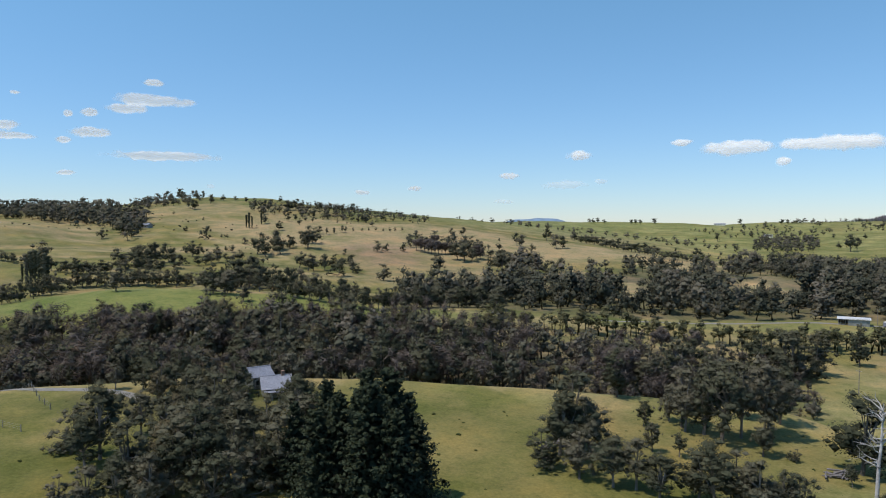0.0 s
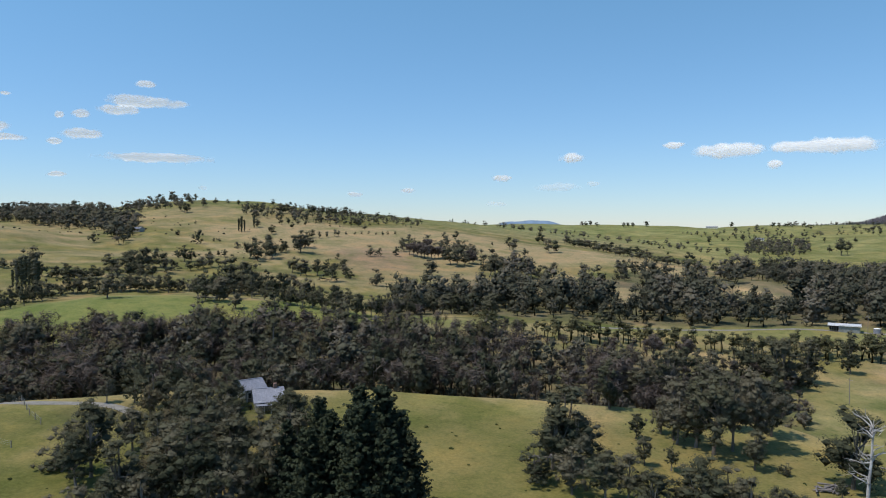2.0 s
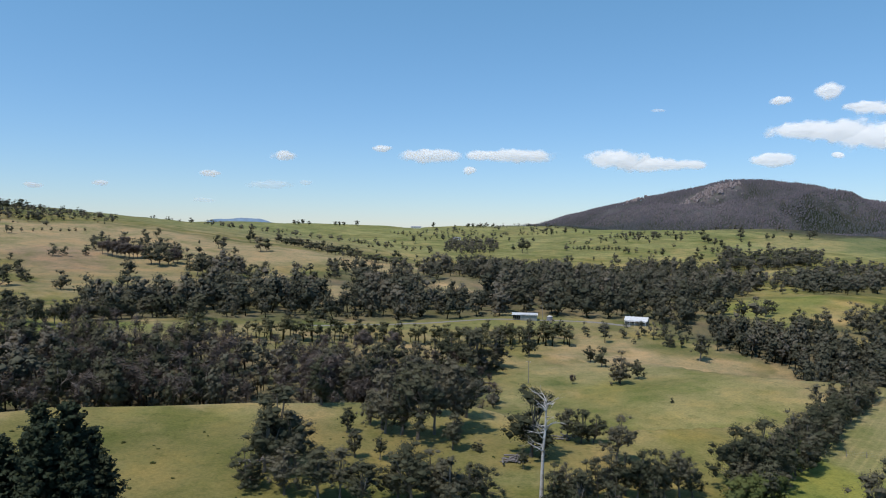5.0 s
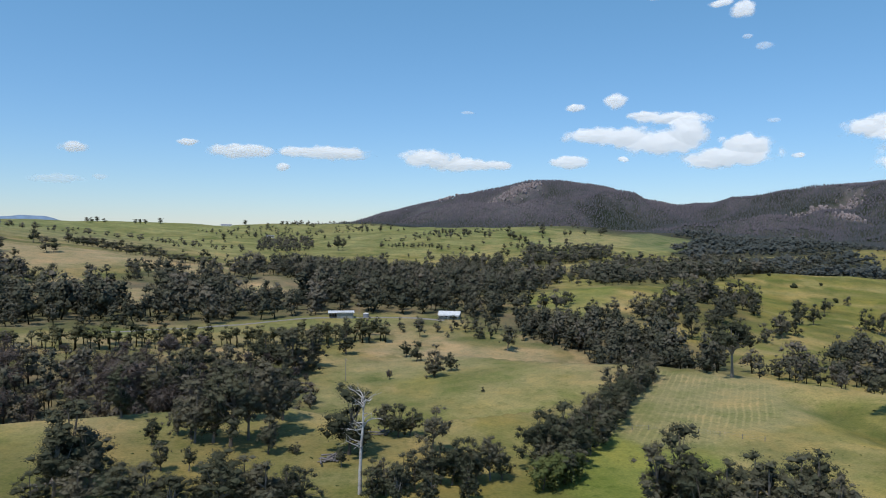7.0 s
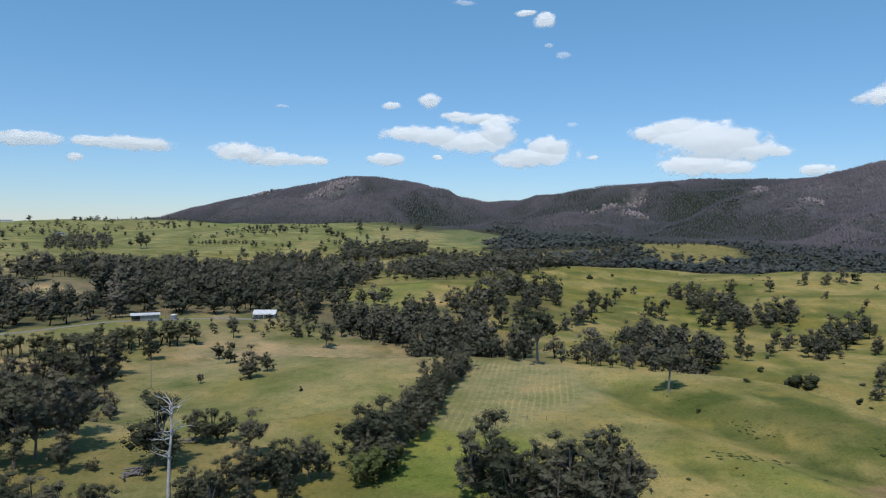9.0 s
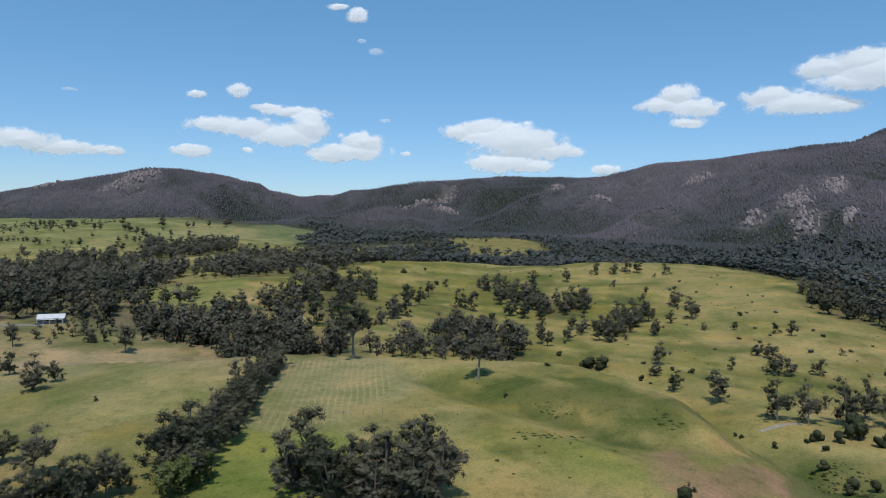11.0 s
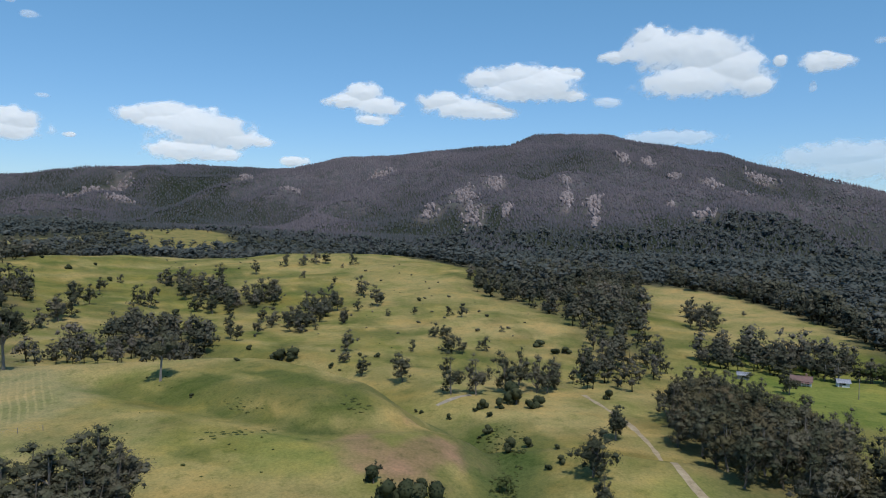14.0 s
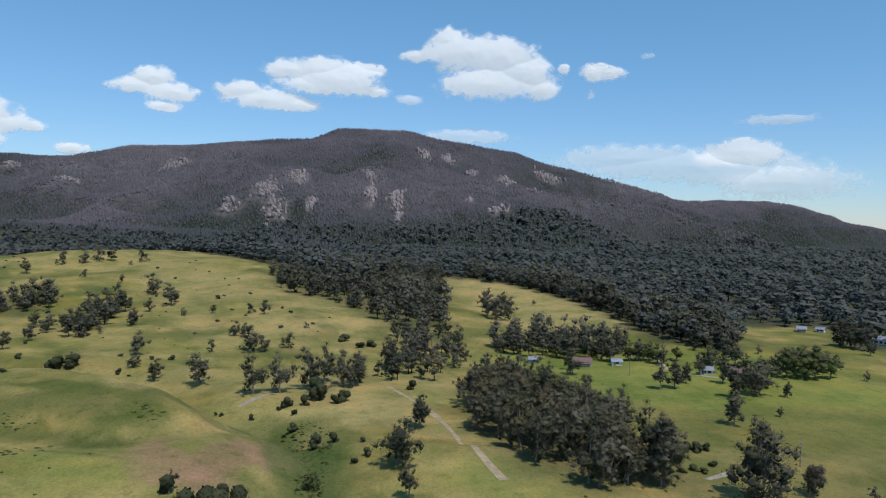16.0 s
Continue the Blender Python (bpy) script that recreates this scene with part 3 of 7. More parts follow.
def land_colour(x, y, z):
    r = np.hypot(x, y)
    big, mid = fbm(x, y, 240, 5, 21), fbm(x, y, 38, 4, 31)
    dry = ramp(0.75 * big + 0.65 * mid - 0.1, -0.4, 0.62)[..., None]
    c = GREEN * (1 - dry) + DRY * dry
    sward = (1 + 0.22 * fbm(x, y, 11, 3, 71) - 0.2 * ramp(fbm(x, y, 17, 3, 75), 0.1, 0.5))[..., None]
    c = c * sward
    worn = (0.5 * ramp(fbm(x * 0.5 + y, 2.2 * (0.5 * y - x), 30, 5, 84), 0.16, 0.34))[..., None]
    rank = (0.6 * ramp(fbm(x + 0.4 * y, 1.8 * (y - 0.4 * x), 26, 5, 85), 0.2, 0.36))[..., None]
    c = c * (1 - worn) + DRY * 1.06 * worn
    c = c * (1 - rank) + SLOPE * rank
    # rank green streaks along the folds of the hills, and trodden dry ledges between them
    turn = np.arctan2(x, y) * 260
    seep = (ramp(r, 230, 330) * ramp(fbm(turn + 0.5 * r, r * 2.2, 44, 4, 81), 0.12, 0.45) * 0.75)[..., None]
    ledge = (ramp(r, 200, 300) * ramp(fbm(turn - 0.4 * r, r * 2.6, 36, 4, 83), 0.1, 0.45) * 0.6)[..., None]
    c = c * (1 - ledge) + DRY * ledge
    c = c * (1 - seep) + SEEP * seep
    for spots, colour, seed in ((HILL_DRY_PATCHES + DRY_PATCHES + GLADES, DRY, 61), (LUSH_PATCHES, LUSH, 62), (DEEP_PATCHES, DEEP, 69), (STRAW_PATCHES, STRAW, 64), (SOIL_PATCHES, SOIL, 63), (WET_SHADED_PATCHES, WET_SHADED, 65)):
        p = patch(x, y, spots, seed)
        c = c * (1 - p) + colour * p
    # rank tufts and the slope's shade, both put into the colour
    tufty = 0.3 + 0.7 * ramp(fbm(x * 0.8 + 0.6 * y, 1.6 * (0.8 * y - 0.6 * x), 13, 5, 79), -0.12, 0.14)[..., None]
    p = tufty * within(SHADED_RANK_SLOPE, x, y, 3, 67)
    c = c * (1 - p) + SLOPE * p
    bare = 0.75 * ramp(fbm(x * 0.6 + y, y * 2.4 - x, 16, 4, 80), -0.1, 0.3)[..., None] * within(BARE_GROUND, x, y, 5, 67)
    c = c * (1 - bare) + SOIL * 1.08 * bare
    for outline, colour, soft, share in ( (MOIST_FIELD, LUSH, 5, 0.6), (PALE_CREST, DRY, 12, 0.6), (CREEK_GREEN, RUSH, 3, 0.7), (LAWN, LUSH * 1.05, 6, 0.75), (SHED_YARD, LUSH, 3, 0.5), (WATERED, LUSH * 1.08, 2.0, 0.8), (HAY_FIELD, STRAW, 1.0, 0.8),
                                         (DRY_HILL_FACE, DRY * 0.92, 14, 0.6), (BROWN_FACE, SOIL * 0.95, 16, 0.35), (HILL_TRACK, DRY * 1.12, 4, 0.75), (ROW_PADDOCK, LUSH, 3, 0.85),
                                         (BELT_PADDOCK, LUSH, 3, 0.85), (RIDGE_FACE, DRY * 1.08, 5, 0.85), (TAN_CLEARING, DRY * 1.15, 3, 0.95), (GRASS_CLEARING, DRY, 3, 0.7),
                                         (YELLOW_PADDOCK, DRY * 1.15, 8, 0.8), (PALE_PADDOCK, STRAW * 1.05, 6, 0.8), (UPPER_PADDOCK, STRAW * 1.1, 10, 0.8), (GREEN_PADDOCK, LUSH, 5, 0.6)):
        p = share * within(outline, x, y, soft, 67)
        c = c * (1 - p) + colour * p
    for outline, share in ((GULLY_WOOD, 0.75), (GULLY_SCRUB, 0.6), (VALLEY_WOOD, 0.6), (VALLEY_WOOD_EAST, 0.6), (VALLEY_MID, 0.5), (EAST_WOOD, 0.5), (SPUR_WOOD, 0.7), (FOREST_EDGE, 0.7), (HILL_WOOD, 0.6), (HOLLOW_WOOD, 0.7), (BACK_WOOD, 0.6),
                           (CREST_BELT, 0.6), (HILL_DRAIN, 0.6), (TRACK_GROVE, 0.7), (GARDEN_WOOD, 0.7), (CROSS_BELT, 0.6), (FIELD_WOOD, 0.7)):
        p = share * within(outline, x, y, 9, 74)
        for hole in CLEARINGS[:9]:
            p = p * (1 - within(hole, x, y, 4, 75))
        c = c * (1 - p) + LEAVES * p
    grey = (ramp(y, 60, 230) * ramp(-x, -420, -200))[..., None]          # haze over the northern paddocks, put into the colour: bluer, less green
    c = c * (1 + grey * (np.array((0.985, 0.965, 1.32)) - 1))
    # distant haze painted on: paler, bluer green the farther from the drone
    far = (0.55 * ramp(r, 850, 1200))[..., None]
    c = c * (1 - far) + DOWNS * (0.85 + 0.5 * ramp(mid, -0.5, 0.5)[..., None]) * far
    bed = along([(a, b, 0) for a, b in CREEK], x, y)[0]
    p = (0.7 * ramp(1.2 - bed / 8 + 0.6 * fbm(x, y, 14, 3, 66), 0.0, 0.5) * ramp(-x, -215, -190))[..., None]
    c = c * (1 - p) + RUSH * p
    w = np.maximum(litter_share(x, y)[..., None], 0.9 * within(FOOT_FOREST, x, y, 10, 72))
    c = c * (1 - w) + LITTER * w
    for outline, colour in ((FOREST_PADDOCK, DOWNS), (KNOLL_MEADOW, (GREEN + DRY) / 2), (LOW_PASTURE, STRAW), (FOREST_STRIP, STRAW)):
        p = 0.8 * within(outline, x, y, 12, 73)
        c = c * (1 - p) + colour * p
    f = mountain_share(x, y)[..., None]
    # ravine shade and greener growth painted in, on the relief's own folds
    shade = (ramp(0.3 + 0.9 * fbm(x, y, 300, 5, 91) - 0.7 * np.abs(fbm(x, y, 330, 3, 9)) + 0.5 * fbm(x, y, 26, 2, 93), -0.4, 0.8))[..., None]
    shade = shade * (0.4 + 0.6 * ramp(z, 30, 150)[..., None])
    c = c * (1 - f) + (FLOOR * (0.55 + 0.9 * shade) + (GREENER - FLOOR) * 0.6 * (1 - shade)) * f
    w = (0.4 * on_outcrop(x, y))[..., None]
    return c * (1 - w) + SCREE * w


# ---- the ground: one sheet, finer towards the middle and where it is open to view ----
def build_ground():
    ang = np.radians(np.concatenate([np.arange(-38, 146, 0.4), np.arange(146, 322, 3.0)]))
    rad = np.concatenate([[0.0], np.geomspace(8, 60, 14)[:-1], np.geomspace(60, 900, 170)[:-1], np.geomspace(900, 2600, 112)[:-1], np.geomspace(2600, 4900, 14)])
    A, Rr = np.meshgrid(ang, rad)
    x, y = Rr * np.sin(A), Rr * np.cos(A)
    z = ground_z(x.ravel(), y.ravel()).reshape(x.shape)
    v = np.stack([x, y, z], -1).reshape(-1, 3)
    na, nr = len(ang), len(rad)
    i, j = np.meshgrid(np.arange(nr - 1), np.arange(na), indexing="ij")
    jn = (j + 1) % na
    f = np.stack([i * na + j, i * na + jn, (i + 1) * na + jn, (i + 1) * na + j], -1).reshape(-1, 4)[:, ::-1]
    me = bpy.data.meshes.new("ground")
    me.vertices.add(len(v))
    me.vertices.foreach_set("co", v.ravel())
    me.loops.add(f.size)
    me.loops.foreach_set("vertex_index", f.ravel().astype(np.int32))
    me.polygons.add(len(f))
    me.polygons.foreach_set("loop_start", np.arange(0, f.size, 4, dtype=np.int32))
    me.update(calc_edges=True)
    me.validate()
    c = np.ones((len(v), 4))
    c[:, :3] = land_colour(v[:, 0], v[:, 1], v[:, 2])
    c[:, 3] = within(HAY_FIELD, v[:, 0], v[:, 1], 1.0, 64)[:, 0] * (0.35 + 0.65 * ramp(fbm(v[:, 0], v[:, 1], 22, 3, 68), -0.5, 0.2))
    a = me.color_attributes.new("soil", "FLOAT_COLOR", "POINT")
    a.data.foreach_set("color", c.ravel())
    me.shade_smooth()
    me.materials.append(M_GROUND)
    SURFACE.append(BVHTree.FromPolygons([tuple(p) for p in v], [tuple(q) for q in f]))
    tagged(new("ground", me), "rolling green and straw-coloured grazing land with forested ranges", "ground", kind="structure")


SURFACE = []
build_ground()


def lie(x, y):
    """Height of the finished ground sheet."""
    return SURFACE[0].ray_cast(Vector((x, y, 900.0)), Vector((0, 0, -1)))[0].z


# ---- trees: unit-high meshes, built once per kind ----
def ico(level):
    bm = bmesh.new()
    bmesh.ops.create_icosphere(bm, subdivisions=level, radius=1.0)
    v = np.array([p.co[:] for p in bm.verts])
    f = [[q.index for q in t.verts] for t in bm.faces]
    bm.free()
    return v, f


OCTA = (np.array([(1, 0, 0), (0, 1, 0), (-1, 0, 0), (0, -1, 0), (0, 0, 1), (0, 0, -1)], float),
        [[0, 1, 4], [1, 2, 4], [2, 3, 4], [3, 0, 4], [1, 0, 5], [2, 1, 5], [3, 2, 5], [0, 3, 5]])
ICO = {0: OCTA, 1: ico(1), 2: ico(2)}


def tube(points, radii, sides):
    """A tapering tube through points: verts, faces."""
    v, f = [], []
    pts = [np.array(p, float) for p in points]
    for k, (p, r) in enumerate(zip(pts, radii)):
        d = pts[min(k + 1, len(pts) - 1)] - pts[max(k - 1, 0)]
        d = d / (np.linalg.norm(d) + 1e-9)
        u = np.cross(d, (0.3, 0.9, 0.1))
        u = u / (np.linalg.norm(u) + 1e-9)
        w = np.cross(d, u)
        for s in range(sides):
            a = 2 * math.pi * s / sides
            v.append(p + r * (u * math.cos(a) + w * math.sin(a)))
    for k in range(len(pts) - 1):
        for s in range(sides):
            a, b = k * sides + s, k * sides + (s + 1) % sides
            f.append([a, b, b + sides, a + sides])
    return v, f


class Soup:
    """Collects verts and faces."""

    def __init__(self):
        self.v, self.f, self.n = [], [], []

    def add(self, v, f, normals=None):
        n = len(self.v)
        self.v.extend(v)
        self.f.extend([[i + n for i in q] for q in f])
        if normals is None:
            normals = np.array(v, float) - np.mean(np.array(v, float), axis=0)
        self.n.extend(normals / (np.linalg.norm(normals, axis=1)[:, None] + 1e-9))

    def swell(self, centre, share):
        """Turn the stored normals part of the way towards those of the whole crown."""
        v = (np.array(self.v, float) - np.array(centre)) * (1, 1, 0.8)
        n = np.array(self.n) * (1 - share) + v / (np.linalg.norm(v, axis=1)[:, None] + 1e-9) * share + (0, 0, 0.3)
        self.n = list(n / (np.linalg.norm(n, axis=1)[:, None] + 1e-9))

    def leaves(self, rng, centre, radii, count, size, thin=1.0, droop=0.0, lift=0.0):
        """Small leaf sprays over an ellipsoid, facing roughly outwards; lift: how far they favour its upper side."""
        d = rng.normal(size=(count, 3))
        d /= np.linalg.norm(d, axis=1)[:, None]
        d[:, 2] = np.where((d[:, 2] < 0) & (rng.uniform(size=count) < lift), -d[:, 2], d[:, 2])
        p = np.array(centre) + d * np.array(radii) * rng.uniform(0.5, 1.06, (count, 1))
        n = d + rng.normal(scale=0.4, size=(count, 3))
        n /= np.linalg.norm(n, axis=1)[:, None]
        u = np.cross(n, rng.normal(size=(count, 3)) + np.array((0, 0, -droop)))
        u /= np.linalg.norm(u, axis=1)[:, None]
        w = np.cross(n, u)
        s = size * rng.uniform(0.6, 1.35, (count, 1))
        q = np.stack([p - u * s, p + u * s * 0.9, p + w * s * thin * 1.9], 1).reshape(-1, 3)
        k = len(self.v)
        self.v.extend(q)
        self.n.extend(np.repeat(d * 0.6 + n * 0.4, 3, axis=0))
        self.f.extend([[k + 3 * i, k + 3 * i + 1, k + 3 * i + 2] for i in range(count)])

    def core(self, rng, centre, radii, level=1, rough=0.25):
        v, f = ICO[level]
        self.add(np.array(centre) + v * np.array(radii) * rng.uniform(1 - rough, 1 + rough, (len(v), 1)), f, v)

    def mesh(self, name, mat, smooth=False):
        me = bpy.data.meshes.new(name)
        me.from_pydata([tuple(map(float, p)) for p in self.v], [], self.f)
        me.attributes.new("puff", "FLOAT_VECTOR", "POINT").data.foreach_set("vector", np.array(self.n, np.float32).ravel())
        me.materials.append(mat)
        if smooth:
            me.shade_smooth()
        return me


def gum(seed, limbs, knots, per, leaf, fork=0.3, spread=0.3, low=0.3, lump=0.1, sides=6, level=1, thin=0.6, flat=0.95):
    """Gum: a leaning trunk, limbs that climb to different heights, and flattish leafy clumps round their ends with gaps between. Returns wood and leaves."""
    rng = np.random.default_rng(seed)
    wood, leafy = Soup(), Soup()
    lean = rng.normal(scale=0.035, size=2)
    peak = np.array([lean[0] * 2.2, lean[1] * 2.2, 0.98 - lump * 0.85])
    axis = [np.array((0, 0, -0.03)), np.array((lean[0] * 0.4, lean[1] * 0.4, fork * 0.5)), np.array((lean[0], lean[1], fork)), peak]
    wood.add(*tube(axis, (0.026, 0.019, 0.016, 0.004), sides))
    tips = [peak]
    # the crown is made of two to four uneven lobes: a leading one and lower ones to its sides
    tall = peak[2] - low
    lobes = [(np.array((peak[0], peak[1], low + 0.56 * tall)), spread * 0.78, 0.44 * tall)]
    for i in range(min(3, limbs // 3)):
        a, out = 2.2 * i + rng.uniform(0, 1.6), spread * rng.uniform(0.42, 0.66)
        lobes.append((np.array((out * math.cos(a), out * math.sin(a), low + tall * rng.uniform(0.16, 0.5))), spread * rng.uniform(0.36, 0.56), tall * rng.uniform(0.16, 0.3)))
    for i in range(limbs):
        centre, wide, high = lobes[0] if i % 2 == 0 or len(lobes) == 1 else lobes[1 + (i // 2) % (len(lobes) - 1)]
        d = rng.normal(size=3)
        d *= rng.uniform(0.5, 1.0) ** 0.5 / np.linalg.norm(d)
        tip = centre + d * (wide, wide, high)
        h = tip[2]
        at = min(h - 0.1, fork + (peak[2] - fork) * rng.uniform(-0.15, 0.45))
        start = axis[2] + (peak - axis[2]) * max(0.0, (at - fork) / (peak[2] - fork)) if at > fork else axis[2] * (1, 1, 0) + (0, 0, max(at, fork * 0.6))
        mid = start + (tip - start) * (0.6, 0.6, 0.42) + rng.normal(scale=0.012, size=3)
        if sides > 3 or i < 2:
            wood.add(*tube([start, mid, tip], (0.011, 0.008, 0.003), max(3, sides - 2)))
        tips.append(tip)
    for tip in tips:
        for j in range(knots):
            c = tip + rng.normal(scale=lump * 0.8, size=3) * (1, 1, 0.6) * (j > 0)
            r = lump * rng.uniform(0.55, 1.25)
            radii = np.array((r * rng.uniform(0.85, 1.3), r * rng.uniform(0.85, 1.3), r * flat * rng.uniform(0.8, 1.2)))
            leafy.core(rng, c, radii * (0.62 if level else 0.5), level, 0.2)
            leafy.leaves(rng, c, radii, max(6, int(per * (r / lump) ** 1.3)), leaf, thin, 0.6, 0.35)
    leafy.swell(lobes[0][0], 0.5)
    return wood, leafy


def bush(seed, clumps, per, leaf):
    """Dense rounded shrub that reaches the ground."""
    rng = np.random.default_rng(seed)
    wood, leafy = Soup(), Soup()
    wood.add(*tube([(0, 0, -0.05), (0.01, 0, 0.3), (0.02, 0.02, 0.5)], (0.05, 0.04, 0.02), 4))
    for i in range(clumps):
        a, k = rng.uniform(0, 6.28), rng.uniform(0, 0.36)
        c = (k * math.cos(a), k * math.sin(a), rng.uniform(0.24, 0.7) - k * 0.4)
        r = rng.uniform(0.2, 0.32)
        leafy.core(rng, c, (r * 0.85, r * 0.85, r * 0.8), 1, 0.25)
        leafy.leaves(rng, c, (r, r, r * 0.9), per, leaf, 0.7)
    return wood, leafy


def pine(seed, tiers, per, leaf, width=0.2):
    """Conifer: straight stem, whorls of long boughs that lift at their tips, ragged outline, pointed top."""
    rng = np.random.default_rng(seed)
    wood, leafy = Soup(), Soup()
    wood.add(*tube([(0, 0, -0.03), (0, 0, 0.5), (0, 0, 0.98)], (0.018, 0.012, 0.002), 5))
    for t in range(tiers):
        h = 0.08 + 0.9 * (t / tiers) ** 0.9
        reach = (width * (1 - h) ** 0.62 * 0.92 + 0.008) * rng.uniform(0.8, 1.1)
        turn = rng.uniform(0, 6.28)
        for b in range(6 if h < 0.8 else 4):
            a = turn + b * 6.283 / (6 if h < 0.8 else 4) + rng.normal(scale=0.25)
            out = reach * rng.uniform(0.55, 1.2)
            for k, at in enumerate((0.3, 0.55, 0.78, 0.97)):
                c = (out * at * math.cos(a), out * at * math.sin(a), h + 0.05 * at * at - 0.03 * at + rng.normal(scale=0.004))
                r = out * (0.2 - 0.12 * at) + 0.01
                leafy.leaves(rng, c, (r, r, r * 0.55 + 0.004), per, leaf * (1.15 - 0.5 * at), 0.55, 0.2, 0.6)
        leafy.core(rng, (0, 0, h), (reach * 0.3, reach * 0.3, 0.04), 0, 0.2)
    leafy.leaves(rng, (0, 0, 0.97), (0.012, 0.012, 0.03), 14, leaf * 0.5, 0.6)
    leafy.swell((0, 0, 0.3), 0.35)
    return wood, leafy


def bare(seed, boughs, twigs, leaf=0.1):
    """Leafless tree: trunk, upward boughs and a haze of fine twigs."""
    rng = np.random.default_rng(seed)
    wood, leafy = Soup(), Soup()
    wood.add(*tube([(0, 0, -0.03), (0.01, 0, 0.3), (0.02, 0.01, 0.7)], (0.02, 0.015, 0.005), 5))
    for b in range(boughs):
        h, a, out = rng.uniform(0.2, 0.6), rng.uniform(0, 6.28), rng.uniform(0.1, 0.3)
        tip = np.array((out * math.cos(a), out * math.sin(a), h + rng.uniform(0.2, 0.42)))
        wood.add(*tube([(0.01, 0, h), tip * (0.5, 0.5, 1) + (0, 0, -(tip[2] - h) * 0.45), tip], (0.01, 0.007, 0.003), 3))
        leafy.leaves(rng, tip, (0.11, 0.11, 0.13), twigs, leaf, 0.07, -1.5)
    return wood, leafy


def willow(seed):
    rng = np.random.default_rng(seed)
    wood, leafy = gum(seed, 8, 2, 50, 0.035, fork=0.25, spread=0.36, low=0.4, lump=0.16)
    for i in range(26):
        a, k = rng.uniform(0, 6.28), rng.uniform(0.25, 0.48)
        leafy.leaves(rng, (k * math.cos(a), k * math.sin(a), rng.uniform(0.2, 0.45)), (0.06, 0.06, 0.17), 26, 0.035, 0.5, 2)
    return wood, leafy


def poplar(seed, per=40):
    rng = np.random.default_rng(seed)
    wood, leafy = Soup(), Soup()
    wood.add(*tube([(0, 0, -0.02), (0, 0, 0.9)], (0.014, 0.003), 5))
    for t in range(11):
        h = 0.1 + 0.08 * t
        r = 0.085 * math.sin(math.pi * min(1, 0.18 + 0.8 * (1 - h) ** 0.8)) + 0.015
        c = (rng.normal(scale=0.012), rng.normal(scale=0.012), h)
        leafy.core(rng, c, (r * 0.8, r * 0.8, 0.06), 1, 0.25)
        leafy.leaves(rng, c, (r, r, 0.07), per, 0.022, 0.6)
    return wood, leafy


def kinds(name, builds, bark, leaf):
    out = []
    for wood, leafy in builds:
        out.append((wood.mesh(name + "_trunk", bark), leafy.mesh(name + "_crown", leaf)))
    return out


def gum_set(name, bark, rows, limbs, knots, per, leaf, lump, sides, mat=M_GUM, level=1):
    """rows: seed, height of the fork, spread, lowest foliage."""
    return kinds(name, [gum(s, limbs, knots, per, leaf, f, w * 0.95, low, lump, sides, level) for s, f, w, low in rows], bark, mat)


NEAR_GUM = (gum_set("gum", M_BARK, ((1, 0.2, 0.32, 0.1), (2, 0.24, 0.27, 0.14), (3, 0.16, 0.35, 0.06), (10, 0.22, 0.3, 0.1)), 26, 4, 62, 0.0105, 0.086, 6, M_GUM, 0)
            + gum_set("pale_gum", M_PALE_BARK, ((4, 0.26, 0.27, 0.2), (5, 0.3, 0.3, 0.24)), 24, 4, 62, 0.0105, 0.086, 6, M_GUM, 0))
TALL_GUM = (gum_set("tall_gum", M_BARK, ((16, 0.3, 0.24, 0.14), (17, 0.28, 0.2, 0.12), (18, 0.32, 0.26, 0.18)), 28, 4, 60, 0.01, 0.078, 6, M_GUM, 0)
            + gum_set("tall_pale_gum", M_PALE_BARK, ((19, 0.34, 0.22, 0.24), (20, 0.3, 0.25, 0.18)), 26, 4, 60, 0.01, 0.078, 6, M_GUM, 0))
LONE_GUM = gum_set("lone_gum", M_PALE_BARK, ((23, 0.44, 0.3, 0.5), (24, 0.48, 0.27, 0.52)), 16, 4, 50, 0.0135, 0.085, 6, M_GUM, 0)
FIELD_GUM = (gum_set("field_gum", M_BARK, ((6, 0.2, 0.32, 0.12), (8, 0.16, 0.35, 0.08), (9, 0.2, 0.26, 0.12)), 19, 3, 50, 0.015, 0.106, 5, M_GUM, 0)
             + gum_set("pale_field_gum", M_PALE_BARK, ((7, 0.32, 0.28, 0.3), (25, 0.26, 0.3, 0.22)), 18, 3, 50, 0.015, 0.106, 5, M_GUM, 0))
ROW_GUM = gum_set("row_gum", M_BARK, ((26, 0.2, 0.2, 0.1), (27, 0.18, 0.23, 0.08), (28, 0.22, 0.18, 0.12)), 13, 3, 36, 0.019, 0.108, 5, M_GUM, 0)
MID_GUM = gum_set("gum_far", M_BARK, ((11, 0.16, 0.29, 0.1), (12, 0.2, 0.25, 0.14), (13, 0.14, 0.32, 0.08), (14, 0.26, 0.27, 0.2), (15, 0.2, 0.26, 0.12)), 15, 2, 32, 0.026, 0.14, 4, M_GUM, 0)
DISTANT_GUM = gum_set("distant_gum", M_BARK, ((111, 0.16, 0.26, 0.14), (112, 0.2, 0.22, 0.2), (113, 0.14, 0.29, 0.12), (114, 0.24, 0.24, 0.22)), 8, 1, 24, 0.05, 0.19, 3, M_GUM, 0)
DRY_GUM = gum_set("dry_gum", M_PALE_BARK, ((21, 0.24, 0.33, 0.28), (22, 0.34, 0.28, 0.36)), 17, 3, 46, 0.0145, 0.1, 5, M_OLIVE, 0)
BUSH = kinds("bush", [bush(s, 7, 90, 0.05) for s in (31, 32, 33)], M_BARK, M_SCRUB)
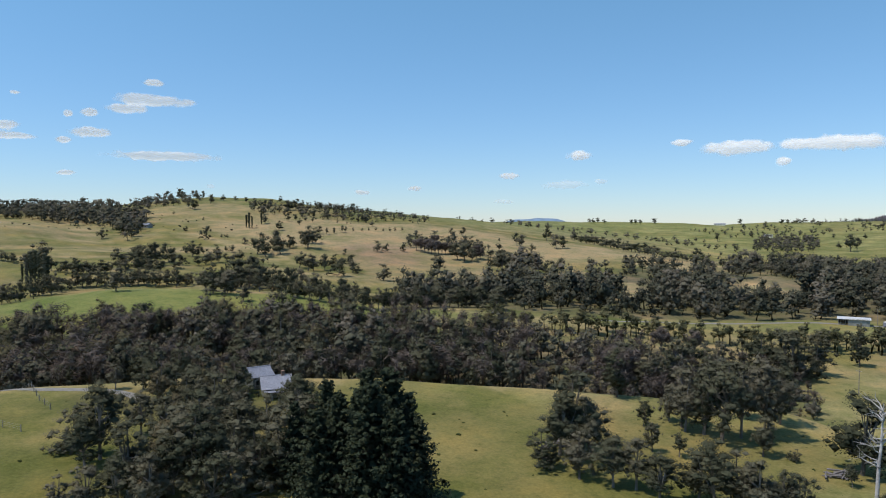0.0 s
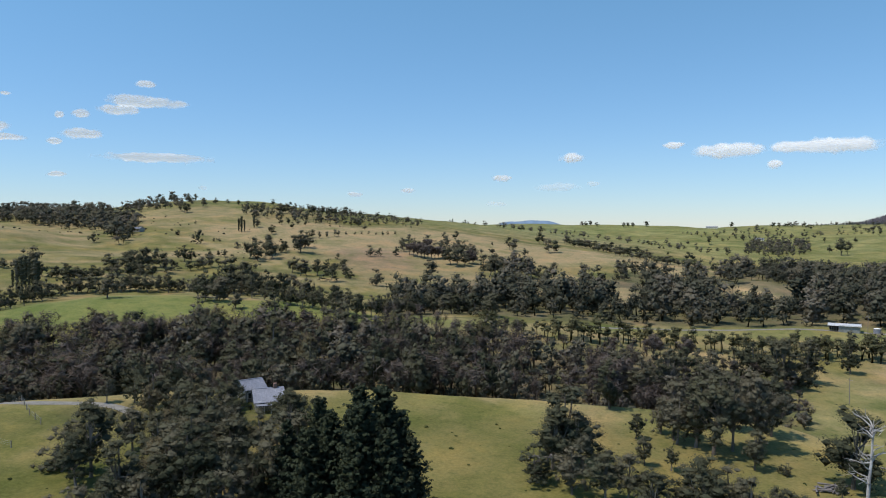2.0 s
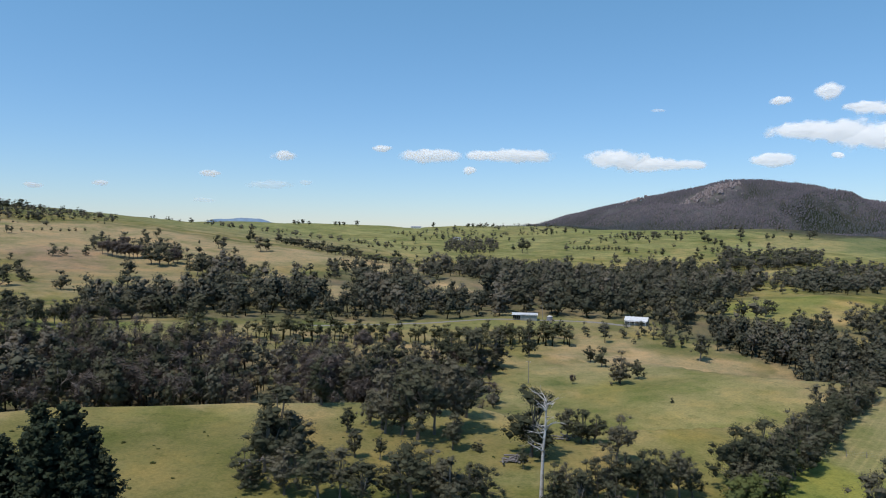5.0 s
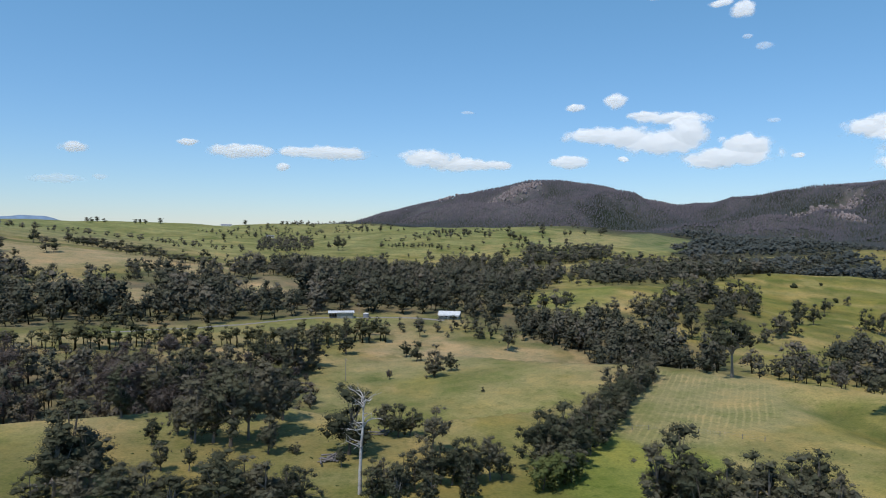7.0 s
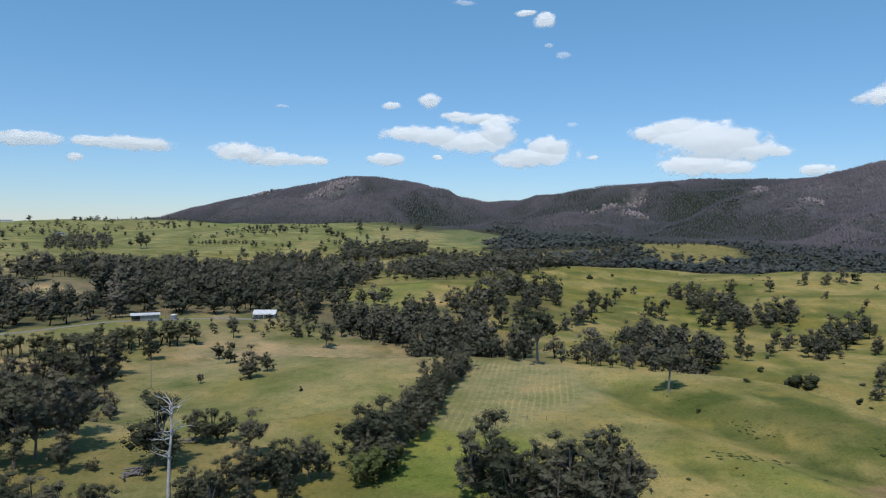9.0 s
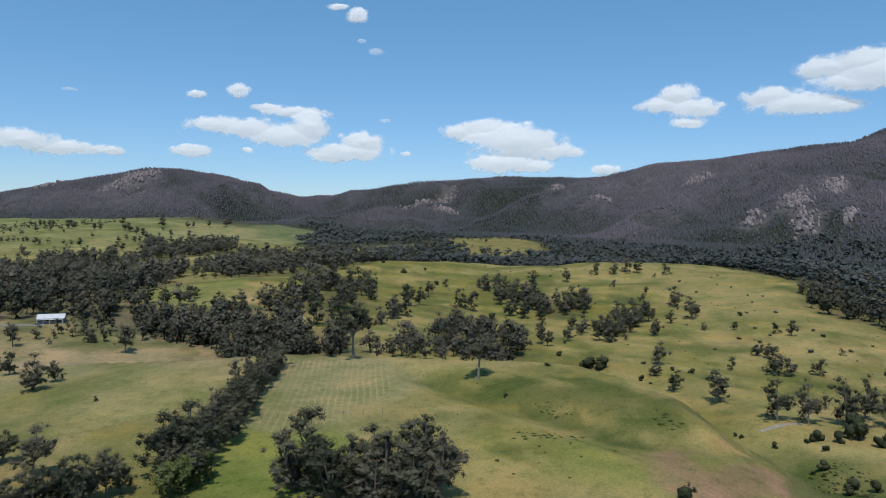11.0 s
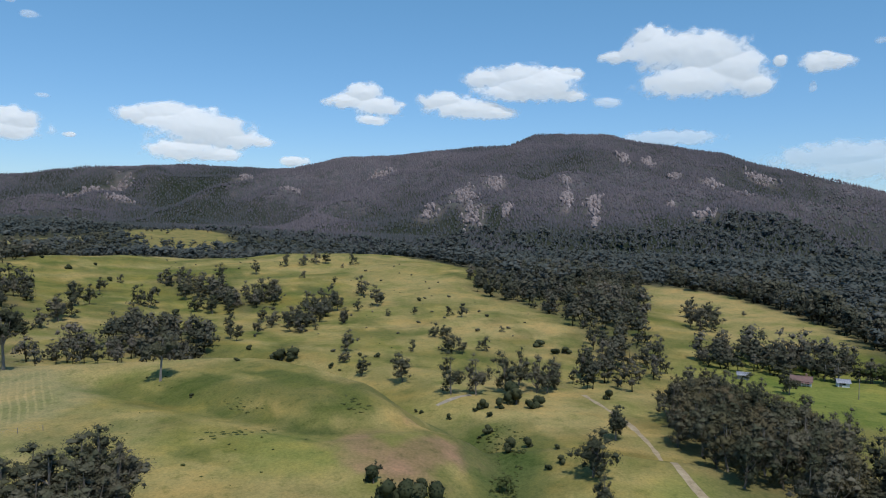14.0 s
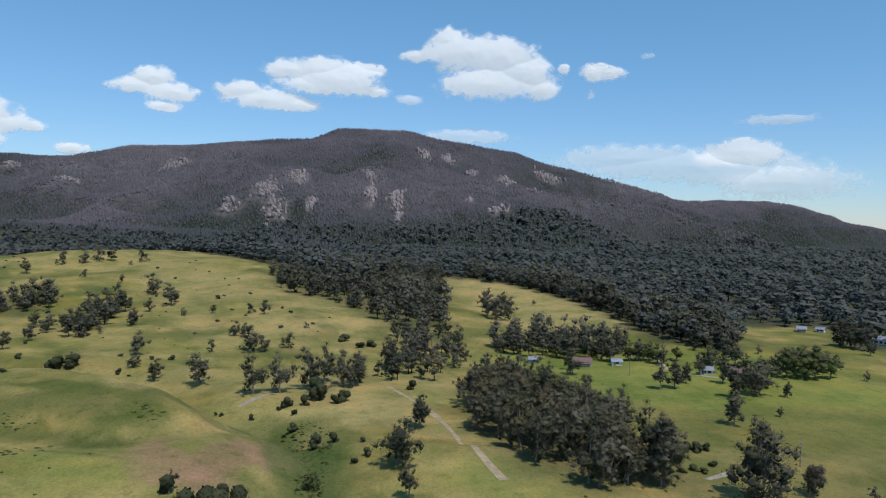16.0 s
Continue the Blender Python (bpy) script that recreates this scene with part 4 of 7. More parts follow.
NEAR_PINE = kinds("pine", [pine(s, 30, 10, 0.0185, w) for s, w in ((41, 0.27), (42, 0.24), (43, 0.3))], M_BARK, M_PINE)
BARE = kinds("bare", [bare(s, 26, 60) for s in (51, 52, 53)], M_BARK, M_TWIG_TREE)
WILLOW = kinds("willow", [willow(s) for s in (61, 62)], M_BARK, M_BRIGHT)
BRIGHT = kinds("bright", [gum(s, 9, 2, 36, 0.036, 0.15, 0.36, 0.2, 0.14) for s in (64, 65)], M_BARK, M_BRIGHT)
POPLAR = kinds("poplar", [poplar(s) for s in (71, 72)], M_BARK, M_GUM)
place_rng = random.Random(5)


def stand(name, meshes, x, y, height, label, category, group="", wide=1.0, sink=0.15):
    """One tree: an empty at its foot with its trunk and crown."""
    root = new(name)
    z = float(ground_z(x, y)[0]) - sink
    w = height * wide * place_rng.uniform(0.92, 1.08)
    root.matrix_world = pose(x, y, z, 0, 0, place_rng.uniform(0, 360)) @ Matrix.Diagonal((w, w, height, 1))
    tagged(root, label, category, group)
    trunk, crown = place_rng.choice(meshes)
    for part_name, me in (("trunk", trunk), ("crown", crown)):
        ob = new(part_name, me)
        ob.parent = root
    return root


def stand_all(name, meshes, rows, label, category, group, wide=1.0):
    for x, y, h in rows:
        stand(name, meshes, x, y, h, label, category, group, wide)


# ---- woods: many trees in one piece ----
def inside(points, x, y):
    hit = np.zeros(x.shape, bool)
    for (ax, ay), (bx, by) in zip(points, points[1:] + points[:1]):
        cross = (ay > y) != (by > y)
        hit ^= cross & (x < (bx - ax) * (y - ay) / ((by - ay) or 1e-9) + ax)
    return hit


def scatter(points, spacing, seed, thin=0.0):
    """Jittered grid of places inside an outline; thin: share left out in open patches."""
    rng = np.random.default_rng(seed)
    p = np.array(points, float)
    gx, gy = np.meshgrid(np.arange(p[:, 0].min(), p[:, 0].max(), spacing), np.arange(p[:, 1].min(), p[:, 1].max(), spacing))
    x, y = gx.ravel() + rng.uniform(-0.5, 0.5, gx.size) * spacing, gy.ravel() + rng.uniform(-0.5, 0.5, gx.size) * spacing
    keep = inside(points, x, y) & (fbm(x, y, spacing * 7, 3, seed) > thin * 2 - 1) & (patch(x, y, GLADES, 61)[:, 0] < 0.3)
    for hole in CLEARINGS:
        if hole is not points:
            keep &= ~inside(hole, x, y)
    return x[keep], y[keep], rng


def arrays(soup):
    """Verts, padded faces (triangles end on -1) and normals of a soup."""
    return np.array(soup.v, float), np.array([q if len(q) == 4 else [*q, -1] for q in soup.f]), np.array(soup.n, float)


def forest(name, x, y, heights, rng, templates, mat, label, category="woodland", wide=1.0, tone=None):
    """Copies of tree templates joined into one object."""
    z = ground_z(x, y) - 0.2
    pick = rng.integers(0, len(templates), len(x))
    turn = rng.uniform(0, 6.28, len(x))
    girth = heights * wide * rng.uniform(0.85, 1.2, len(x))
    vs, ns, tri, quad, tones, n = [], [], [], [], [], 0
    tone = rng.uniform(0, 1, len(x)) if tone is None else tone
    for k, (tv, tf, tn) in enumerate(templates):
        i = np.where(pick == k)[0]
        if not len(i):
            continue
        c, s = np.cos(turn[i])[:, None], np.sin(turn[i])[:, None]
        g = girth[i][:, None]
        v = np.stack([x[i][:, None] + g * (tv[:, 0] * c - tv[:, 1] * s), y[i][:, None] + g * (tv[:, 0] * s + tv[:, 1] * c),
                      z[i][:, None] + heights[i][:, None] * tv[:, 2]], -1)
        off = n + np.arange(len(i))[:, None, None] * len(tv)
        t3, t4 = tf[tf[:, 3] < 0][:, :3], tf[tf[:, 3] >= 0]
        tri.append((t3[None] + off).reshape(-1, 3))
        quad.append((t4[None] + off).reshape(-1, 4))
        vs.append(v.reshape(-1, 3))
        ns.append(np.stack([tn[:, 0] * c - tn[:, 1] * s, tn[:, 0] * s + tn[:, 1] * c, tn[:, 2] + 0 * c], -1).reshape(-1, 3))
        tones.append(np.repeat(tone[i], len(tv)))
        n += len(i) * len(tv)
    v, t3, t4 = np.concatenate(vs), np.concatenate(tri), np.concatenate(quad)
    me = bpy.data.meshes.new(name)
    me.vertices.add(len(v))
    me.vertices.foreach_set("co", v.ravel())
    loops = np.concatenate([t3.ravel(), t4.ravel()]).astype(np.int32)
    me.loops.add(len(loops))
    me.loops.foreach_set("vertex_index", loops)
    me.polygons.add(len(t3) + len(t4))
    me.polygons.foreach_set("loop_start", np.concatenate([np.arange(len(t3)) * 3, len(t3) * 3 + np.arange(len(t4)) * 4]).astype(np.int32))
    me.update(calc_edges=True)
    tone = me.attributes.new("tone", "FLOAT", "POINT")
    tone.data.foreach_set("value", np.concatenate(tones).astype(np.float32))
    me.attributes.new("puff", "FLOAT_VECTOR", "POINT").data.foreach_set("vector", np.concatenate(ns).astype(np.float32).ravel())
    me.materials.append(mat)
    return tagged(new(name, me), label, category, kind="stuff")


def template(pair, trunk=True):
    both = Soup()
    if trunk:
        both.add(pair[0].v, pair[0].f, np.array(pair[0].n))
    both.add(pair[1].v, pair[1].f, np.array(pair[1].n))
    return arrays(both)


T_NEAR = [template(gum(s, 10, 2, 18, 0.032, f, w, low, 0.115, 3, 0)) for s, f, w, low in ((76, 0.2, 0.26, 0.1), (77, 0.3, 0.22, 0.2), (78, 0.2, 0.3, 0.08), (79, 0.36, 0.2, 0.3), (70, 0.24, 0.24, 0.14))]
T_WOOD = [template(gum(s, 10, 1, 22, 0.045, f, w, low, 0.165, 3, 0)) for s, f, w, low in ((81, 0.12, 0.26, 0.08), (82, 0.2, 0.22, 0.14), (83, 0.12, 0.29, 0.06), (84, 0.3, 0.2, 0.24), (93, 0.16, 0.24, 0.1))]
T_FAR = [template(gum(s, 3, 1, 16, 0.075, 0.1, 0.26, 0.2, 0.25, 3, 0)) for s in (85, 86, 87, 88, 92)]
T_TUFT = [template(gum(s, 2, 1, 9, 0.11, 0.1, 0.24, 0.2, 0.3, 3, 0, 0.6, 1.0), False) for s in (73, 74, 75)]
T_TALL = [template(gum(s, 6, 1, 24, 0.045, 0.42, 0.17, 0.45, 0.11, 3, 0)) for s in (89, 90, 91)]
T_BARE = [template(bare(s, 11, 22, 0.09)) for s in (95, 96, 97)]
T_BUSH = [template(bush(s, 3, 14, 0.12)) for s in (98, 99)]


def wood(name, outline, spacing, low, high, templates, mat, label, seed, thin=0.0, wide=1.05, lean=0.5):
    """Trees of uneven height that stand closer in some places than in others."""
    x, y, rng = scatter(outline, spacing, seed, thin)
    h = low + (high - low) * rng.uniform(0, 1, len(x)) ** 1.4
    h = h * (1 + 0.3 * fbm(x, y, spacing * 4, 2, seed + 1))
    tone = np.clip(lean + 0.35 * fbm(x, y, spacing * 6, 2, seed + 2) + rng.normal(scale=0.28, size=len(x)), 0, 1)
    return forest(name, x, y, h, rng, templates, mat, label, wide=wide, tone=tone)


# ---- where the trees and woods stand: x, y, height; outlines of the woods ----
HEDGEROW = [(-278, 445, 7.3), (-274, 443, 6.9), (-270, 442, 6.4), (-266, 439, 5.9), (-264, 442, 4.5), (-261, 440, 7.2), (-256, 438, 6.7), (-165.5, 479.2, 7.7),
    (-162.8, 484.9, 8.4), (-160.4, 492, 9.1), (-157.5, 497.7, 9.8), (-154.9, 504.8, 6.3), (-150.4, 506.1, 8), (-148.4, 516.1, 8.8)]
POPLARS = [(-228, 383, 10.7), (-224, 380, 16.6), (-222, 381, 18.3), (-220, 381, 19), (-218, 381, 17.6), (-216, 381, 16.8), (-214, 380, 17.8), (-213, 381, 15.7),
    (-199.8, 719.8, 14.3), (-196, 716.2, 17.2), (-194.1, 719.8, 13.1), (-194.2, 758.5, 15.6)]
ROW_TREES = [(-194.1, 310.3, 8.2), (-191, 312.2, 9.4), (-184.6, 309.1, 7.8), (-182, 314.1, 8.7), (-197.7, 348.3, 8.7), (-196, 354.4, 10.4), (-195.1, 361.7, 7.2), (-193.8, 369.2, 6.7),
    (-193.2, 378, 8.5), (-191.6, 383.8, 6.5), (-189.2, 388.4, 6.9), (-176.5, 392.6, 8.1), (-174, 395.4, 8.8), (-170.8, 396.8, 9.5), (-167.5, 398.2, 10.2), (-164.3, 399.5, 6.6),
    (-159.9, 398.1, 8.1), (-156.6, 399.4, 8.8), (-153.2, 400.7, 9.4), (-149.8, 402, 10.1), (-146.9, 404.6, 6.5), (-142, 401.6, 8)]
FARM_TREES = [(-247, 436, 16), (-231, 417, 9.5), (-224, 414, 6.8), (-219, 412, 8.2), (-214, 410, 9.6), (-211, 409, 10.3), (-209, 410, 8.1), (-206, 412, 7.4),
    (-204, 413, 7), (-202, 416, 8.1), (-199.3, 416.8, 7.8), (-197.8, 420.8, 7.1), (-146.3, 315.8, 11.1), (-108.2, 322.8, 10.1), (-102, 313.8, 11.9), (-98.3, 311.9, 11.5),
    (-96.5, 315.6, 10.6), (-98.5, 333.8, 12.5), (-115.5, 405.4, 18.6), (-111.8, 406.4, 20.3), (-112.7, 421.7, 17.5), (-85.5, 301.6, 7.5), (-100.5, 393.9, 13), (-99.3, 408.1, 12.4),
    (-93.9, 401.7, 15.5), (-90.2, 404.1, 14.9), (-88.7, 259.8, 11.1), (-87, 263.5, 10.1), (-83.6, 264.6, 8.9), (-93.9, 444.7, 9.1), (-83.8, 420.7, 12), (-76.8, 409.9, 11.7)]
FARM_TREES_b = [(-71.7, 409.3, 8.3), (-55.4, 339, 8.3), (-48.7, 330.9, 10.7), (-45.5, 335.9, 9.5), (-41.7, 342.5, 9.1), (-37, 332.4, 6.7), (-68.5, 324.3, 6.6), (-62.7, 320.9, 6.6),
    (-58, 323.3, 6.6), (-28.7, 328.7, 5.3), (-25.1, 317, 8.9), (-22.3, 320.2, 9.5), (-19.4, 326.4, 9.2), (-16.4, 329.6, 8), (-13.1, 332.7, 9.4), (-9.2, 335.9, 10.8),
    (-5.2, 340.5, 10.1), (-1.1, 342, 10.2), (3, 345, 10.3), (7.7, 344.9, 11.1), (12.2, 346.3, 10.3), (17, 347.6, 9.8), (20.8, 333.9, 11.6), (23.2, 329.2, 11.9),
    (28.1, 337.8, 9)]
HILL_TREES = [(-199.4, 438.3, 14.6), (-196.5, 447.8, 15.6), (-196.6, 460.8, 12.8), (-185.1, 446.1, 14.7), (-188.4, 465.9, 16.9), (-187.2, 484.1, 14.5), (-191.2, 425.5, 10.1), (-185.8, 431.2, 10.1),
    (-179.7, 430.5, 9.7), (-175.6, 440.3, 10.2), (-174.8, 461.5, 10.7), (-174.6, 476, 8.1), (-183, 516, 12.2), (-179.1, 519, 10.1), (-193.3, 533, 8.2), (-302, 626, 10.5),
    (-216, 640, 13.5), (-246, 675, 6.3), (-206, 659, 4.4), (-202, 663, 4.4), (-172.5, 538.5, 8.1), (-170.2, 555, 5.1), (-164.9, 553.5, 6.5), (-191.7, 765.4, 10.1),
    (-163.9, 705.7, 10.4), (-170.7, 612.7, 7.1), (-147.5, 561.4, 18.5), (-138.7, 552.9, 13.7), (-138.3, 579.2, 19), (-130.4, 568.7, 16.3), (-128.6, 592.2, 10.6), (-102.7, 505.7, 12.4)]
HILL_TREES_b = [(-94.6, 495, 12.9), (-91, 497.2, 11.3), (-84, 503, 13.1), (-80.1, 511.3, 11.6), (-71.1, 470.2, 13.3), (-80.3, 577.9, 5.6), (-71.6, 536.7, 8.7), (-63.2, 497, 10),
    (-59.4, 488.4, 7.9), (-39.7, 467.8, 12), (-114.2, 598.2, 19.5), (-118, 637.2, 15.5), (-123.8, 633, 12.4), (-126.5, 600.3, 8.8), (-55.8, 597.4, 10.1), (-49.7, 604, 7.7),
    (-31.8, 642.7, 12.3), (-35.4, 615.5, 6.9), (-22.9, 667.1, 8.5), (-2.5, 525, 14.7), (34.9, 490.8, 7.1), (58.1, 728.2, 4.1), (12.3, 592.4, 15.6), (17.8, 587.7, 15.5),
    (22.1, 616.1, 16.3), (27.4, 612.9, 10.8), (24, 589, 12.2), (36.5, 662, 8.5), (41.7, 542.9, 17.9), (45, 530.6, 17.5), (50.2, 551.2, 14.2), (52.3, 540.5, 13.9)]
HILL_TREES_c = [(39.1, 568.7, 11.4), (64.7, 536.1, 16), (73.6, 554.6, 12.1), (75.8, 524, 11), (77.7, 508.6, 12.8), (87.8, 546.5, 12), (58.7, 560.9, 10.8), (82.4, 653.3, 7.9)]
THICKET = [(-23.6, 628.1, 11), (-19.3, 620.7, 13.4), (-15.8, 619.3, 12.9), (-12.8, 614.9, 12.8), (-9.9, 616.4, 12.3), (-6.9, 613.5, 12.3), (-3.9, 615, 12.3), (-1, 615, 11.3),
    (2, 616.5, 10.3), (5.4, 621, 10.4), (-7.4, 660, 11.6), (-14.2, 659.8, 8.4), (7.9, 614.9, 9.8), (28.1, 596.3, 11.9), (31.3, 594.7, 10), (-25.3, 646, 7.2)]
HIGH_TREES = [(9.4, 734.9, 11.1), (20.7, 742.2, 11.3), (72.1, 689.2, 14.4), (74.9, 684.4, 14.3), (123.1, 843.1, 16.3), (129.1, 846.7, 12.3), (107, 666.5, 15.6), (112.1, 665.6, 14),
    (158.7, 872.2, 12.7), (-79.4, 789.5, 8.2), (-306, 865, 13.9), (-303, 866, 12.5), (-313, 870, 11.1), (-303, 924, 14), (-303, 936, 9.4), (-121.1, 693, 9.5),
    (-113.6, 691.2, 7.8), (-107.2, 699.8, 6.8), (-101.2, 708.3, 8), (-97.3, 708.9, 6.9), (-93.5, 736.6, 5.3), (-86.6, 754, 4.2), (-80, 759.3, 4.3), (-72.2, 760.1, 4.3),
    (-64.1, 757.8, 4.2), (-57.1, 761.4, 4.9), (-51.4, 766.3, 4.9), (-44.4, 772.7, 4.3), (-309, 813, 4.2), (-257, 760, 4.5), (-166.9, 804.9, 8.5), (-156.2, 802.4, 7.8)]
HIGH_TREES_b = [(-172.7, 796, 10.4), (-147.3, 799.5, 7.1), (-155.2, 765.9, 8.1)]
SKYLINE_TREES = [(-194.7, 884.8, 13), (-190.6, 885.7, 11.6), (-186.3, 898.9, 12.5), (-179.6, 894.1, 10.2), (-170.7, 895.9, 10.2), (-159.8, 928.3, 9.8), (-147.1, 918.3, 11.1), (-140.2, 925.4, 10.5),
    (-133.2, 938.6, 9.8), (-128.2, 951.4, 10), (-126.8, 981.8, 12.6), (-304, 980, 9.8), (-286, 979, 7.3), (-270, 971, 8), (-225, 927, 9.1), (360, 1745, 12.8),
    (371, 1749, 12.8), (384, 1752, 14.3), (396, 1731, 11.3), (452, 1705, 12.7), (467, 1714, 12.8), (479, 1716, 12.8), (516, 1724, 15.8), (743, 1770, 16.9),
    (753, 1655, 11.6), (799, 1673, 13.3), (812, 1666, 13.3), (834, 1670, 13.4), (863, 1688, 13.6), (883, 1691, 12.2)]
RIDGE_TREES = [(162.3, 877.6, 11.6), (167.3, 878.2, 7.3), (165.5, 843.4, 9.3), (170.1, 842.5, 10), (175, 843, 10.6), (180.3, 845, 11.2), (186.2, 849.8, 7.1), (178.4, 793.2, 8.8),
    (181.7, 787.8, 9.4), (185.1, 782.4, 9.9), (188.7, 778.5, 10.4), (192.6, 776, 6.5), (180.7, 710.9, 8), (185, 711.3, 8.5), (190.1, 714.7, 9.1), (194.1, 713.6, 9.6),
    (198, 712.5, 6), (195.4, 688.3, 7.8), (198.9, 685.7, 8.3), (191.6, 647.2, 8.3), (194.8, 644.7, 8.8), (198.4, 643.6, 5.5), (192.1, 611, 7), (193.7, 604.2, 7.4),
    (197.5, 604.6, 7.8), (201, 605, 8.3), (205, 604, 5.2), (205, 594, 6.8), (209, 594, 7.3), (214, 597, 7.8), (220, 603, 8.4), (224, 605, 5.3)]
RIDGE_TREES_b = [(178.8, 918.8, 6.4), (180.5, 894, 9.1), (189.2, 904.4, 10.3), (193.1, 891.3, 8.6), (199.4, 889.9, 9.6), (207, 894, 6.3), (212, 887, 9.1), (220, 891, 10.2),
    (223, 878, 8.5), (231, 882, 9.6), (239, 886, 6.3), (242, 873, 9), (248, 871, 10.1), (247, 845, 8.3), (251, 836, 9.2)]
DOWNS_TREES = [(497, 1281, 17.6), (538, 1323, 9.1), (462, 1294, 8.8), (443, 1275, 7.5), (469, 1272, 7.6), (317, 1001, 6.7), (328, 1016, 5.1), (596, 1370, 13.1),
    (579, 1390, 6), (590, 1386, 6), (302, 1543, 6.3), (482, 1079, 7.6), (287, 872, 5.1), (288, 807, 12.3), (300, 824, 9.8), (215, 627, 5.3),
    (246, 866, 5.8), (834, 1568, 12.8), (803, 1537, 6.9), (699, 1266, 11.5), (572, 993, 27.5), (591, 1010, 20.6), (701, 1175, 10.9), (905, 1458, 16.4),
    (819, 1299, 18.4), (629, 1099, 12.1), (586, 1047, 13.4), (494, 954, 6.9), (487, 869, 13.5), (502, 867, 12), (416, 773, 10.5), (324, 650, 7)]
DOWNS_TREES_b = [(382, 743, 8), (863, 1314, 15.1), (900, 1326, 10.2), (878, 1267, 7.4), (900, 1274, 7.5), (644, 976, 14), (879, 1110, 12.4), (876, 1097, 11.2),
    (881, 1093, 12.3), (883, 1084, 11.2), (841, 1002, 17.7), (858, 1003, 12.6), (807, 968, 7), (852, 953, 13.3), (845, 935, 13.1), (781, 879, 9.4),
    (698, 808, 15.4), (683, 875, 11.5), (687, 872, 8.9), (714, 858, 7.1), (717, 847, 8.9), (639, 841, 10.1), (583, 763, 17.6), (552, 733, 13.2),
    (564, 850, 10.6), (569, 846, 10.6), (600, 839, 6.6), (643, 697, 14.4), (710, 757, 12.4), (703, 739, 12.2), (664, 985, 5.9), (656, 962, 8.5)]
DOWNS_TREES_c = [(664, 963, 8.9), (672, 965, 9.3), (678, 961, 9.7), (686, 963, 5.9), (680, 944, 8.5), (685, 941, 8.8), (690, 937, 9.2), (695, 934, 9.6),
    (700, 930, 5.8), (694, 912, 8.3), (702, 914, 8.7)]
DOWNS_EAST = [(918, 966, 15.9), (872, 909, 17.1), (865, 892, 16.9), (850, 864, 15.5), (844, 845, 14.3), (814, 806, 13.7), (797, 781, 13.4), (775, 752, 12.9),
    (776, 794, 10.6), (785, 793, 9.8), (791, 821, 9.1), (766, 811, 9.8), (945, 904, 20.9), (859, 803, 13.1), (974, 873, 13.6), (984, 870, 11.5),
    (1025, 869, 13.9), (1066, 866, 16.4), (1090, 875, 15.6), (872, 780, 14), (908, 865, 8), (394, 345, 8), (381, 328, 7.2), (383, 321, 7.2),
    (429, 352, 7.1), (648, 558, 7.5), (678, 562, 6.3), (297, 271, 13.6), (308, 276, 10.6), (317, 280, 7.5), (326, 270, 3.7), (532, 637, 10)]
DOWNS_EAST_b = [(630, 676, 11.1), (545, 746, 9.6), (480, 689, 8.1)]
PADDOCK_TREES = [(168.4, 236.0, 7.4), (165.3, 224.7, 8.5), (151.3, 195.0, 12.4), (162.1, 198.8, 7.7), (214, 224, 11.5), (219, 248, 7.9), (150.4, 254.0, 12.4),
    (148.0, 165.9, 1.9), (67.0, 114.5, 4.0), (86.7, 112.6, 9.8), (84.5, 126.6, 7.3), (86.5, 124.1, 7.8), (89.3, 123.8, 6.8), (63.4, 125.8, 2.7),
    (62.6, 126.7, 2.1), (108.9, 237.4, 15.2), (112.9, 233.8, 16.9), (117.5, 231.5, 18.0), (126.7, 238.3, 15.4), (106.2, 244.6, 11.4), (93.2, 241.5, 11.0),
    (85.7, 242.6, 10.9), (254.1, 124.8, 5.0)]
GROVE_TREES = [(48.2, 139.7, 10.7), (51.3, 138.1, 14.1), (53.4, 134.5, 16.4), (58.1, 136.8, 14.4), (64.3, 138.0, 16.7), (58.5, 128.1, 7.7), (38.3, 128.3, 6.0),
    (40.6, 142.1, 5.6), (42.5, 126.1, 5.0), (46.8, 145.8, 8.1), (69.9, 145.7, 12.0), (63.2, 148.7, 12.5), (59.5, 205.4, 14.5), (53.9, 208.3, 15.0),
    (64.5, 206.6, 14.6), (60.5, 221.6, 13.4), (48.3, 142.0, 12.6), (40.1, 162.1, 12.6), (74.6, 201.8, 14.9), (70.0, 214.5, 16.0)]
NEAR_GUMS = [(24.0, 126.9, 15.2), (20.7, 124.7, 11.4), (26.4, 124.5, 11.6), (41.0, 105.1, 11.2), (44.8, 105.4, 9.8), (39.6, 108.4, 8.5), (49.3, 102.6, 8.0),
    (53.7, 102.6, 6.8), (46.1, 102.0, 10.0), (30.7, 111.3, 8.6), (27.2, 111.9, 8.3), (22.3, 114.4, 8.5), (17.1, 118.6, 7.3), (33.3, 107.6, 7.9), (71.9, 120.1, 14.6)]
BAND_TREES = [(63.9, 98.9, 7.2), (66.4, 98.5, 7.2), (69.2, 98.3, 7.3), (71.8, 97.8, 7.6), (74.5, 98.1, 7.9), (77.4, 97.7, 8.5), (78.7, 96.2, 9.0),
    (81.1, 95.6, 9.0), (83.6, 95.0, 9.0), (86.4, 94.5, 8.4), (88.5, 93.5, 7.6), (64.5, 93.2, 7.7), (69.7, 91.0, 7.7), (76.3, 88.7, 7.1)]
WILLOWS = [(91.8, 86.5, 6.8), (95.1, 86.3, 7.1), (98.6, 85.8, 6.5), (109.2, 71.9, 4.6), (109.6, 74.8, 3.4), (138.6, -20.1, 4.0)]
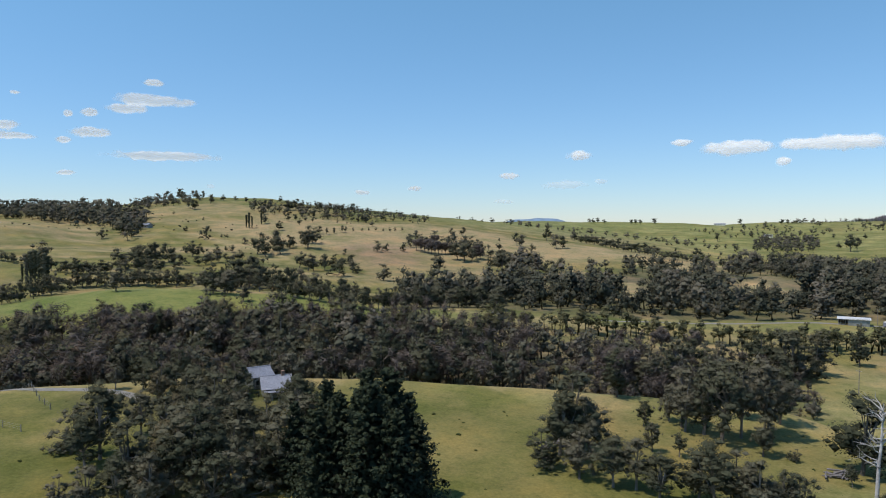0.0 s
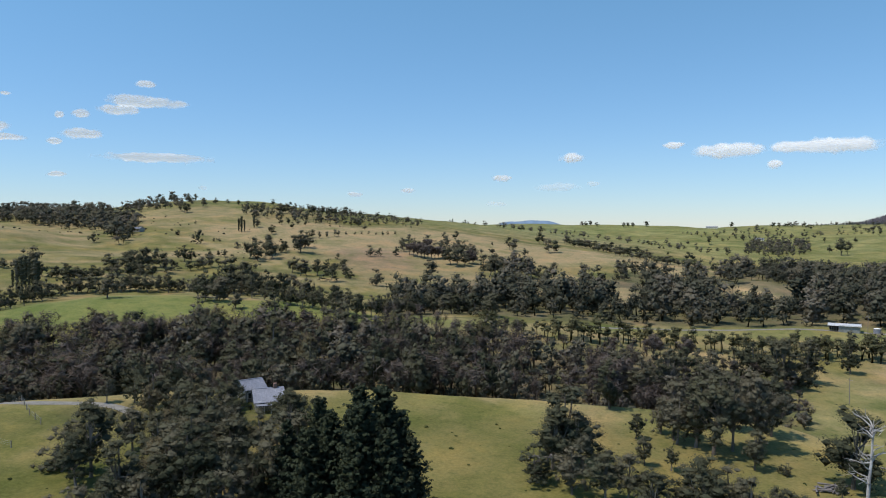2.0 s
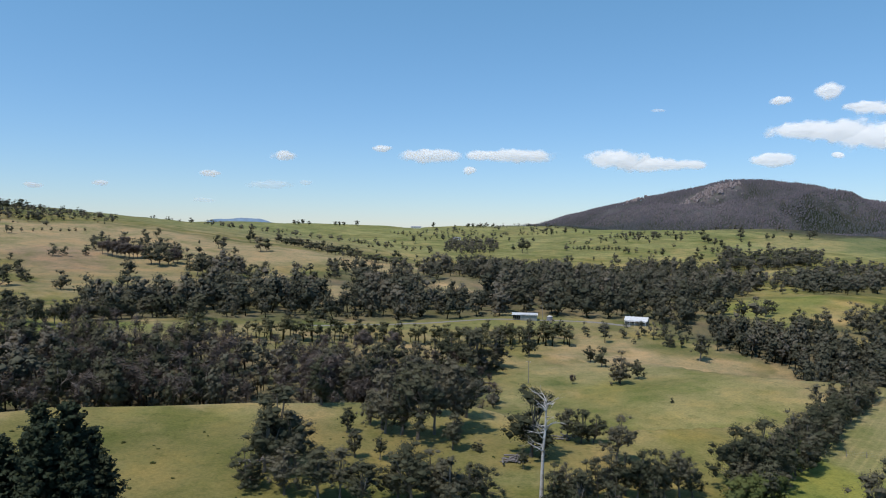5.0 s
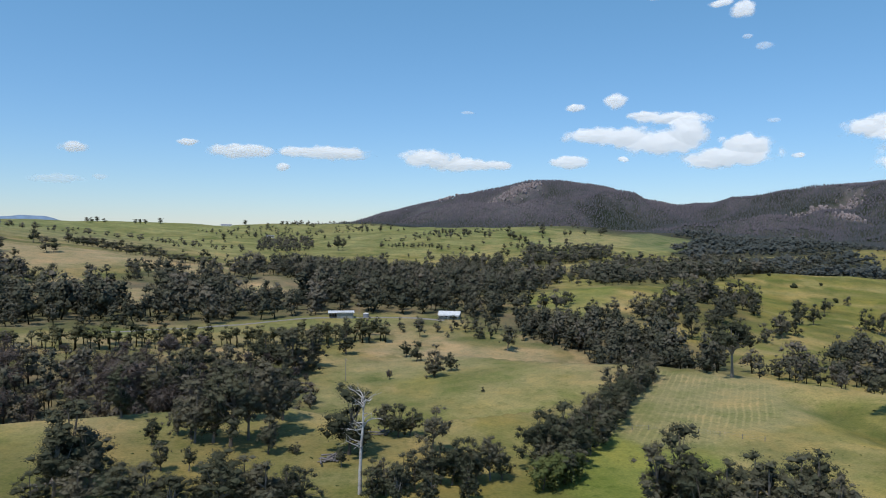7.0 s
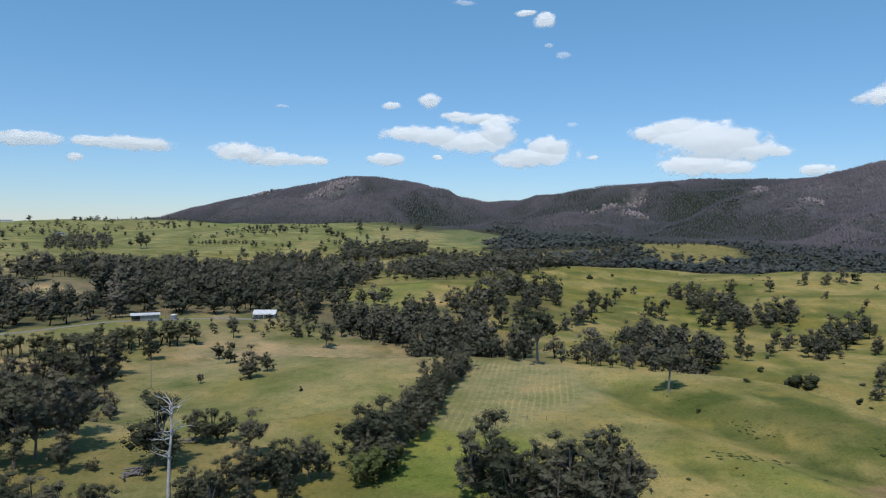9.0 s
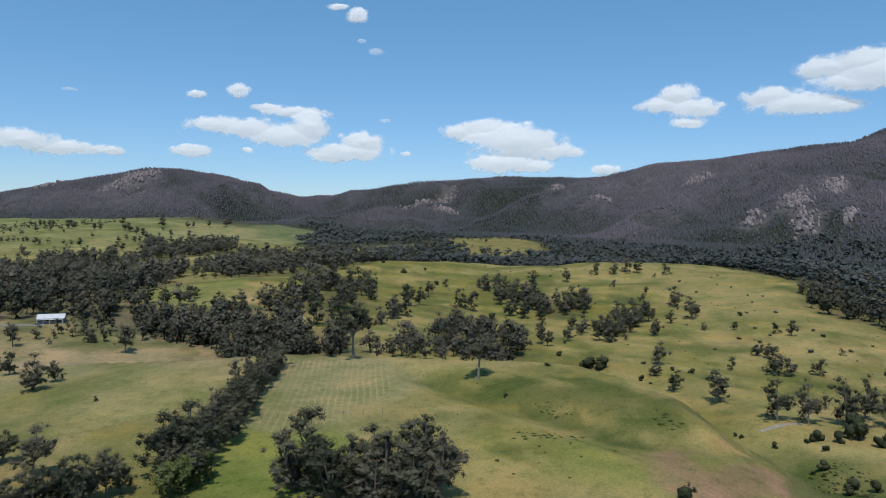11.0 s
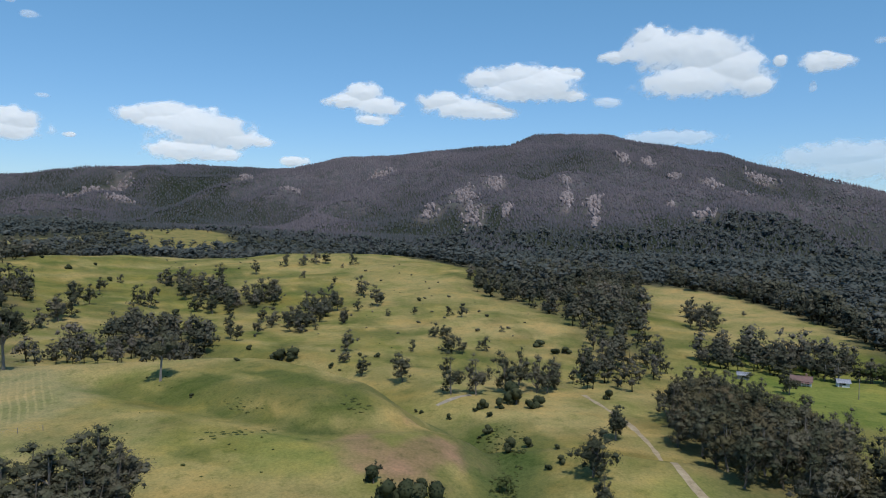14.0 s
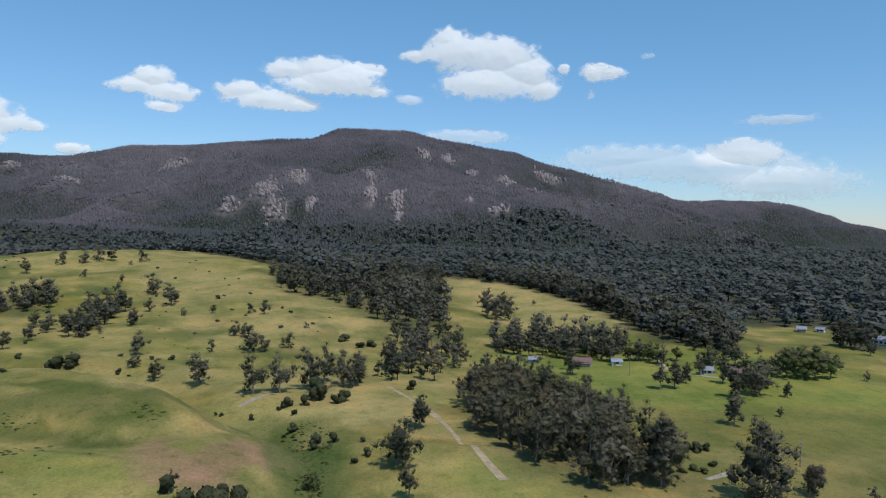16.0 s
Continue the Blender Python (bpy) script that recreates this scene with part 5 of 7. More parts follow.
BARE_TREES = [(138.9, 204.9, 3.4), (82.3, 265.6, 10.4), (94.1, 263.4, 10.5), (54.0, 209.6, 12.7), (49.4, 202.9, 12.9), (51.1, 222.6, 9.8)]
CLUMP_TREES = [(107.8, 69.0, 14.7), (103.8, 69.8, 12.6), (104.5, 62.7, 10.3), (107.2, 60.2, 11.4), (108.6, 57.5, 13.2), (108.9, 54.1, 13.1), (110.8, 51.4, 14.1),
    (113.0, 48.3, 15.3), (109.8, 45.4, 13.2), (104.7, 50.0, 10.7), (102.0, 59.2, 10.5), (102.6, 53.8, 11.0), (105.4, 47.0, 11.7)]
LONE_TREES = [(215.4, 120.4, 18.6), (205.2, 70.9, 14.5), (129.4, 6.1, 3.7)]
BUSHES = [(290.5, 12.1, 2.7), (291.0, 19.7, 2.2), (285.5, 50.7, 6.5), (285.4, 46.0, 5.6),
    (275.7, 29.3, 2.0), (310, -58, 4.2), (295, -63, 3.7), (296, -67, 3.7), (405, 132, 5.0), (480, 153, 4.5), (476, 168, 4.6), (551, 239, 3.0), (499, 207, 4.2),
    (562, 284, 3.2), (527, 248, 4.3), (190.6, 57.7, 1.4), (420, -6, 3.1), (483, 121, 4.5), (301, 67, 2.5), (220.1, 52.9, 1.8), (273.1, 29.9, 1.5), (270.3, 25.8, 1.1)]
HILL_GUMS = [(390, 180, 15.0), (400, 177, 12.1), (469, 199, 5.6), (496, 199, 7.0), (416, 156, 12.5), (414, 150, 12.4), (355, 119, 10.7), (472, 146, 11.4),
    (465, 136, 11.5), (418, 115, 8.2), (412, 103, 8.0), (377, 95, 7.4), (517, 136, 12.6), (540, 115, 11.5), (443, 90, 16.4), (443, 83, 14.9), (572, 100, 10.8),
    (578, 86, 12.5), (585, 76, 12.9), (587, 69, 10.9), (1169, 120, 16.4), (521, 78, 6.0), (496, 52, 5.5), (583, 45, 9.9), (454, 30, 13.7), (572, 54, 4.1),
    (350, 58, 10.8), (354, 54, 10.3), (401, 54, 11.6), (407, 48, 11.9), (410, 41, 11.6), (368, 34, 9.4)]
HILL_GUMS_b = [(403, 29, 7.7), (354, 46, 4.1), (343, 73, 8.4), (364, 70, 7.0), (385, 11, 4.6), (373, -22, 5.7), (367, -28, 7.7), (334, -45, 3.3), (327, -12, 7.5),
    (298.2, -17.5, 11.6), (325, -16, 6.6), (296.9, -23.3, 7.4), (302, -32, 7.1), (301, -2, 5.5), (300, 26, 10.1), (278.6, 25.1, 6.6), (259.8, 17.1, 8.1),
    (244.6, 1.5, 11.1), (435, 94, 14.0), (449, 88, 13.5), (444, 107, 8.7), (454, 129, 10.2), (324, 237, 12.8), (308, 214, 13.8), (297, 200, 11.8),
    (306, 193, 13.6), (329, 196, 10.7), (348, 226, 9.6), (317, 246, 9.2), (289, 235, 11.7), (302, 174, 14.7), (321, 175, 12.2)]
HILL_GUMS_c = [(345, 167, 12.9), (355, 167, 11.1), (361, 137, 13.0), (324, 111, 9.9), (456, 141, 13.6), (418, 124, 12.4), (413, 113, 12.1), (424, 107, 12.4),
    (423, 193, 8.7), (453, 194, 9.4), (383, 79, 9.1), (372, 71, 10.7), (364, 62, 12.0), (374, 58, 10.6), (384, 49, 7.1), (377, 34, 6.8), (414, 18, 13.0),
    (421, 17, 7.5), (326, 81, 9.6), (385, -3, 5.0), (308, 90, 7.6), (320, 77, 7.9), (293, 245, 9.4), (291, 234, 11.0), (285, 224, 10.7), (277, 240, 9.1),
    (350, 171, 12.5), (329, 168, 10.0), (405, -162, 11.1), (385, -165, 11.8), (395, -173, 9.3), (430, -175, 8.4)]
CREEK_TREES = [(219.9, -13.7, 12.9), (218.6, -21.5, 12.4), (222.0, -32.3, 13.9), (226.5, -42.1, 12.7), (232.3, -49.1, 11.1), (169.6, -51.4, 9.6),
    (136.8, -37.0, 10.6), (236.5, -37.8, 12.6), (226.6, -45.5, 10.8), (258.7, -64.8, 12.2), (251.0, -66.5, 11.8)]
CREEK_BUSHES = [(203.9, -22.1, 3.7), (203.4, -26.6, 3.9), (201.1, -11.9, 2.3), (186.9, -21.8, 2.9), (157.4, -23.6, 3.7), (169.0, -29.3, 3.5), (152.3, -33.1, 1.6),
    (145.5, -32.6, 2.4), (143.8, -29.8, 1.9), (217.9, -63.7, 4.1), (206.9, -32.5, 6.3), (209.6, -31.3, 7.3), (202.9, -19.7, 1.7), (197.1, -23.7, 2.2),
    (208.8, -2.6, 1.5), (207.5, -4.3, 1.4), (125.9, 0.1, 3.3), (127.6, -2.9, 3.0), (205.3, -38.3, 4.7), (201.4, -35.4, 3.8), (186.0, -19.7, 1.2),
    (128.3, 5.9, 4.2), (139.8, -112.3, 2.7), (140.6, -109.7, 2.4), (120.6, 3.0, 5.3), (120.8, 0.3, 5.9), (121.3, -2.3, 5.5), (123.2, -5.1, 5.6)]
RIGHT_TREES = [(138.4, -37.5, 8.4), (172.2, -52.0, 7.8), (121.5, -35.2, 7.0), (157.3, -138.3, 10.1), (105.7, -99.6, 15.8), (123.5, -81.8, 10.5),
    (121.9, -85.1, 11.6), (120.0, -88.5, 11.6), (109.2, -115.5, 5.1), (104.5, -127.2, 3.3), (199.9, -144.8, 9.4), (200.2, -150.6, 10.1), (205.2, -159.0, 7.8),
    (184.0, -163.4, 11.9), (186.1, -171.0, 11.1), (180.8, -179.8, 5.5), (202.5, -172.3, 9.9), (219.6, -182.7, 8.5), (216.2, -173.6, 7.3), (199.5, -181.8, 7.9),
    (228.8, -127.7, 9.3), (239.1, -132.1, 6.5), (191.9, -226.6, 4.2), (162.6, -159.4, 3.3), (242, -224, 4.3), (249, -280, 10.4), (244, -280, 12.3), (253, -281, 8.4)]
ROW_FRONT = [(-197.4, 320.6, 8.6), (-197.1, 326.1, 9), (-202.5, 340.3, 10.1), (-202, 345.8, 10.8), (-200.5, 350.2, 9), (-202.1, 361.3, 9.8), (-199.6, 366.1, 10.3), (-198.7, 373.4, 10.5), (-195.7, 376.7, 7.7), (-192.2, 380.2, 10.4), (-188.5, 383.7, 11.2), (-184.9, 385.4, 9.4), (-180.3, 387.6, 8), (-178.4, 391.8, 11.4), (-174, 392.1, 8.9), (-170.6, 395.2, 9.1), (-165.3, 394.3, 11.1), (-159.7, 393.3, 10.9), (-154.6, 395.3, 8.2), (-148.2, 393, 10.9), (-143.8, 394.6, 8.3)]
BELT_FRONT = [(-107.8, 321.4, 9.9), (-106.1, 326.7, 13.2), (-122.6, 390.7, 12.7), (-122.9, 406.3, 15.1), (-118.1, 412.4, 14.4), (-110.1, 399.1, 12.4), (-89.4, 344.1, 11.4), (-82.1, 338.2, 9.3), (-75.2, 329, 9.5), (-69.5, 322.6, 9.1), (-65.7, 320.3, 9.7), (-60, 318.4, 9.9), (-55.6, 317.7, 10.9), (-50.7, 315.4, 10.8), (-45, 311.8, 9.8), (-40, 309.4, 9.2), (-34.5, 307.1, 10.1), (-31.2, 305.9, 10.2), (-28.1, 306.2, 10.4), (-25, 308, 9.8), (-20.8, 314.3, 11), (-16.8, 329.6, 8.7), (-11.8, 326.8, 9.5)]
FLAT_TREES = [(252.2, -154, 8.4), (248.6, -157, 10), (248.7, -165.1, 8.5), (246.9, -167.8, 9.7), (246.8, -173.2, 8.1), (239.3, -173.3, 8.4), (256.4, -202.9, 5.3), (235.5, -195.4, 7), (234.7, -201, 10), (233.8, -188, 4.9), (225.7, -197.6, 9.7), (216.3, -194.7, 7.1), (210.8, -196.3, 7), (198.9, -189.2, 8.9), (193.2, -177.8, 10.7), (185.3, -173, 10.4), (248.1, -277.1, 13.5), (247.6, -281.6, 15.1), (241.1, -279.3, 13.4), (227.1, -269.6, 7.1)]
PADDOCK_HEDGE = [(215.1, -207, 7.8), (214.1, -210.1, 8.5), (211, -211.1, 9.7), (209, -213.2, 10.4), (208, -216.2, 11.2), (208, -220.3, 9.8), (209, -225.6, 8.2), (208.2, -230.3, 6.8)]
SECOND_HILL_TREES = [(361.2, -147.2, 12.6), (352.7, -148, 12.3), (401.2, -172, 8.8), (348.1, -151.1, 8.6), (363.4, -161.1, 11.2), (332.5, -170.1, 5.4), (348, -189, 2.6), (404.7, -196.7, 3.6)]
BRIGHT_TREES = [(245.4, -171.8, 8.0), (239.9, -172.0, 7.9), (204.6, -203.0, 10.3), (201.9, -206.9, 11.1), (200.4, -211.9, 10.6), (198.8, -217.0, 8.5),
    (246.6, -168.6, 7.4), (232, -190, 7.4), (241, -182, 6.4)]
GARDEN_TREES = [(-53.0, 108.3, 12.4), (-58.6, 110.0, 8.8), (-36.5, 100.3, 13.6), (-31.5, 101.0, 10.9), (-43.4, 97.2, 11.2), (-39.4, 98.8, 12.5),
    (-44.4, 113.7, 10.1), (-51.7, 120.1, 7.8), (-33.2, 116.3, 9.3), (-26.8, 102.3, 10.4), (-25.1, 103.7, 14.3), (-43.3, 93.3, 7.6), (-47.0, 91.6, 6.6),
    (-50.9, 92.0, 4.9), (-38.2, 92.0, 9.2), (-32.0, 93.3, 9.2), (-26.2, 94.2, 9.3), (-53.6, 104.8, 8.0), (-40.1, 122.4, 11.7), (-38.0, 109.5, 12.4),
    (-33.6, 114.4, 9.2), (-29.1, 118.5, 9.7), (-27.2, 131.5, 9.8), (-40.2, 131.1, 8.6), (-45.7, 129.3, 10.3), (-21.7, 112.1, 10.3),
    (-24.7, 106.5, 9.6)]
HOUSE_TREES = [(-103.5, 205.1, 11.8), (-116.0, 200.7, 9.8), (-61.9, 145.1, 5.8), (-41.6, 146.0, 7.0), (-67.2, 144.3, 5.8), (-52.0, 142.6, 5.6),
    (-57.0, 143.6, 6.3), (-45.7, 140.5, 6.6), (-47.3, 135.4, 5.6), (-40.5, 132.7, 7.5), (-123.8, 201.7, 8.3), (-40.4, 138.0, 4.4), (-38.9, 137.1, 6.0),
    (-43.5, 147.2, 7.4), (-30.4, 138.4, 6.4), (-29.8, 143.4, 6.3), (-42.4, 143.4, 5.8), (-26.6, 133.3, 7.4)]
BACK_FOREST = [(-495, 794), (-458, 788), (-413, 769), (-333, 704), (-267, 605), (-300, 719), (-335, 799), (-395, 877), (-440, 960), (-530, 985), (-640, 930), (-600, 860)]
SKYLINE_ROW = [(-440, 985), (-384, 900), (-371, 872), (-338, 905), (-330, 985), (-351, 1020)]
TOP_SCRUB = [(-262, 986), (-265, 940), (-182, 865), (-140, 800), (-110, 795), (-59, 883), (-29, 839), (-10, 1000), (-80, 1160), (-133, 1162), (-194, 1000)]
DOWNS_GULLY = [(605, 1353), (614, 1296), (663, 1258), (570, 1070), (516, 1016), (497, 1059), (489, 1116)]
EAST_BELT = [(789, 781), (832, 726), (896, 705), (769, 604), (722, 614), (664, 608), (669, 671)]
FIELD_BELT = [(236, 235), (237, 186), (248, 191), (247, 242)]
SAPLING_ROW = [(15, 279), (91, 293), (148, 276), (183, 266), (189, 274), (154, 287), (94, 303), (16, 292)]
SHED_FRONT = [(121, 291), (153, 285), (189, 274), (210, 258), (226, 236), (237, 212), (249, 237), (242, 270), (209, 304), (161, 300)]
CREST_CLUMP = [(227, 123), (234, 100), (241, 74), (272, 86), (276, 118), (263, 141)]
HILL_CLUMP = [(333, 60), (342, 45), (405, 36), (455, 49), (409, 68)]
SEDGE_STRIP = [(152, 51), (157, 46), (162, 29), (156, 28), (149, 43)]
SEDGE_SLOPE = [(185, 51), (184, 44), (174, 32), (174, 39)]
SEDGE_BANK = [(174, 20), (178, 16), (170, 8), (167, 12)]
CREEK_REEDS = [(187, -19), (190, -26), (179, -32), (148, -25), (135, -22), (134, -15), (155, -20)]
CREEK_WOOD = [(238, -51), (227, -72), (249, -98), (291, -110), (303, -80)]
PADDOCK_BELT = [(270, -112), (260, -141), (257, -169), (279, -183), (299, -127)]
HILL_SHRUB_LAND = [(300, 300), (470, 310), (620, 260), (630, 60), (560, -5), (430, -40), (330, -90), (250, 30), (300, 120)]
FARM_SHRUB_LAND = [(-420, 620), (-300, 900), (0, 780), (200, 600), (260, 480), (100, 420), (-150, 430)]
DOWNS_LAND = [(60, 1250), (0, 1700), (600, 1750), (1100, 1700), (1150, 1000), (1000, 760), (700, 800), (500, 1000)]
GULLY_RIM = [(-150, 236), (-80, 262), (-18, 268), (34, 262), (30, 240), (-20, 240), (-90, 236)]
ROW_ENDS = [(95, 90), (200, 145)]
PINES = [(-21.5, 101.7, 13.7), (-21.1, 110.0, 13.0), (-17.3, 104.6, 16.5), (-14.1, 95.0, 17.6), (-12.0, 99.3, 16.6), (-9.5, 91.5, 20.5), (-7.5, 98.7, 20.9),
    (-5.2, 103.9, 16.1), (-12.2, 113.3, 16.7), (-3.6, 97.9, 14.4), (-16.9, 93.5, 15.4), (-6.1, 89.8, 17.8)]

# ---- planting ----
stand_all("farm_tree", MID_GUM, FARM_TREES + FARM_TREES_b, "dark green gum tree in the belts round the farm paddocks", "tree", "farm belt trees", 1.2)
stand_all("hillside_tree", MID_GUM, HILL_TREES + HILL_TREES_b + HILL_TREES_c, "dark green gum tree standing on the dry grass hillside", "tree", "trees on the farm hills", 1.2)
stand_all("hedgerow_tree", DISTANT_GUM, HEDGEROW, "small dark tree in a hedgerow on the hill", "tree", "hedgerow", 1.5)
stand_all("thicket_tree", BARE, THICKET, "grey-brown leafless tree in the hillside thicket", "tree", "hillside thicket", 1.1)
stand_all("hilltop_tree", DISTANT_GUM, HIGH_TREES + HIGH_TREES_b, "small dark tree on the high grass hill", "tree", "trees on the high hill", 1.1)
stand_all("skyline_tree", DISTANT_GUM, SKYLINE_TREES, "tiny dark tree on the grassy skyline", "tree", "skyline trees", 1.5)
stand_all("ridge_tree", DISTANT_GUM, RIDGE_TREES + RIDGE_TREES_b, "dark tree in the line along the dry ridge", "tree", "ridge line trees", 1.7)
stand_all("distant_tree", DISTANT_GUM, DOWNS_TREES + DOWNS_TREES_b + DOWNS_TREES_c + DOWNS_EAST + DOWNS_EAST_b, "small dark tree on the distant grassy downs", "tree", "trees on the far downs", 1.15)
stand_all("gum_tree", LONE_GUM, LONE_TREES, "tall slender gum tree alone on the open field", "tree", "lone field trees", 1.25)
stand_all("gum_tree", NEAR_GUM, PADDOCK_TREES, "dark green gum tree standing in the grass paddock", "tree", "paddock trees", 1.1)
stand_all("gum_tree", TALL_GUM, GROVE_TREES, "tall dark gum tree in the grove on the field", "tree", "grove on the field", 1.02)
stand_all("gum_tree", NEAR_GUM, NEAR_GUMS, "spreading grey-green gum tree below the field", "tree", "gum trees below the field", 1.25)
stand_all("gum_tree", NEAR_GUM, BAND_TREES, "dense dark green tree in a belt beside the paddock", "tree", "tree belt", 1.0)
stand_all("willow_tree", WILLOW, WILLOWS, "bright yellow-green weeping willow on damp grass", "tree", "willows", 1.0)
stand_all("bare_tree", BARE, BARE_TREES, "leafless grey-brown tree with fine bare twigs", "tree", "bare trees", 1.0)
stand_all("gum_tree", NEAR_GUM, CLUMP_TREES, "large dark green gum tree in the clump on the field", "tree", "clump on the mown field", 1.15)
stand_all("hillside_tree", MID_GUM, HILL_GUMS + HILL_GUMS_b + HILL_GUMS_c, "dark gum tree on the grassy hillside", "tree", "trees on the grassy hill", 1.05)
stand_all("bush", BUSH, BUSHES, "low dark green shrub on the grassy hill", "bush", "shrubs on the hill", 1.3)
stand_all("gum_tree", FIELD_GUM, CREEK_TREES, "grey-green gum tree beside the creek", "tree", "creek trees", 1.0)
stand_all("bush", BUSH, CREEK_BUSHES, "rounded dark green shrub along the creek", "bush", "creek shrubs", 1.0)
stand_all("gum_tree", FIELD_GUM, RIGHT_TREES, "broad dark gum tree in the green paddock", "tree", "trees on the flat paddocks", 1.0)
stand_all("gum_tree", FIELD_GUM, FLAT_TREES, "dark green tree round the farm buildings", "tree", "trees round the farm buildings", 1.15)
stand_all("gum_tree", NEAR_GUM, [(109.8, -102.2, 16.9), (119.7, -87.8, 14.7)], "tall dark gum tree beside the dirt track", "tree", "trees by the track", 0.85)
stand_all("gum_tree", DRY_GUM, [(121.4, -80.3, 12.4)], "slender gum tree with reddish-brown dry leaves", "tree", "trees by the track", 0.75)
stand_all("bare_tree", BARE, [(109.8, -117.1, 6.1)], "small leafless tree in the green paddock", "tree", "bare trees", 1.0)
stand_all("bush", BUSH, [(141.8, -110.9, 2.6), (140.4, -112.6, 2.9), (140.1, -115.3, 2.4)], "dense dark green shrub in the paddock", "bush", "paddock shrubs", 1.1)
stand_all("bush", BUSH, [(125.8, -97.2, 1.6), (126.8, -100.8, 1.9), (125.3, -102.6, 1.5), (128.5, -108.2, 1.8)], "low green scrub along the stony bank", "bush", "scrub on the bank", 1.5)
stand_all("gum_tree", NEAR_GUM, [(98.2, 94.8, 12.1), (104.3, 94.9, 13.4)], "full dark green tree at the foot of the windbreak", "tree", "windbreak foot trees", 1.1)
stand_all("hedge_tree", FIELD_GUM, PADDOCK_HEDGE, "dense dark green tree in a shelter hedge", "tree", "shelter hedge", 1.2)
stand_all("hillside_tree", MID_GUM, SECOND_HILL_TREES, "dark gum tree on the pale grass spur", "tree", "trees on the spur", 1.2)
stand_all("garden_tree", BRIGHT, BRIGHT_TREES, "bright green garden tree beside the farmhouse", "tree", "garden trees", 1.1)
stand_all("poplar_tree", POPLAR, POPLARS, "slim dark green poplar on the hillside", "tree", "poplars", 1.0)
stand_all("row_tree", ROW_GUM, ROW_TREES, "rounded dark tree in a row along the green paddock", "tree", "row along the paddock", 1.1)
stand_all("row_tree", ROW_GUM, ROW_FRONT, "rounded dark tree in a row along the green paddock", "tree", "row along the paddock", 1.15)
stand_all("belt_tree", FIELD_GUM, BELT_FRONT, "dark gum tree in the belt along the paddock", "tree", "paddock belt", 0.95)

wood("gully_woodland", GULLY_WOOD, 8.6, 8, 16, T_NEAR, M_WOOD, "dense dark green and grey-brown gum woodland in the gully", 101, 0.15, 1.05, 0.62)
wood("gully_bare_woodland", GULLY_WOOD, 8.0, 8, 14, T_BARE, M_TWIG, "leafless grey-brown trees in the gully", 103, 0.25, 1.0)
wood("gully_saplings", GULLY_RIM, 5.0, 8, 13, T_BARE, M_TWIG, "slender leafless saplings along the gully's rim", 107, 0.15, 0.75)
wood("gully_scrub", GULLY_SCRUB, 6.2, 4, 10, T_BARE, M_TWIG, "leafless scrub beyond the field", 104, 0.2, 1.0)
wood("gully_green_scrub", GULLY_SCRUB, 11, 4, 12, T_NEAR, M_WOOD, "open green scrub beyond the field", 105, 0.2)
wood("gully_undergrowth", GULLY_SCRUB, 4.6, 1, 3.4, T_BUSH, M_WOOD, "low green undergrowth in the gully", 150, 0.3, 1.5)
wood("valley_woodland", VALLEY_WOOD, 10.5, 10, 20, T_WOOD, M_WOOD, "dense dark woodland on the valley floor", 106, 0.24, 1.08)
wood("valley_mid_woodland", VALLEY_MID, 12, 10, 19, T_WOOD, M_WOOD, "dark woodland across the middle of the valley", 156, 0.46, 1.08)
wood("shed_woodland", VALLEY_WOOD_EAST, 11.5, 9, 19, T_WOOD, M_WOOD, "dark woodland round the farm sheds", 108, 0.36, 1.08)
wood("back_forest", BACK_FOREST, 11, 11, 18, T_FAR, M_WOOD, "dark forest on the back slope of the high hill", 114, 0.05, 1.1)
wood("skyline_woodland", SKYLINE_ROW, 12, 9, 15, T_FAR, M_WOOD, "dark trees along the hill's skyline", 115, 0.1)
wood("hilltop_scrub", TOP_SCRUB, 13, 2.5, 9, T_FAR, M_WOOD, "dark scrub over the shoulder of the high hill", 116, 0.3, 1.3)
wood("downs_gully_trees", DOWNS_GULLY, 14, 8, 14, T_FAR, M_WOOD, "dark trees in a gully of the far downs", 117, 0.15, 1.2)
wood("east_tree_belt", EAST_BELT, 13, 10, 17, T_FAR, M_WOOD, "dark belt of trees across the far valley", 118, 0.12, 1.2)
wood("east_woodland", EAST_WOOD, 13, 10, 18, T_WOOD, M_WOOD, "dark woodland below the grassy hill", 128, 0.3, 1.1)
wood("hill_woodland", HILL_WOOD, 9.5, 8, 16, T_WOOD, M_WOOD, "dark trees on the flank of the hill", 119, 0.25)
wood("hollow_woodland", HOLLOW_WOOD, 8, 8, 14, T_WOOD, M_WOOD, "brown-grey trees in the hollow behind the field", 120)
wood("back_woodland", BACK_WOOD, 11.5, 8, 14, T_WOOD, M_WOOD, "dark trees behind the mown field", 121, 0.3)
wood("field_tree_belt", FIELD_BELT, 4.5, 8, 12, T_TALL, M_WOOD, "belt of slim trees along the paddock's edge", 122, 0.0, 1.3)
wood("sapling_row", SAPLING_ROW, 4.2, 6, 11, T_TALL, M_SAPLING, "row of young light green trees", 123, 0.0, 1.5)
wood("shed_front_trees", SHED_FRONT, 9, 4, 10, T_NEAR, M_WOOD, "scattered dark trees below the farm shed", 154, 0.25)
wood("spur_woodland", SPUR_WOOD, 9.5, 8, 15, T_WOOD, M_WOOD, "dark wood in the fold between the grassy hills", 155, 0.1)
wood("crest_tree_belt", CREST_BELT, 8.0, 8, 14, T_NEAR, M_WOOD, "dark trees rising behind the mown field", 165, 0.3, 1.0)
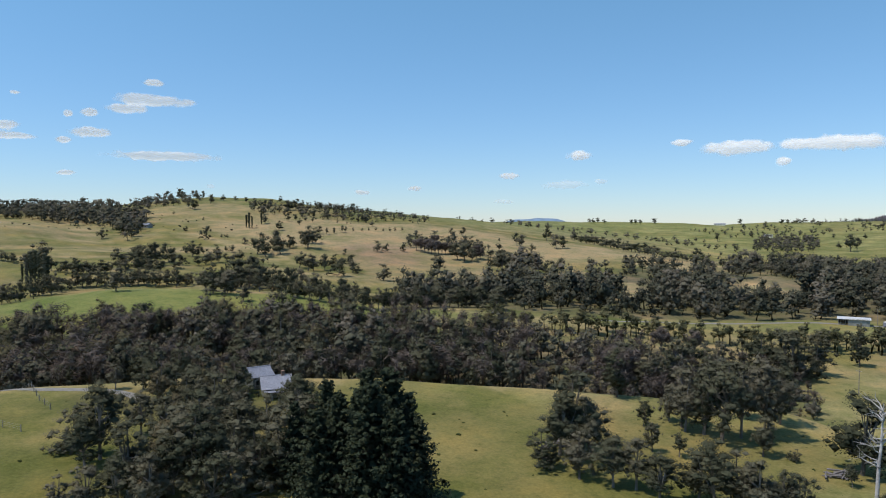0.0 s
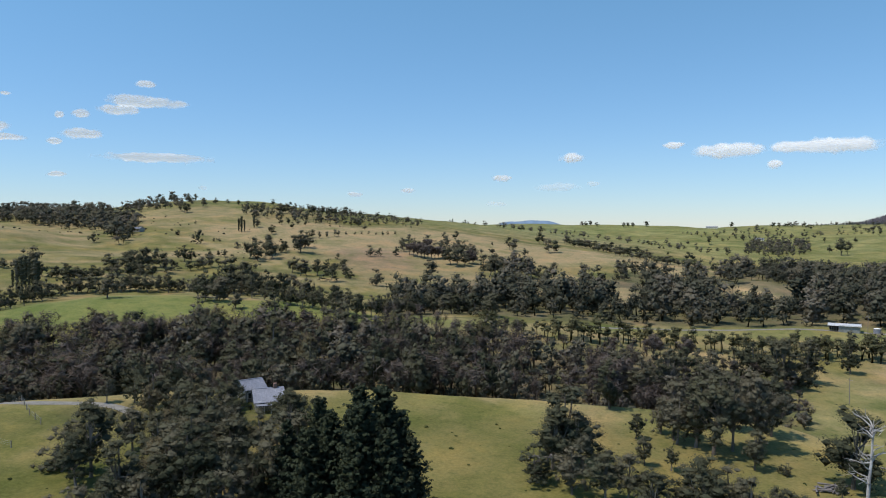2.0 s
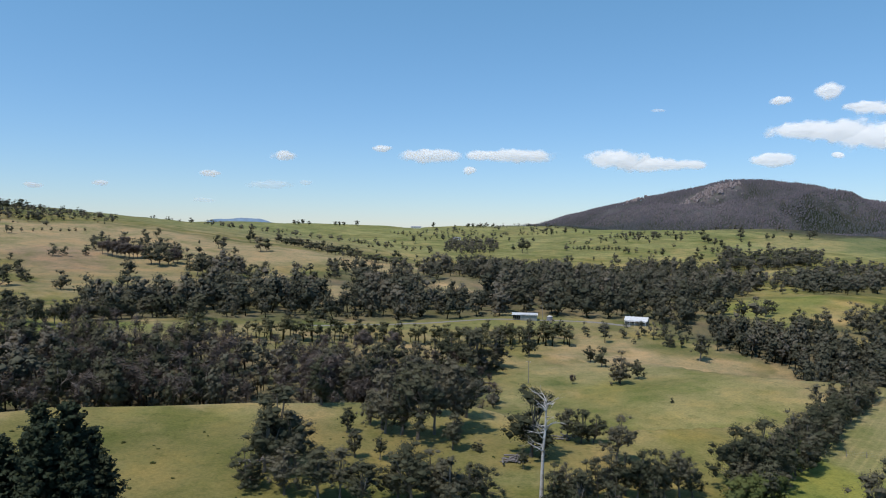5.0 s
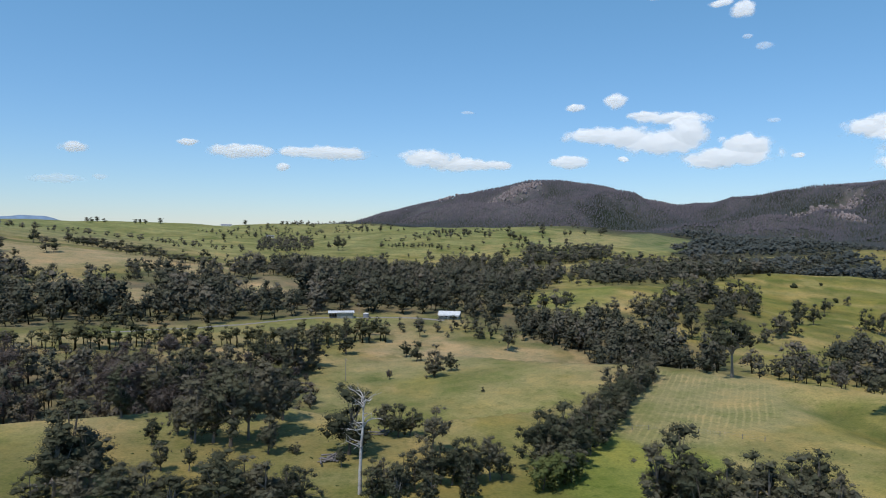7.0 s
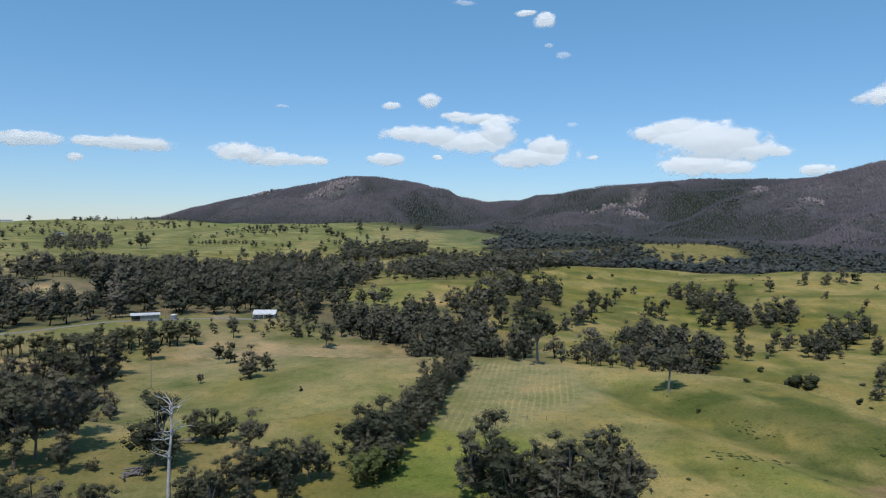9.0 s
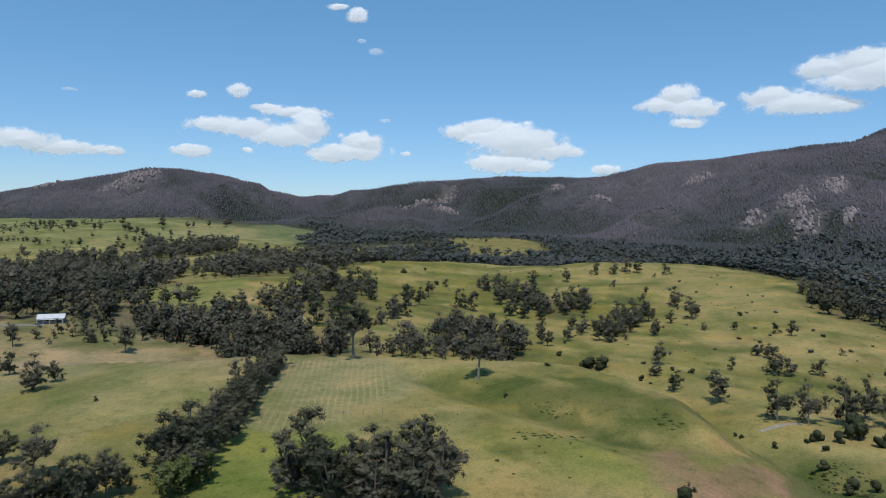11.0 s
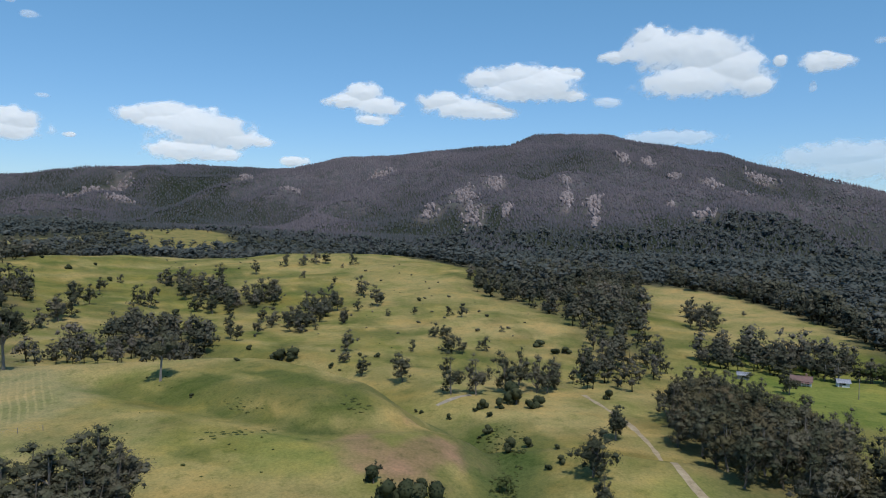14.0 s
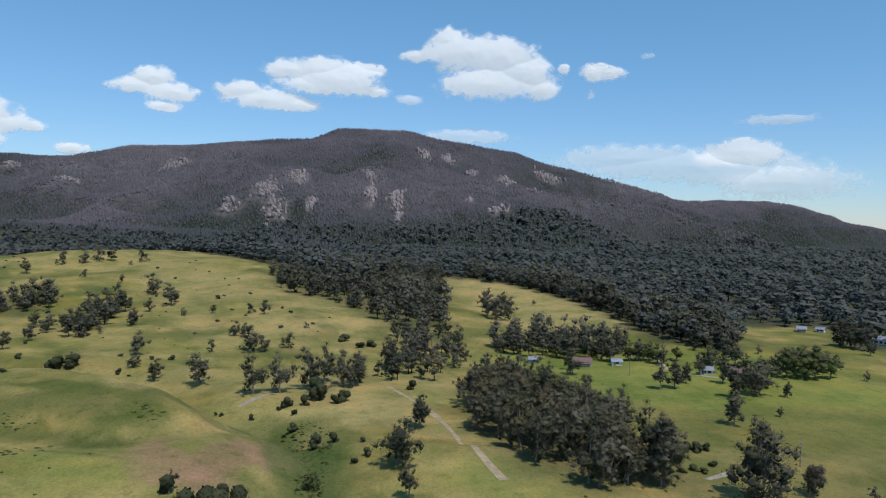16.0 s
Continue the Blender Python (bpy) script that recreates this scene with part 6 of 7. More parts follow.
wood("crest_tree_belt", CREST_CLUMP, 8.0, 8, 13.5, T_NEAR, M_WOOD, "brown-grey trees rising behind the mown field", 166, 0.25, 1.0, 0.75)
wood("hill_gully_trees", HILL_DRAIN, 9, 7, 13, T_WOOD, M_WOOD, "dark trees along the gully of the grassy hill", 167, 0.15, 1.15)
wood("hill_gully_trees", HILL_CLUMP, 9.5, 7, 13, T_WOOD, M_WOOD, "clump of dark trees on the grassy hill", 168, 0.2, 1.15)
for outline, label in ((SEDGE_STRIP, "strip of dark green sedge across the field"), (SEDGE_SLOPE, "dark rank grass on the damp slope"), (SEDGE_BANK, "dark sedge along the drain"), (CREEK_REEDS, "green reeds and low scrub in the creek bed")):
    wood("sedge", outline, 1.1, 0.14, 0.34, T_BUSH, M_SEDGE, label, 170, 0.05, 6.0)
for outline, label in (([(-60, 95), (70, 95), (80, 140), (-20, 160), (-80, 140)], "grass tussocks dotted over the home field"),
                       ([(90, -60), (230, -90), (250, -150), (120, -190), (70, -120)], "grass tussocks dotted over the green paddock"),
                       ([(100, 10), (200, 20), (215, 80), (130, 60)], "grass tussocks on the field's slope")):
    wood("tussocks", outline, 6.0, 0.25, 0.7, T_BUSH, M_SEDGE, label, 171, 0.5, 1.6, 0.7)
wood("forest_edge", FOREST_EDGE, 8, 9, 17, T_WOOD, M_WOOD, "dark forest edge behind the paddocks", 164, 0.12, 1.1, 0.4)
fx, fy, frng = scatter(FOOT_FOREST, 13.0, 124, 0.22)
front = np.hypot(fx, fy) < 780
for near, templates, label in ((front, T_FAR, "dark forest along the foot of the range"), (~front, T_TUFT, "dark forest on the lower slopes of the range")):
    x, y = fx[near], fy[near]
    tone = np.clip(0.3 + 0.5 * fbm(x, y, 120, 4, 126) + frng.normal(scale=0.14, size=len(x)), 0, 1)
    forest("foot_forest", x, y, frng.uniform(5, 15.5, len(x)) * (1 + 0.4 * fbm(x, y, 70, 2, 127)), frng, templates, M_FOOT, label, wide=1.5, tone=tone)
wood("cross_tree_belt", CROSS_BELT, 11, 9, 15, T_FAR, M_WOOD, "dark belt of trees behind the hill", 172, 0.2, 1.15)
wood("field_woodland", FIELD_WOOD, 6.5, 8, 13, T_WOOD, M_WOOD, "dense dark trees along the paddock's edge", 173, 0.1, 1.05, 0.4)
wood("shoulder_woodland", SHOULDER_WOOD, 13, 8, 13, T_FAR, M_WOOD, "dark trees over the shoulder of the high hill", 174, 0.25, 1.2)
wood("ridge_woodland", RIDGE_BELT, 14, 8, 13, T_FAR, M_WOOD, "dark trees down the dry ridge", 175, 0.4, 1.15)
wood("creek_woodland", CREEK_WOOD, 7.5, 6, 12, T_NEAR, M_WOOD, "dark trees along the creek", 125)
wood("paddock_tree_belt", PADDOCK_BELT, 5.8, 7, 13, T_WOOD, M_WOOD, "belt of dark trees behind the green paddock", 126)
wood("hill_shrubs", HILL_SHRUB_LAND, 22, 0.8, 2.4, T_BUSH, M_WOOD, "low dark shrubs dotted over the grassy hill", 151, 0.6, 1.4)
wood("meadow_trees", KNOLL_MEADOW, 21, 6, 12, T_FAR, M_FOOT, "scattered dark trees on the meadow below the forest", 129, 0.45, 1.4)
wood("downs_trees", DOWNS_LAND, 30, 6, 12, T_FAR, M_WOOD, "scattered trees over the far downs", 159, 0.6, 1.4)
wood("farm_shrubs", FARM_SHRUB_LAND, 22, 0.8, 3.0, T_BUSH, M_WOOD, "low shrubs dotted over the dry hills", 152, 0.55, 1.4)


def grove(outline, spacing, low, high, seed, label, group):
    x, y, rng = scatter(outline, spacing, seed)
    for px, py in zip(x, y):
        dry = rng.uniform() < 0.28
        stand("grove_tree", DRY_GUM if dry else FIELD_GUM, float(px), float(py), float(rng.uniform(low, high)), label, "tree", group, 0.95)


grove(GULLY_WOOD, 13.5, 11, 17.5, 133, "tall dark gum tree in the wooded gully", "gully gum trees")
grove(TRACK_GROVE, 6.4, 8, 13.5, 131, "dark gum tree in the grove beside the dirt track", "grove beside the track")
grove(GARDEN_WOOD, 5.5, 7, 11, 132, "dark green tree in the wooded garden", "garden wood")

# the planted double row up the side of the mown field
(ax, ay), (bx, by) = ROW_ENDS
length = math.hypot(bx - ax, by - ay)
for lane, offset in enumerate((0.0, 4.5)):
    for k in range(int(length / 4.4)):
        s = k * 4.4 / length
        px, py = ax + (bx - ax) * s + (by - ay) / length * offset, ay + (by - ay) * s - (bx - ax) / length * offset
        stand("row_tree", ROW_GUM, px + place_rng.uniform(-0.6, 0.6), py + place_rng.uniform(-0.6, 0.6), place_rng.uniform(6.6, 9.2),
              "dark green tree in a planted windbreak row", "tree", "windbreak row", 1.12)

# conifers beside the farmhouse, and the garden trees
stand_all("gum_tree", NEAR_GUM, GARDEN_TREES, "dark green gum tree in the farmhouse garden", "tree", "garden gum trees", 1.15)
stand_all("gum_tree", FIELD_GUM, HOUSE_TREES, "dark tree beside the farmhouse drive", "tree", "trees round the farmhouse", 1.1)
for x, y, h in PINES:
    stand("pine_tree", NEAR_PINE, x, y, h, "tall dark green pine beside the farmhouse garden", "tree", "pines by the farmhouse", 1.15)


# ---- the burnt forest on the ranges, and its granite outcrops ----
def burnt_templates(seed):
    """Small ragged crowns."""
    rng = np.random.default_rng(seed)
    out = []
    for k in range(5):
        s, n = Soup(), 4
        ring = [(0.5 * rng.uniform(0.7, 1.3) * math.cos(6.283 * i / n), 0.5 * rng.uniform(0.7, 1.3) * math.sin(6.283 * i / n), rng.uniform(-0.1, 0.15)) for i in range(n)]
        s.add([(rng.uniform(-0.2, 0.2), rng.uniform(-0.2, 0.2), 1.0), *ring], [[0, 1 + i, 1 + (i + 1) % n] for i in range(n)])
        s.n = [p / np.linalg.norm(p) for p in np.array(s.n) + (0, 0, 0.7)]
        out.append(arrays(s))
    return out


def stem_templates():
    out = []
    for k in range(3):
        s = Soup()
        s.add(*tube([(0, 0, 0), (0.03, 0.03 * k, 1.0)], (0.03, 0.012), 3))
        out.append(arrays(s))
    return out


def range_forest():
    sector = [(700, 2300), (1150, 2700), (2500, 1750), (2520, 400), (2300, -700), (2150, -1700), (1850, -2250), (700, -1500),
              (900, -300), (1200, 300), (1300, 700), (1500, 1300)]
    x, y, rng = scatter(sector, 6.9, 141)
    keep = (mountain_share(x, y) > rng.uniform(0.12, 0.5, len(x))) & (on_outcrop(x, y) < rng.uniform(0.3, 1.15, len(x)))
    x, y = x[keep], y[keep]
    share = mountain_share(x, y)
    # crown tone carries painted ravine shade, from the noise that carves the slopes
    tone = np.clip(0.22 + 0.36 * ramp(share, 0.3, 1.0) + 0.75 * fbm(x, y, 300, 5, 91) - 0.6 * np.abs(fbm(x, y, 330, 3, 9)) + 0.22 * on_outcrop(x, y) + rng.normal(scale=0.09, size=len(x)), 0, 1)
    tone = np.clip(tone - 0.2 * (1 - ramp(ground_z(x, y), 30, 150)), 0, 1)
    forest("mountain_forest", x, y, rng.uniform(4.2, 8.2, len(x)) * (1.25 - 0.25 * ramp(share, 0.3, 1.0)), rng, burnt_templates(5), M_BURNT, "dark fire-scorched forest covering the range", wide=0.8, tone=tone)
    x, y, rng = scatter(sector, 12.5, 142)
    keep = (mountain_share(x, y) > rng.uniform(0.2, 0.6, len(x))) & (fbm(x, y, 180, 4, 92) > rng.uniform(-0.5, 0.35, len(x)))
    x, y = x[keep], y[keep]
    forest("dead_stems", x, y, rng.uniform(6, 11, len(x)), rng, stem_templates(), M_STEM, "bare grey fire-killed stems standing on the range", "dead trees")


range_forest()


def rock_mesh(seed):
    rng = np.random.default_rng(seed)
    v, f = ICO[2]
    v = v.copy()
    for k in range(7):                       # split faces: flatten the boulder along random planes
        n = rng.normal(size=3)
        n /= np.linalg.norm(n)
        d = v @ n
        v -= np.outer(np.clip(d - rng.uniform(0.55, 0.85), 0, None), n)
    v *= rng.uniform(0.93, 1.07, (len(v), 1))
    me = bpy.data.meshes.new("rock")
    me.from_pydata([tuple(p) for p in v], [], f)
    me.materials.append(M_ROCK)
    return me


ROCKS = [rock_mesh(s) for s in range(6)]


def outcrop(x, y, a, b, count, rng):
    root = thing("rock_outcrop", x, y, "pale grey granite outcrop on the scorched mountainside", "rock outcrop", "granite outcrops")
    r = math.hypot(x, y)
    base = np.array(root.matrix_world.translation)
    for k in range(int(count * 3.6)):
        u, v = rng.normal(scale=0.36) * a, rng.normal(scale=0.4) * b
        px, py = x + (-u * y + v * x) / r, y + (u * x + v * y) / r
        ob = new("rock", rng.choice(ROCKS))
        ob.parent = root
        s = rng.uniform(2.4, 6.2)
        ob.matrix_basis = pose(px - base[0], py - base[1], float(ground_z(px, py)[0]) - base[2] + 0.2 * s, rng.uniform(-12, 12), rng.uniform(-12, 12), 90 - math.degrees(math.atan2(x, y)) + rng.uniform(-25, 25)) @ Matrix.Diagonal(
            (s * rng.uniform(0.9, 1.9), s * rng.uniform(0.6, 1.1), s * rng.uniform(0.9, 2.2), 1))


rock_rng = np.random.default_rng(8)
for row in OUTCROPS:
    outcrop(*row, rock_rng)


# ---- clouds: lobes by direction (degrees clockwise from the first view), height angle, half breadth and half height in degrees ----
SMALL_CLOUDS = [[(-21.98, 9.23, 2.29, 0.33), (-23.14, 9.32, 1.03, 0.33)],
    [(-23.91, 8.54, 1.15, 0.33)],
    [(-22.04, 10.48, 0.58, 0.25)],
    [(-26.36, 6.7, 1.13, 0.36)],
    [(-21.64, 5.19, 3.37, 0.3)],
    [(-27.78, 7.95, 0.28, 0.2)],
    [(-26.34, 8.13, 0.48, 0.28)],
    [(-31.74, 6.86, 0.85, 0.31), (-31.25, 6.2, 1.16, 0.23)],
    [(-28.1, 6.08, 0.48, 0.2)],
    [(-28.03, 3.78, 0.64, 0.16)],
    [(-30.97, 9.08, 0.31, 0.12)],
    [(-6.54, 2.67, 0.54, 0.18)],
    [(-2.37, 2.95, 0.46, 0.18)],
    [(5.37, 3.98, 0.68, 0.23)],
    [(10.85, 5.52, 0.8, 0.36)],
    [(18.62, 6.3, 0.69, 0.21)],
    [(22.5, 5.77, 2.09, 0.46)],
    [(25.62, 4.66, 0.57, 0.25)],
    [(48.37, 5.25, 1.26, 0.41)],
    [(60.96, 15.98, 0.74, 0.49)],
    [(59.44, 16.49, 0.75, 0.21)]]
SMALL_CLOUDS_b = [[(51.86, 9.97, 0.79, 0.53)],
    [(48.76, 9.49, 0.67, 0.27)],
    [(52.51, 5.45, 0.36, 0.18)],
    [(80.66, 4.27, 1, 0.36)],
    [(64.86, 5.47, 0.36, 0.18)],
    [(117.73, 11.74, 0.43, 0.39)],
    [(131.14, 5.36, 2.44, 0.9), (130.04, 4.89, 2.47, 0.58)]]
HEAPED_CLOUDS = [[(27.18, 5.84, 1.81, 0.36), (29.64, 5.82, 2.76, 0.55)],
    [(37.23, 5.5, 2.26, 0.72), (39.96, 5.05, 2.27, 0.5), (42.7, 5.04, 1.14, 0.36)],
    [(50.45, 7.3, 2.36, 0.57), (52.7, 7.14, 2.07, 0.74), (55.43, 6.6, 2.75, 0.84), (57.24, 7.46, 1.36, 1.11), (56.23, 8.53, 2.53, 0.42), (54.06, 8.78, 1.04, 0.29)],
    [(60.35, 5.57, 2.96, 0.7), (61.41, 6.34, 1.75, 0.83), (58.68, 5.24, 1.51, 0.52)],
    [(69.51, 7.28, 1.79, 0.54), (71.76, 7.47, 2.47, 0.81), (73.58, 6.61, 3.52, 1.26), (75.87, 5.8, 2.26, 0.72), (72.24, 4.8, 2.72, 0.72), (74.97, 4.53, 1.82, 0.45), (78.23, 5.64, 1, 0.32)]]
HEAPED_CLOUDS_b = [[(84.84, 9.09, 1.77, 0.58), (86.15, 9.85, 1.32, 0.79), (87.48, 8.79, 1.98, 0.75), (86.85, 7.67, 1.24, 0.4)],
    [(92.39, 9.35, 1.81, 0.73), (94.27, 8.73, 2.77, 0.77), (96.5, 8.48, 1.68, 0.55)],
    [(96.03, 11.13, 2.01, 0.71), (98.58, 11.3, 2.26, 0.9), (100.13, 10.52, 2.93, 1.14), (101.78, 11.46, 1.52, 0.48), (102.74, 9.75, 1.2, 0.44), (98.23, 9.99, 2.9, 0.66)],
    [(106.14, 12.65, 1.41, 0.49), (108.37, 13.82, 1.31, 1.01), (110.1, 12.94, 3.29, 1.4), (112.79, 12.73, 2.62, 1.31), (114.6, 11.45, 2.1, 1.18), (111.74, 10.51, 3.89, 1.15), (115.96, 10.15, 1.31, 0.79)],
    [(120, 11.35, 1.03, 0.64), (121.14, 11.35, 1.19, 0.55), (120.19, 11.88, 0.86, 0.34)]]
WISPS = [[(9.76, 3.22, 1.57, 0.31)],
    [(12.48, 3.46, 0.53, 0.22)],
    [(-18.16, 2.99, 0.35, 0.17)],
    [(5.06, 1.9, 0.82, 0.18)],
    [(40.15, 9.16, 0.54, 0.13)],
    [(61.32, 14.05, 0.37, 0.17)],
    [(62.46, 13.33, 0.62, 0.29)],
    [(54.57, 17.28, 0.76, 0.21)],
    [(63.25, 8.03, 0.42, 0.17)],
    [(105.4, 9.32, 1.09, 0.31)],
    [(52.69, 5.42, 0.37, 0.17)],
    [(122.95, 4.86, 5.61, 1.04), (127.39, 4.29, 7.57, 1.18), (131.19, 4.06, 5.31, 1.22)],
    [(134.1, 3.04, 4.78, 1.2)],
    [(133.56, 7.58, 2.77, 0.36)],
    [(110.29, 6.47, 3.37, 0.58)],
    [(105.46, 9.13, 1.12, 0.36)],
    [(119.85, 9.76, 0.3, 0.39)],
    [(134.37, 4.78, 0.59, 0.24)],
    [(123.97, 12.55, 0.5, 0.25)]]


def cloud(name, lobes, seed, density, label, group, body_add=0.0):
    """A cloud bank: a bulging, ragged-edged body made of its lobes, thin at its rim."""
    away = 4550.0
    lobes = np.array(lobes)
    az = (lobes[:, 0] - lobes[:, 2]).min() / 2 + (lobes[:, 0] + lobes[:, 2]).max() / 2
    up = (lobes[:, 1] - lobes[:, 3]).min() / 2 + (lobes[:, 1] + lobes[:, 3]).max() / 2
    wide = ((lobes[:, 0] + lobes[:, 2]).max() - (lobes[:, 0] - lobes[:, 2]).min()) / 2 * 1.25 + 0.15
    high = ((lobes[:, 1] + lobes[:, 3]).max() - (lobes[:, 1] - lobes[:, 3]).min()) / 2 * 1.35 + 0.15
    nu, nv = int(np.clip(wide * 34, 26, 150)), int(np.clip(high * 44, 18, 90))
    u, v = np.meshgrid(np.linspace(-wide, wide, nu), np.linspace(-high, high, nv))
    pu, pv = u + 0.16 * fbm(u * 100, v * 100, 60, 3, seed + 5), v + 0.1 * fbm(u * 100, v * 100, 60, 3, seed + 9)
    body, swell = np.full(u.shape, -1.0), np.zeros(u.shape)
    for a, e, ra, re in lobes:
        d = 1 - np.hypot((pu - a + az) / (ra * 1.22), (pv - e + up) / (re * 1.22))
        body = np.logaddexp(body * 5, d * 5) / 5
        swell = np.maximum(swell, np.sqrt(np.clip(d, 0, 1)) * min(ra, re))
    rough = fbm(u * 100, v * 130, 60, 5, seed)
    thick = body - 0.03 + body_add + 0.3 * rough
    depth = away * radians(1) * (swell * 0.3 + 0.05 * fbm(u * 100, v * 130, 90, 2, seed) * np.clip(body, 0, 0.5))
    keep = thick > -0.05
    index = -np.ones(u.shape, int)
    index[keep] = np.arange(keep.sum())
    verts = np.stack([away * np.radians(u), -depth, away * np.radians(v)], -1)[keep]
    quads = np.stack([index[:-1, :-1], index[:-1, 1:], index[1:, 1:], index[1:, :-1]], -1).reshape(-1, 4)
    quads = quads[quads.min(1) >= 0]
    if not len(quads):
        return
    ob = mesh_object(name, verts, quads.tolist(), M_CLOUD, smooth=True)
    for key, values in (("thickness", np.clip(thick, 0, 1)[keep] * 1.5), ("cover", np.full(int(keep.sum()), density))):
        at = ob.data.attributes.new(key, "FLOAT", "POINT")
        at.data.foreach_set("value", values.astype(np.float32))
    a, e = radians(az), radians(up)
    ob.matrix_world = pose(away * math.cos(e) * math.sin(a), away * math.cos(e) * math.cos(a), 60 + away * math.sin(e), 0, 0, -az)
    tagged(ob, label, "cloud", group)


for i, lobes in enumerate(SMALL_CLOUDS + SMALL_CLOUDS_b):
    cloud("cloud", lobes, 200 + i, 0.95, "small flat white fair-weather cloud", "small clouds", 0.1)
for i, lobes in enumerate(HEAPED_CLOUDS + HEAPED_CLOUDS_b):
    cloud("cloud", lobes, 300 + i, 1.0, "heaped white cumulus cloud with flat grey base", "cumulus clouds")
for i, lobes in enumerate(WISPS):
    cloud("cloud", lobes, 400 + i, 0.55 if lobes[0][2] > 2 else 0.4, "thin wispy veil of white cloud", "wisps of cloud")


# ---- the far blue range on the horizon ----
def far_range():
    az = np.radians(np.linspace(1.5, 13.0, 70))
    d = np.degrees(az)
    top = 12 + 30 * ramp(d, 4.6, 6.0) * (1 - ramp(d, 9.0, 10.6)) + 7 * fbm(d * 40, d * 0, 30, 4, 12)
    rows = [(4480, -30 + 0 * top), (4520, 60 + 0.55 * top), (4560, 60 + top), (4640, 40 + 0 * top)]
    verts, n = [], len(az)
    for r, z in rows:
        verts.extend(zip(r * np.sin(az), r * np.cos(az), z))
    faces = [(k * n + i, k * n + i + 1, (k + 1) * n + i + 1, (k + 1) * n + i) for k in range(3) for i in range(n - 1)]
    tagged(mesh_object("backdrop", verts, faces, M_FAR_RANGE, smooth=True), "distant blue range on the horizon", "mountain", kind="structure")


far_range()


# ---- roads and tracks ----
def ribbon(name, points, width, mat, label, lift=0.12, wander=0.3):
    """A track draped over the ground, with wavering edges."""
    pts = [Vector((x, y)) for x, y in points]
    fine = []
    for k in range(len(pts) - 1):
        p0, p1, p2, p3 = pts[max(k - 1, 0)], pts[k], pts[k + 1], pts[min(k + 2, len(pts) - 1)]
        n = max(2, int((p2 - p1).length / 1.4))
        for i in range(n):
            t = i / n
            fine.append(0.5 * ((2 * p1) + (p2 - p0) * t + (2 * p0 - 5 * p1 + 4 * p2 - p3) * t * t + (3 * p1 - p0 - 3 * p2 + p3) * t ** 3))
    fine.append(pts[-1])
    verts, faces, across = [], [], 4
    for i, p in enumerate(fine):
        d = (fine[min(i + 1, len(fine) - 1)] - fine[max(i - 1, 0)]).normalized()
        side = Vector((d.y, -d.x))
        w = width * (1 + wander * float(fbm(np.array([p.x]), np.array([p.y]), 9, 3, 88)[0]))
        for k in range(across + 1):
            q = p + side * w * (k / across - 0.5)
            edge = 0.6 if k in (0, across) else 1.0
            verts.append((q.x, q.y, lie(q.x, q.y) + lift * edge))
    for i in range(len(fine) - 1):
        for k in range(across):
            a = i * (across + 1) + k
            faces.append((a, a + 1, a + across + 2, a + across + 1))
    return tagged(mesh_object(name, verts, faces, mat, smooth=True), label, "road", kind="structure")


ribbon("track", [(224, -57), (205, -59), (187, -60), (167, -59), (150, -57), (133, -56), (126, -56)], 1.25, M_DIRT, "pale two-wheel dirt track across the grass", 0.05, 1.4)
ribbon("road", [(70, 322), (104, 330), (143, 336), (177, 337), (205, 326), (224, 304), (232, 291)], 3.4, M_GRAVEL, "pale gravel farm road past the shed", 0.09, 0.2)
ribbon("drive", [(-94, 142), (-87, 142), (-80, 142), (-72, 143), (-65, 142), (-59, 138)], 2.6, M_GRAVEL, "grey gravel drive to the farmhouse", 0.08, 0.25)
ribbon("path", [(-46, 108), (-42, 96), (-36, 92)], 2.6, M_DIRT, "bare earth path in the garden", 0.08, 0.4)
ribbon("sand_bar", [(211, -9), (214, -13), (217, -17), (218, -20)], 1.8, M_SAND, "pale sand beside the creek pool", 0.08, 0.7)
ribbon("sand_bar", [(160, -22), (164, -20), (168, -21)], 1.3, M_SAND, "pale sandy patch in the creek bed", 0.08, 0.8)
ribbon("farm_road", [(250, -180), (232, -170), (217, -172), (200, -190)], 2.2, M_DIRT, "worn earth drive between the farm buildings", 0.08, 0.5)
ribbon("dam_bank", [(121.5, -100.3), (123.1, -105.3), (124.7, -110.3)], 1.2, M_SAND, "bare stony bank in the paddock", 0.08, 0.7)


# ---- buildings ----
def opening(root, wall, x, y, z, w, h, door=False):
    """A framed window or door set into a front wall that faces -y."""
    bm = bmesh.new()
    for x0, x1, z0, z1 in ((-w / 2 - 0.06, -w / 2, 0, h), (w / 2, w / 2 + 0.06, 0, h), (-w / 2 - 0.06, w / 2 + 0.06, h, h + 0.07), (-w / 2 - 0.1, w / 2 + 0.1, -0.07, 0)):
        box(bm, x + x0, y - 0.05, z + z0, x + x1, y + 0.04, z + z1)
    fr = part("door" if door else "window", bm, M_WALL_WHITE, root)
    bm = bmesh.new()
    box(bm, x - w / 2, y - 0.02, z, x + w / 2, y + 0.01, z + h)
    part("panel" if door else "pane", bm, M_WOOD_POST if door else M_GLASS, fr)


